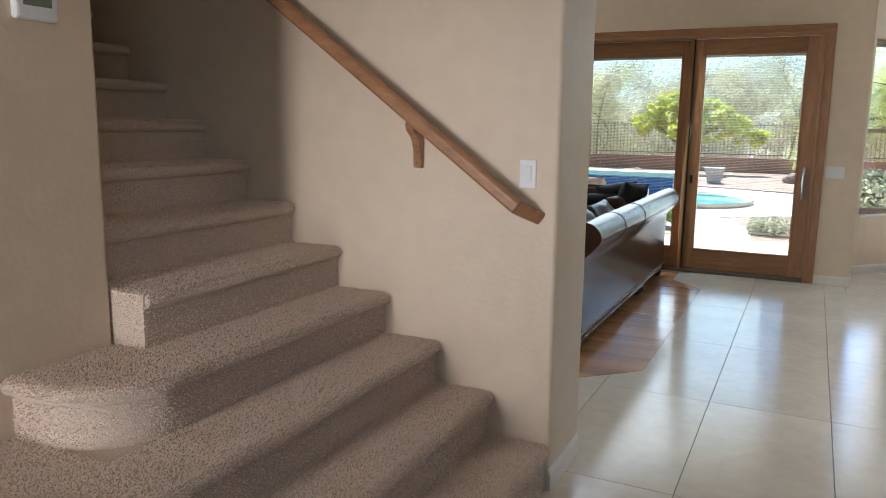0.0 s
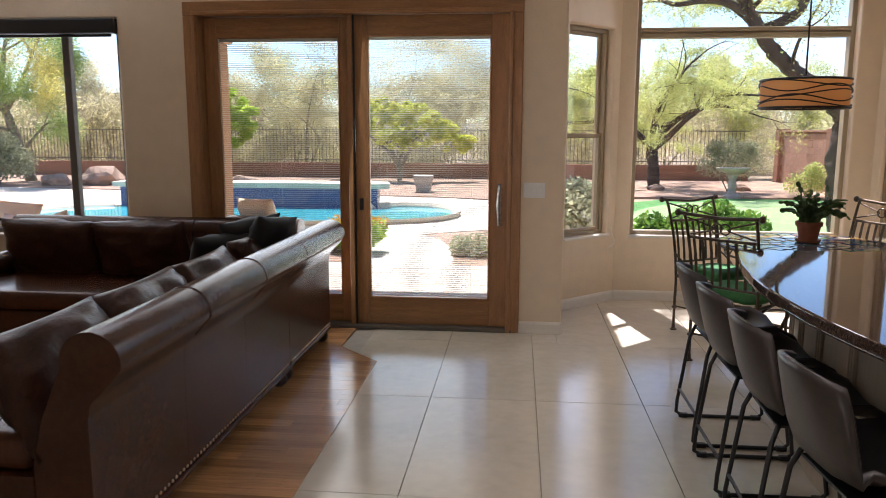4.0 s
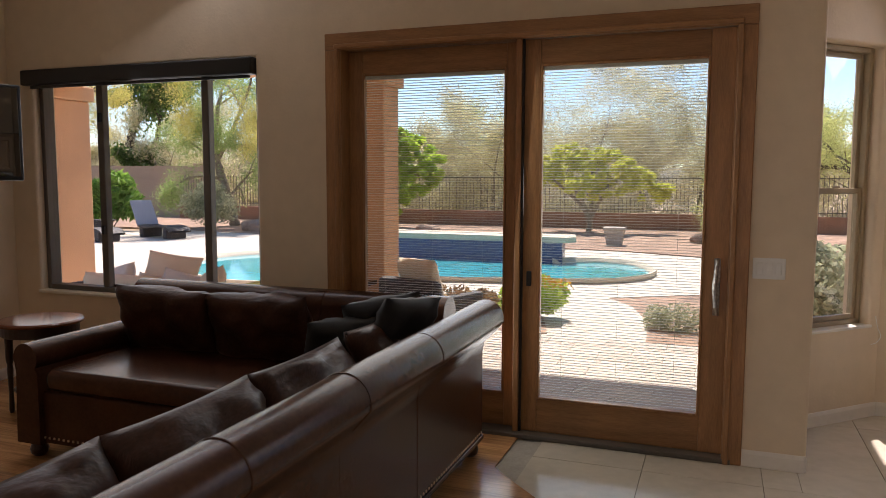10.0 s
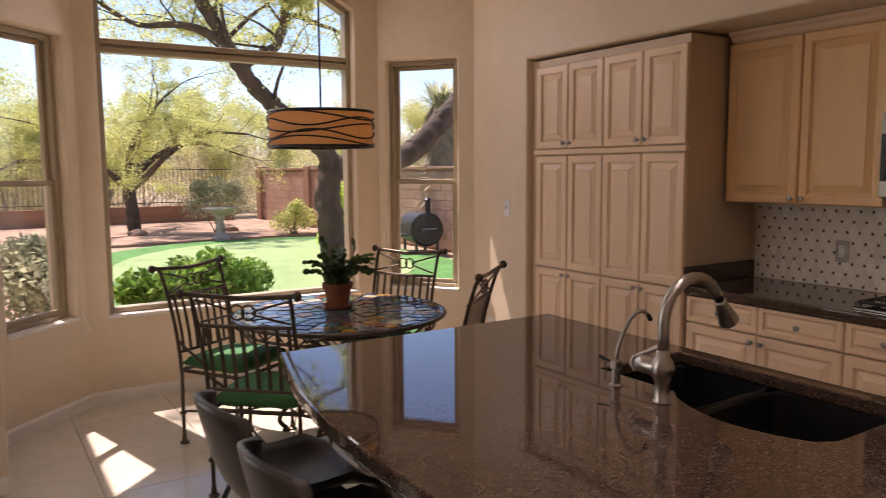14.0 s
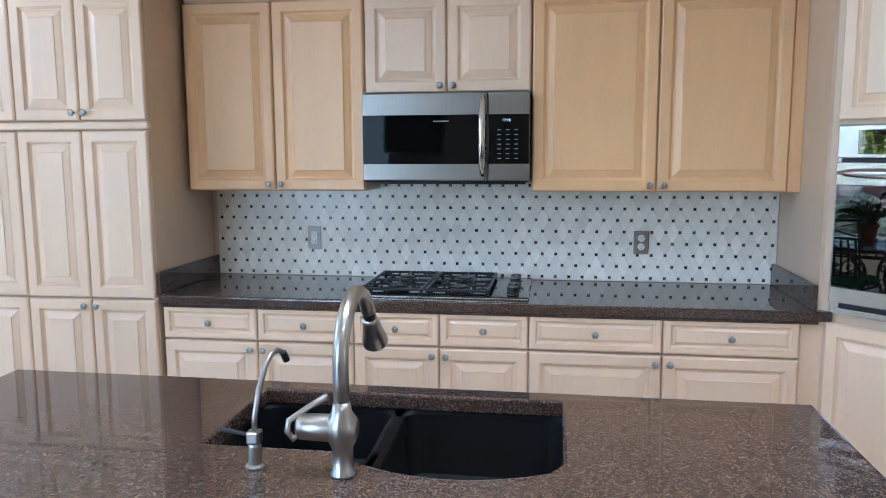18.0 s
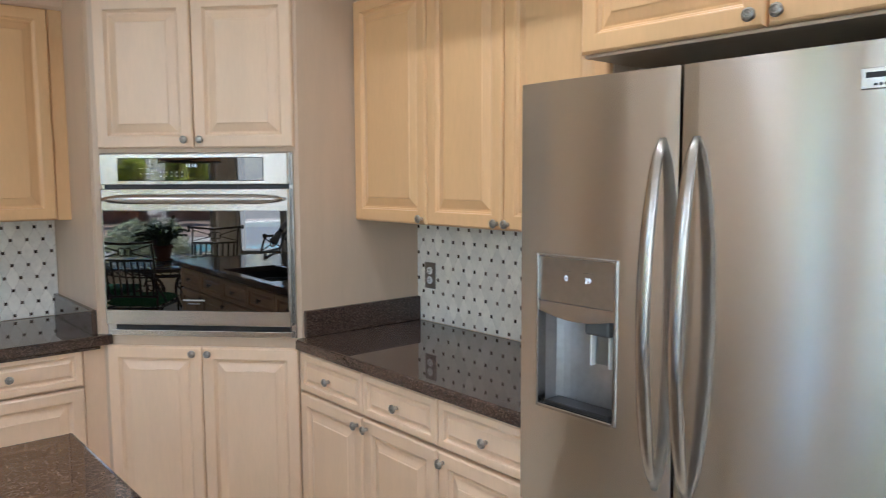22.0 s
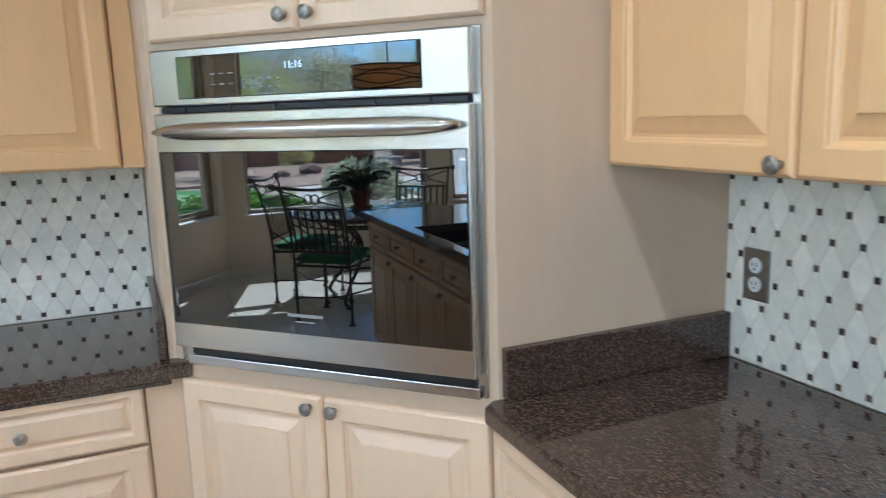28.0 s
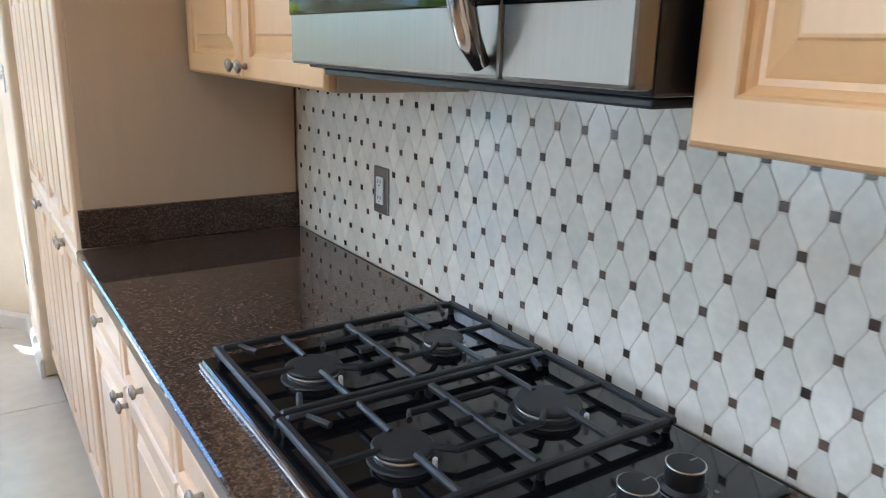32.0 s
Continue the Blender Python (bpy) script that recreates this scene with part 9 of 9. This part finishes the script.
full = slab_mesh("floor_tile", [(GAP / 2, GAP / 2), (TX - GAP / 2, GAP / 2), (TX - GAP / 2, TY - GAP / 2), (GAP / 2, TY - GAP / 2)], -0.010, 0.0, 0.0012)
full.materials.append(TILE)
for i in range(-9, 8):
    for j in range(-8, 4):
        x0, y0 = -0.401 + i * TX, 6.637 + j * TY
        if x0 + TX < -5.2 or x0 > 4.2 or y0 > 9.38 or y0 + TY < -2.2:
            continue
        if x0 + TX < -0.85 and 4.45 < y0 + TY and y0 > 3.9 and y0 < 8.1 and y0 + TY > 4.3 and y0 > 4.25:
            continue
        if x0 + TX < -2.1 and y0 + TY < 3.2:
            continue
        if y0 + TY > 8.13:
            conv = [(0.39, 7.0), (3.71, 7.0), (3.71, 8.78), (3.20, 9.40), (0.94, 9.40), (0.39, 8.85)] if x0 + TX > 0.42 else None
            q = [(x0 + GAP / 2, y0 + GAP / 2), (x0 + TX - GAP / 2, y0 + GAP / 2), (x0 + TX - GAP / 2, y0 + TY - GAP / 2), (x0 + GAP / 2, y0 + TY - GAP / 2)]
            if conv:
                a = clip_poly(q, conv)
                if len(a) > 2:
                    piece("floor_tile", slab_mesh("floor_tile", a, -0.010, 0.0, 0.0012), TILE, floor_base)
            b = clip_poly(q, [(-5.25, 5.0), (0.3885, 5.0), (0.3885, 8.14), (-5.25, 8.14)])
            if len(b) > 2:
                piece("floor_tile", slab_mesh("floor_tile", b, -0.010, 0.0, 0.0012), TILE, floor_base)
            continue
        piece("floor_tile", full, TILE, floor_base, m=pose(x0, y0, 0))


def wood_edge(y):
    """How far in x the wood reaches at this y."""
    if y < 4.28:
        return -5.2
    if y < 4.60:
        return -1.16 + (y - 4.28)
    if y < 7.27:
        return -0.84
    if y < 7.59:
        return -0.84 - (y - 7.27)
    return -1.16


wood = tagged(thing("wood_floor", pose(0, 0, 0), "glossy oak plank floor in the living room", "floor"), kind="structure")
rnd = random.Random(12)
PWD = 0.083
y = 4.283
while y < 8.09:
    y1 = min(y + PWD, 8.115)
    x = -5.24 - rnd.uniform(0, 0.9)
    while True:
        ln = rnd.uniform(0.7, 1.7)
        xa, xb = max(x, -5.24), x + ln
        ea, eb = wood_edge(y + 0.0005), wood_edge(y1 - 0.0005)
        last = xb > min(ea, eb)
        if xa < min(ea, eb):
            q = [(xa + 0.0006, y + 0.0004), (ea if last else xb, y + 0.0004), (eb if last else xb, y1 - 0.0004), (xa + 0.0006, y1 - 0.0004)]
            piece("plank", slab_mesh("plank", q, -0.004, 0.004 + rnd.uniform(0, 0.0003), 0.0008), PLANK, wood)
        x = xb
        if last or x > -0.8:
            break
    y += PWD

# backsplash mosaic
def splash(name, m, width, z0, z1, label, near, phase=0.0223):
    """Long diamonds with small square dots between their points; near tells which columns stay pieces of their own."""
    b = tagged(thing(name, m, label, "backsplash"), kind="structure")
    part("mortar", box(B(), 0, width, -0.0067, -0.0005, z0, z1), STONE_G, b)
    p, q, s, g = 0.0662, 0.0570, 0.0067, 0.0015
    k = 1 - 0.0008 * math.hypot(p / 2, q) / (p / 2 * q)
    xc, yc = p / 2 - s - g, q - s - g
    ys, xt = q * (k - xc / (p / 2)), p / 2 * (k - yc / q)
    dia = [(xt, yc), (xc, ys), (xc, -ys), (xt, -yc), (-xt, -yc), (-xc, -ys), (-xc, ys), (-xt, yc)]
    dot = [(-s, -s), (s, -s), (s, s), (-s, s)]
    stand = Matrix(((1, 0, 0, 0), (0, 0, -1, 0), (0, 1, 0, 0), (0, 0, 0, 1)))
    hullw = [(0.0005, z0), (width - 0.0005, z0), (width - 0.0005, z1), (0.0005, z1)]
    tile_me = slab_mesh("diamond_tile", list(reversed(dia)), 0.0036, 0.0075, 0.0007)
    dot_me = slab_mesh("dot_tile", dot, 0.0036, 0.0075, 0.0006)
    counts = {"diamond_tile": 0, "dot_tile": 0}
    rest = {"diamond_tile": ([], []), "dot_tile": ([], [])}
    rows = int((z1 - z0) / q) + 2
    spots = []
    for j in range(-1, rows):
        off = ((j + 1) % 2) * p / 2 + phase
        for i in range(-1, int(width / p) + 2):
            spots.append((i * p + off, 0.932 + j * q))
    spots.sort(key=lambda c: abs(c[0] - near))
    for cx, cz in spots:
        for nm, shape, me, mm, dx in (("diamond_tile", dia, tile_me, STONE_T, p / 2), ("dot_tile", dot, dot_me, STONE_D, 0.0)):
            poly = [(cx + dx + a, cz + c) for a, c in shape]
            if nm == "diamond_tile":
                poly = list(reversed(poly))
            inside_all = all(0.0005 < a < width - 0.0005 and z0 < c < z1 for a, c in poly)
            if not inside_all:
                poly = clip_poly(poly if nm == "dot_tile" else poly, hullw)
                if len(poly) < 3:
                    continue
            if counts[nm] < 300:
                counts[nm] += 1
                if inside_all:
                    piece(nm, me, mm, b, m=Matrix.Translation((cx + dx, 0, cz)) @ stand)
                else:
                    piece(nm, slab_mesh(nm, poly, 0.0036, 0.0075, 0.0005), mm, b, m=stand)
            else:
                src = slab_mesh("tmp", poly, 0.0036, 0.0075, 0.0006)
                vs, fs = rest[nm]
                o = len(vs)
                vs += [tuple(v.co) for v in src.vertices]
                fs += [tuple(k + o for k in f.vertices) for f in src.polygons]
                bpy.data.meshes.remove(src)
    for nm, (vs, fs) in rest.items():
        if vs:
            me = bpy.data.meshes.new(nm + "s")
            me.from_pydata(vs, [], fs)
            tagged(piece(nm + "s", me, STONE_TR if nm == "diamond_tile" else STONE_DR, b, m=stand), kind="stuff")
    return b


def island_vary(src):
    """A copy of a material that varies tile by tile within one mesh."""
    m = src.copy()
    nt = m.node_tree
    ge = nt.nodes.new("ShaderNodeNewGeometry")
    for n in list(nt.nodes):
        if n.bl_idname == "ShaderNodeObjectInfo":
            for l in list(n.outputs["Random"].links):
                nt.links.new(ge.outputs["Random Per Island"], l.to_socket)
    return m


STONE_TR, STONE_DR = island_vary(STONE_T), island_vary(STONE_D)
splash("backsplash_1", pose(4.320, 6.754, 0, 0, 0, -90), 2.822, 0.916, 1.4165, "cream marble diamond mosaic backsplash with dark dots", 1.7)
splash("backsplash_2", pose(3.113, 2.732, 0, 0, 0, 180), 1.30, 0.916, 1.371, "cream marble diamond mosaic backsplash beside the refrigerator", 0.5, 0.0078)

# block wall along the garden's side
bw = thing("block_wall", pose(8.75, 13.0, 0), "painted concrete block boundary wall with piers", "garden wall")
part("core", box(B(), 0.012, 0.18, 0, 15.8, GZ - 0.06, 1.56), REDWALL, bw)
blk = bpy.data.meshes.new("block")
bm = B()
box(bm, 0, 0.02, 0.004, 0.402, 0.004, 0.199, 0.004, 1)
bm.to_mesh(blk)
bm.free()
for r in range(8):
    for k in range(38):
        yy = k * 0.406 + (0.203 if r % 2 else 0) - 0.2
        if 0 <= yy < 15.4:
            piece("block", blk, BLOCK, bw, m=pose(-0.008, yy, GZ + r * 0.2035))
part("cap", box(B(), -0.04, 0.22, 0, 15.8, 1.562, 1.62, 0.01), BLOCK, bw)
for yy in (7.6, 11.4, 15.6):
    part("pier", box(B(), -0.10, 0.26, yy - 0.2, yy + 0.2, GZ - 0.06, 1.66, 0.02), REDWALL, bw)

# pavers outside the sliding door
pv = bpy.data.meshes.new("paver")
bm = B()
box(bm, 0.003, 0.597, 0.003, 0.297, -0.03, 0.0, 0.004, 1)
bm.to_mesh(pv)
bm.free()
patio = tagged(thing("patio_paving", pose(0, 0, GZ), "travertine pavers laid in running bond", "paving"), kind="structure")
for r in range(11):
    for k in range(11):
        xx, yy = -5.9 + k * 0.6 + (0.3 if r % 2 else 0), 8.34 + r * 0.3
        if xx < -0.3 and yy < 11.6:
            piece("paver", pv, PAVER, patio, m=pose(xx, yy, 0.004))
